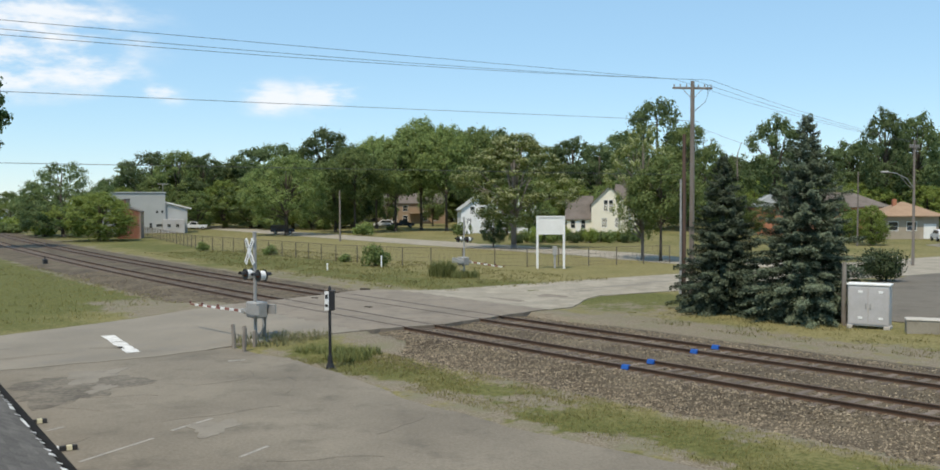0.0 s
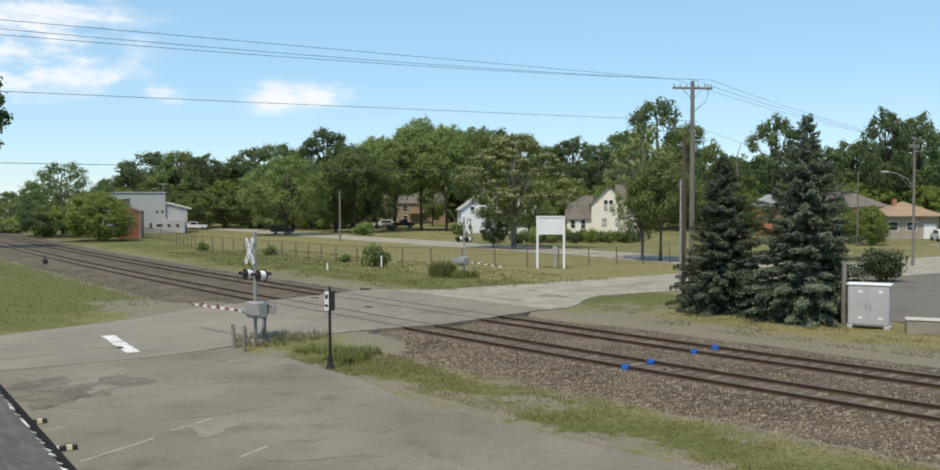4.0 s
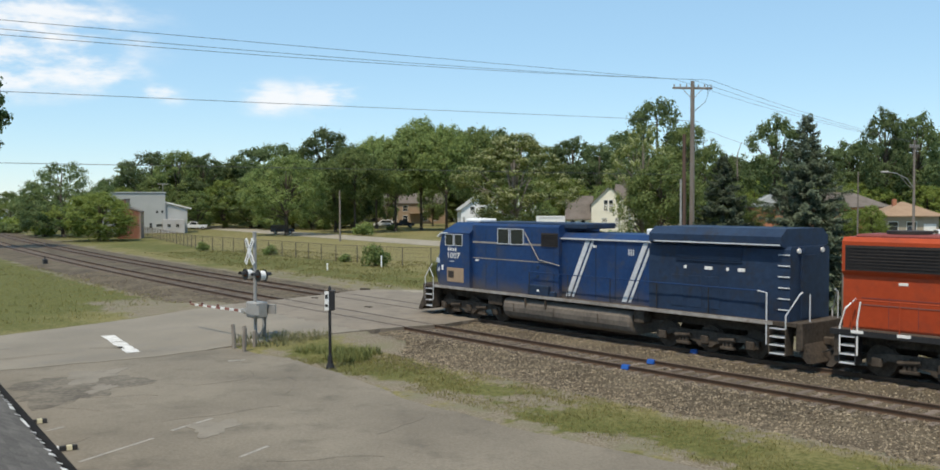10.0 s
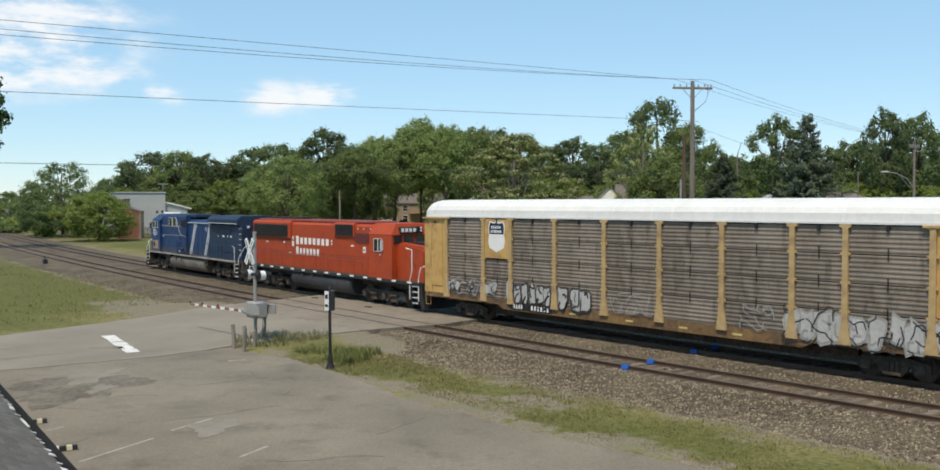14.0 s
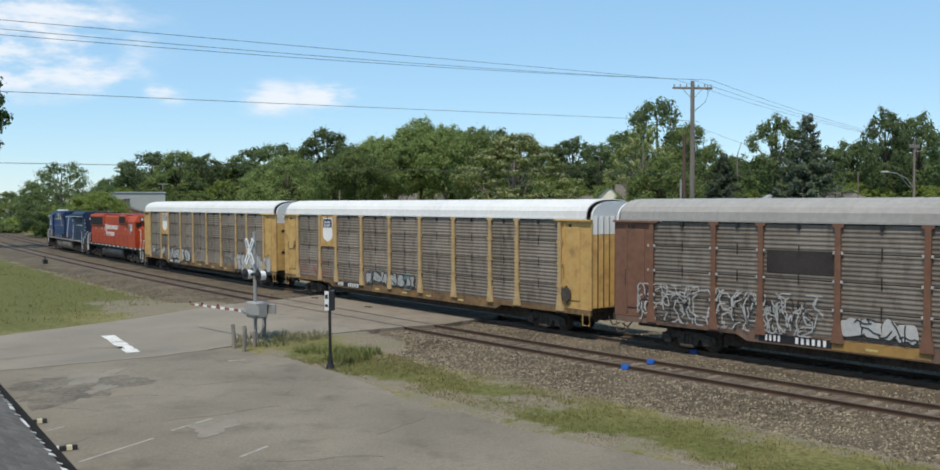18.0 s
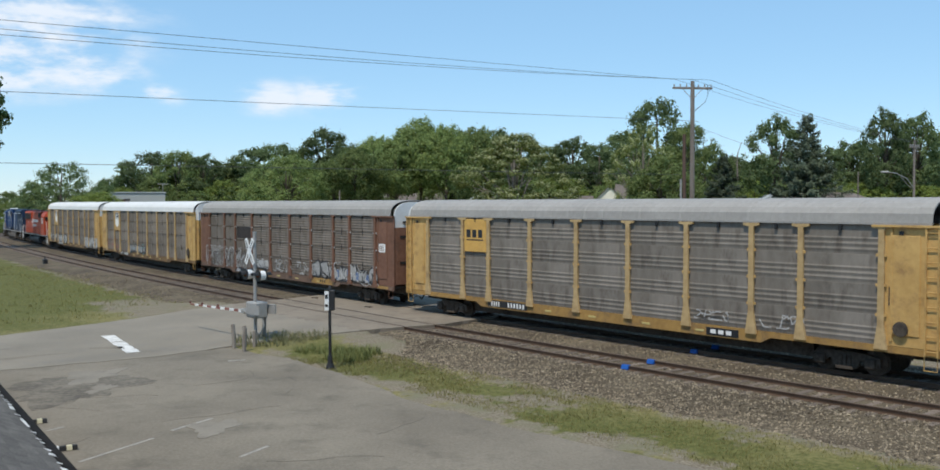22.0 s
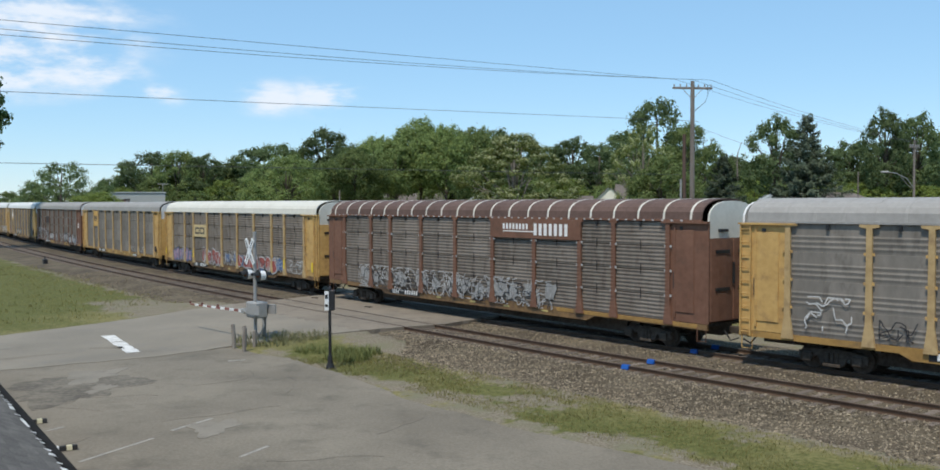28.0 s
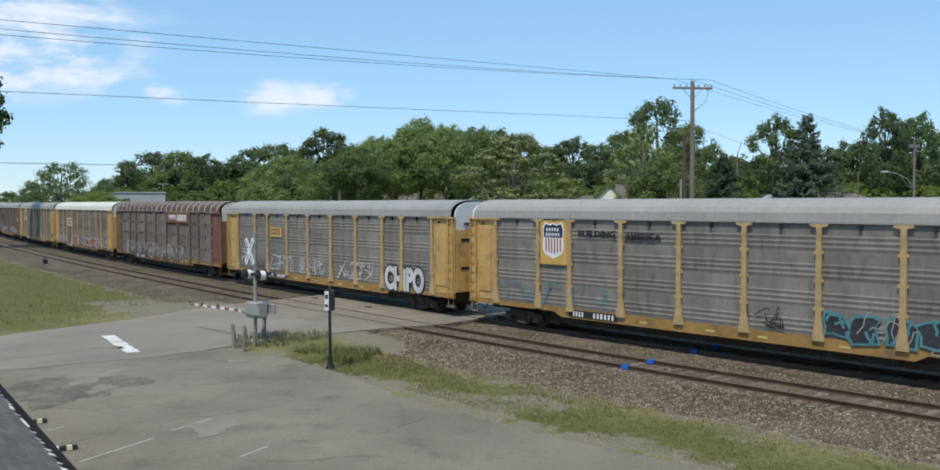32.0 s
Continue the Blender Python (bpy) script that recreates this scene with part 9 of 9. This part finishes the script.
    fuel_tank(e, 6.75, 14.2, "tank_dark")
    bm = bmesh.new()
    tube(bm, [(7.0, -1.25, 1.3), (10.8, -1.25, 1.3)], 0.14, 10)
    part("air_reservoir", bm, "under", e)
    truck(e, 3.75, 2.05, 3, 0.52)
    truck(e, 17.4, 2.05, 3, 0.52)
    coupler(e, 0.5, -1)
    coupler(e, 21.3, 1)
    handrail_run(e, 1.0, 16.2, 2.5, -1.46, "loco_red", "loco_red", 1.45)
    handrail_run(e, 1.3, 15.6, 2.5, 1.46, "loco_red", "black", 1.45)
    for side in (-1, 1):
        y = side * 1.5
        rail_tube(e, [(1.2, y, 0.7), (1.2, y, 1.8), (1.3, y, 2.45)], "letter_white", label="white grab rail at the steps", r=0.03)
        rail_tube(e, [(0.62, y, 0.75), (0.62, y, 1.6), (0.8, y, 2.2), (1.0, y * 0.8, 2.5)], "letter_white", r=0.03)
        rail_tube(e, [(20.45, y, 0.6), (20.45, y, 1.6), (20.65, y, 2.1), (20.65, y, 3.2), (20.1, y, 3.25)], "letter_white", label="white grab rail at the steps", r=0.03)
        rail_tube(e, [(21.25, y, 0.55), (21.25, y, 1.7), (21.45, y, 2.3), (21.48, y * 0.75, 2.4)], "letter_white", r=0.03)
        rail_tube(e, [(21.45, side * 0.85, 1.2), (21.45, side * 0.85, 2.9)], "galv")
    return e


def consist():
    """All vehicles, with the distance of each one's leading end behind the front of the train."""
    out = [(blue_locomotive(), 0.0, 3.95, 17.9), (red_locomotive(), 22.73, 3.75, 17.4)]
    head = 44.53
    pitch = 28.65
    P1, P2, P3 = POSTS[:3]
    c1 = rack_car("yellow-framed grey car-carrier wagon with a white roof and pale graffiti", "rack_yellow", "panel_warm", "roof_white", "roof_white", sill="sill_grimy", seed=1, ladders=False)
    p = plate(c1, "emblem_plate", P1 + 0.1, P2 - 0.1, 3.05, 4.86, "rack_yellow", -1.545, "yellow emblem plate")
    shield(p, (P1 + P2) / 2, 4.08, 1.08, 1.32, -1.546, "plain")
    graffiti(c1, 2.0, 5.6, 1.2, 2.0, None, None, 11, 6, "tag_grey", "tag_white", 2)
    graffiti(c1, 2.1, 4.4, 1.2, 1.75, None, None, 12, 4, "tag_black", None, 2)
    graffiti(c1, 6.3, 9.2, 0.95, 2.15, "tag_white", "tag_black", 13, 4, "tag_black", None, 1)
    graffiti(c1, 9.6, 11.6, 0.95, 2.1, "tag_white", "tag_black", 14, 2, "tag_black", None, 1)
    graffiti(c1, 12.5, 15.0, 1.2, 2.0, None, None, 15, 3, "tag_grey")
    graffiti(c1, 18.8, 20.7, 1.15, 2.0, None, None, 17, 2, "tag_grey")
    graffiti(c1, 20.5, 26.6, 0.9, 2.2, "tag_white", "tag_grey", 16, 7, "tag_black", "tag_white", 3)
    c2 = rack_car("yellow-framed grey car-carrier wagon with a clean white roof", "rack_yellow", "panel_warm", "roof_white", "roof_white", sill="sill_grimy", seed=2, folded=True, ladders=False)
    p = plate(c2, "emblem_plate", P1 + 0.1, P2 - 0.1, 3.05, 4.86, "rack_yellow", -1.545, "yellow emblem plate")
    shield(p, (P1 + P2) / 2, 4.08, 1.08, 1.32, -1.546, "plain")
    graffiti(c2, 2.2, 6.0, 1.35, 2.2, None, None, 21, 5, "tag_red", None, 3)
    graffiti(c2, 9.8, 14.6, 1.1, 1.95, "tag_grey", "tag_black", 22, 4, "tag_teal", None, 2)
    graffiti(c2, 0.6, 1.5, 2.75, 3.2, None, None, 23, 2, "tag_black")
    bm = bmesh.new()
    disc(bm, (26.0, -1.60, 1.75), (0, 1, 0), 0.3, 0.05, 14)
    tube(bm, [(26.0, -1.58, 1.3), (26.0, -1.58, 2.1)], 0.05, 6)
    part("brake_wheel", bm, "under", c2)
    c3 = rack_car("brown-framed weathered grey car-carrier wagon covered in graffiti", "rack_brown", "panel_rust", "roof_galv", "roof_white", sill="rack_dull", seed=3, ladders=False)
    plate(c3, "dark_panel", P2 + 0.2, P3 - 0.15, 3.2, 4.0, "grille", -1.49, "darker repair panel", 0.02)
    graffiti(c3, 1.2, 8.9, 1.1, 2.5, None, None, 32, 10, "tag_white", None, 7)
    graffiti(c3, 1.3, 8.6, 1.1, 2.3, None, None, 31, 8, "tag_black", None, 4)
    graffiti(c3, 9.6, 12.0, 1.2, 1.9, None, "tag_white", 33, 3, "tag_black", None, 3)
    graffiti(c3, 12.6, 17.8, 1.2, 1.95, None, None, 34, 5, "tag_white", None, 5)
    graffiti(c3, 18.1, 25.9, 1.0, 2.15, "tag_grey", "tag_black", 35, 5, "tag_white", None, 3)
    graffiti(c3, 20.9, 25.5, 1.1, 1.8, "tag_blue", "tag_white", 36, 3, "tag_black", None, 2)
    for x0, x1 in ((8.9, 12.4), (18.0, 20.8), (25.2, 26.8)):
        plate(c3, "sill_patch", x0, x1, 0.76 if x1 < 22 else 0.95, 1.1, "sill_dirty", -1.512, "yellow stretch of the sill", 0.02)
    bars(c3, "mark_block", 19.1, 19.9, 0.86, 1.0, 3, "black", -1.514)
    p = plate(c3, "notice", 25.95, 26.6, 2.95, 3.4, "letter_white", -1.545, "", 0.02)
    bars(p, "notice_mark", 26.05, 26.5, 3.02, 3.32, 3, "rack_dull", -1.546)
    c4 = rack_car("yellow-framed grey car-carrier wagon with a dull metal roof", "rack_yellow", "panel_grey", "roof_galv", "roof_white", seed=4, clustered=True)
    p = plate(c4, "emblem_plate", P1 + 0.16, P2 - 0.16, 3.3, 4.86, "rack_amber", -1.56, "bright yellow plate with a black block mark")
    bars(p, "emblem_bar", 4.98, 6.28, 3.98, 4.36, 3, "black", -1.561, seed=9, gap=0.3)
    bars(p, "emblem_bar", 4.98, 6.22, 3.84, 3.9, 1, "black", -1.561, seed=9, gap=0)
    graffiti(c4, 18.4, 19.9, 1.35, 1.65, None, None, 42, 2, "tag_white", None, 4)
    graffiti(c4, 21.1, 22.9, 1.3, 1.75, None, None, 43, 2, "tag_white", None, 4)
    p = plate(c4, "number_board", 18.9, 20.3, 0.76, 1.05, "black", -1.515, "", 0.02)
    bars(p, "number_block", 19.1, 20.1, 0.83, 0.98, 3, "letter_white", -1.516, gap=0.3)
    bm = bmesh.new()
    disc(bm, (26.2, -1.60, 1.7), (0, 1, 0), 0.24, 0.05, 14)
    part("brake_wheel", bm, "under", c4)
    c5 = rack_car("yellow-framed brown-grey car-carrier wagon with red and blue graffiti", "rack_yellow", "panel_warm", "roof_cream", "roof_cream", sill="sill_grimy", seed=5)
    p = plate(c5, "emblem_plate", P2 + 0.1, P3 - 0.1, 3.05, 3.98, "rack_cream", -1.545, "pale yellow plate with a black block mark")
    bars(p, "emblem_bar", 7.0, 9.0, 3.28, 3.78, 2, "black", -1.546, seed=9, gap=0.12)
    bars(p, "emblem_bar", 7.13, 9.13, 3.4, 3.66, 2, "rack_cream", -1.551, seed=9, gap=0.4)
    graffiti(c5, 2.0, 6.2, 1.0, 2.15, "tag_pink", "tag_blue", 52, 4, "tag_white", None, 2)
    graffiti(c5, 8.3, 12.4, 1.0, 2.25, "tag_red", "tag_white", 53, 4, "tag_white", None, 2)
    graffiti(c5, 8.3, 12.4, 1.0, 2.2, None, None, 58, 4, "tag_black", None, 2)
    graffiti(c5, 12.6, 15.2, 1.2, 2.15, None, None, 54, 4, "tag_white", "tag_blue", 4)
    graffiti(c5, 15.2, 21.6, 1.0, 2.1, "tag_red", "tag_white", 55, 5, "tag_black", "tag_blue", 2)
    graffiti(c5, 21.0, 22.6, 1.2, 2.1, None, "tag_blue", 57, 2, "tag_white", None, 3)
    graffiti(c5, 23.0, 25.4, 1.2, 2.0, None, None, 56, 3, "tag_white", None, 5)
    for x in (0.4, P2, 22.75, 26.7):
        plate(c5, "reflector", x - 0.09, x + 0.09, 1.4, 2.0, "reflector_yellow", -1.60, "bright yellow reflector strip", 0.02)
    c6 = rack_car("brown ribbed-roof car-carrier wagon with weathered grey panels", "rack_brown", "panel_rust", "roof_rust", "roof_cream", ribs=True, sill="sill_grimy", seed=6, ladders=False)
    p = plate(c6, "name_board", 15.05, 20.9, 4.05, 4.92, "rack_brown", -1.60, "brown board with plain white blocks", 0.1)
    bars(p, "letter_block", 15.95, 17.75, 4.45, 4.70, 8, "letter_white", -1.602, seed=11, gap=0.4)
    bars(p, "letter_block", 18.05, 20.3, 4.2, 4.72, 7, "letter_white", -1.602, seed=12, gap=0.4)
    plate(p, "underline", 15.95, 18.2, 4.33, 4.38, "letter_white", -1.603, "", 0.01)
    graffiti(c6, 3.4, 19.2, 1.0, 2.2, None, None, 62, 16, "tag_white", "tag_grey", 8)
    graffiti(c6, 3.6, 19.0, 1.0, 2.0, None, None, 63, 14, "tag_black", None, 5)
    plate(c6, "sill_patch", 19.4, 26.9, 0.95, 1.11, "sill_dirty", -1.512, "yellow stretch of the sill", 0.02)
    bm = bmesh.new()
    box(bm, -0.05, 0.05, -1.575, -1.54, 4.93, 4.99)
    clip = mesh_of("eave_clip", bm, "tag_white")
    for k in range(56):
        piece("eave_clip", clip, c6, pose(0.9 + k * 0.46, 0, 0))
    c7 = rack_car("yellow-framed cool grey car-carrier wagon with white scrawls", "rack_yellow", "panel_blue", "roof_galv", "roof_white", seed=7, clustered=True)
    p = plate(c7, "emblem_plate", 7.0, 8.6, 3.42, 4.05, "rack_amber", -1.53, "yellow block mark with a dark edge", 0.03)
    bars(p, "emblem_bar", 7.15, 8.55, 3.58, 3.96, 3, "tag_black", -1.531, seed=14, gap=0.3)
    bars(p, "emblem_bar", 7.25, 8.65, 3.68, 3.86, 3, "rack_amber", -1.536, seed=14, gap=0.62)
    graffiti(c7, 2.5, 4.1, 1.4, 2.5, None, None, 72, 2, "tag_chalk", None, 4)
    graffiti(c7, 5.0, 6.2, 1.3, 1.9, None, None, 75, 2, "tag_black", None, 3)
    graffiti(c7, 6.9, 10.3, 1.3, 2.2, None, None, 73, 4, "tag_chalk", None, 3)
    graffiti(c7, 10.9, 14.4, 1.3, 2.2, None, None, 76, 4, "tag_chalk", None, 3)
    graffiti(c7, 15.4, 20.0, 1.3, 2.25, None, None, 77, 4, "tag_chalk", None, 3)
    graffiti(c7, 7.0, 10.3, 1.35, 2.25, None, None, 78, 4, "tag_chalk", None, 3)
    graffiti(c7, 11.0, 14.4, 1.3, 2.2, None, None, 79, 4, "tag_chalk", None, 2)
    graffiti(c7, 15.5, 20.0, 1.3, 2.25, None, None, 80, 4, "tag_chalk", None, 3)
    fat_letters(c7, "CHiPO", 21.05, 0.88, 3.85, 1.48, "tag_chalk", "tag_black")
    c8 = rack_car("yellow-framed cool grey car-carrier wagon with a striped shield", "rack_yellow", "panel_blue", "roof_galv", "roof_white", seed=8, clustered=True)
    p = plate(c8, "emblem_plate", P1 + 0.16, P2 - 0.16, 2.95, 4.86, "rack_amber", -1.56, "yellow emblem plate")
    shield(p, (P1 + P2) / 2, 4.02, 1.2, 1.42, -1.561, "striped")
    words(c8, "slogan", "BUILDING", 0.36, 7.05, 4.22, -1.54, "black", "black slogan lettering", width=2.05, bold=0.016)
    words(c8, "slogan", "AMERICA", 0.36, 9.62, 4.16, -1.54, "black", "black slogan lettering", width=1.85, bold=0.016)
    graffiti(c8, 2.1, 8.8, 1.2, 2.1, None, None, 82, 6, "tag_teal", None, 3)
    graffiti(c8, 15.3, 16.9, 1.3, 2.0, None, None, 83, 2, "tag_black", None, 4)
    graffiti(c8, 18.0, 22.4, 1.0, 2.15, "tag_black", "tag_teal", 84, 3, "tag_grey", None, 2)
    for k, c in enumerate((c1, c2, c3, c4, c5, c6, c7, c8)):
        out.append((c, head + k * pitch, 3.25, RACK - 3.25))
    return out


TRAIN = consist()
NOSE_AT_0 = -35.30 + 10.903 * 13     # where the front of the train stands on the line at the start
SPEED = 10.92
SLACK_T = (0, 8, 9, 10, 11, 12, 13, 14, 17, 18, 19, 20, 21, 22, 23, 24, 25, 28, 29, 30, 31, 32)
SLACK = (0.04, 0.04, 0.12, 0.17, 0.04, 0.12, 0.2, 0.13, -0.2, -0.5, -0.24, -0.09, -0.02, -0.03, -0.07, -0.3, -0.07, -0.08, 0.02, -0.07, -0.16, -0.09)


def run_of(t):
    """How far the train has rolled by then: a steady speed with a slight surge now and then."""
    return SPEED * t - float(np.interp(t, SLACK_T, SLACK))


def train_pose(lead, a, b, t):
    s = NOSE_AT_0 - run_of(t) + lead
    (ax, ay), (bx, by) = along(s + a), along(s + b)
    yaw = math.atan2(by - ay, bx - ax)
    m = Matrix.Translation((ax, ay, 0)) @ Matrix.Rotation(yaw, 4, "Z") @ Matrix.Translation((-a, 0, 0))
    return m


def motions():
    """The whole train rolls by at a steady speed."""
    for car, lead, a, b in TRAIN:
        times = [0.0, 0.1] + [k * 0.5 for k in range(1, 64)] + [31.9, 32.0]
        walk(car, [(t, train_pose(lead, a, b, t)) for t in times])
    # every wheelset turns under its truck while it passes by
    lead_of = {car.name: lead for car, lead, a, b in TRAIN}
    last = int(32 * FPS)
    for ws, x, r in WHEELS:
        top = ws
        while top.parent:
            top = top.parent
        s0 = NOSE_AT_0 + lead_of[top.name]
        k0 = max(0, min(last - 1, int((s0 - 45) / SPEED * FPS)))
        k1 = max(k0 + 1, min(last, int((s0 + 110) / SPEED * FPS)))
        ks = sorted({0, last, *range(k0, k1 + 1)})
        rows = []
        for k in ks:
            turn = run_of(min(max(k, k0), k1) / FPS) / r
            rows.append((k / FPS, pose(x, 0, r) @ Matrix.Rotation(-turn, 4, "Y")))
        walk(ws, rows)


motions()
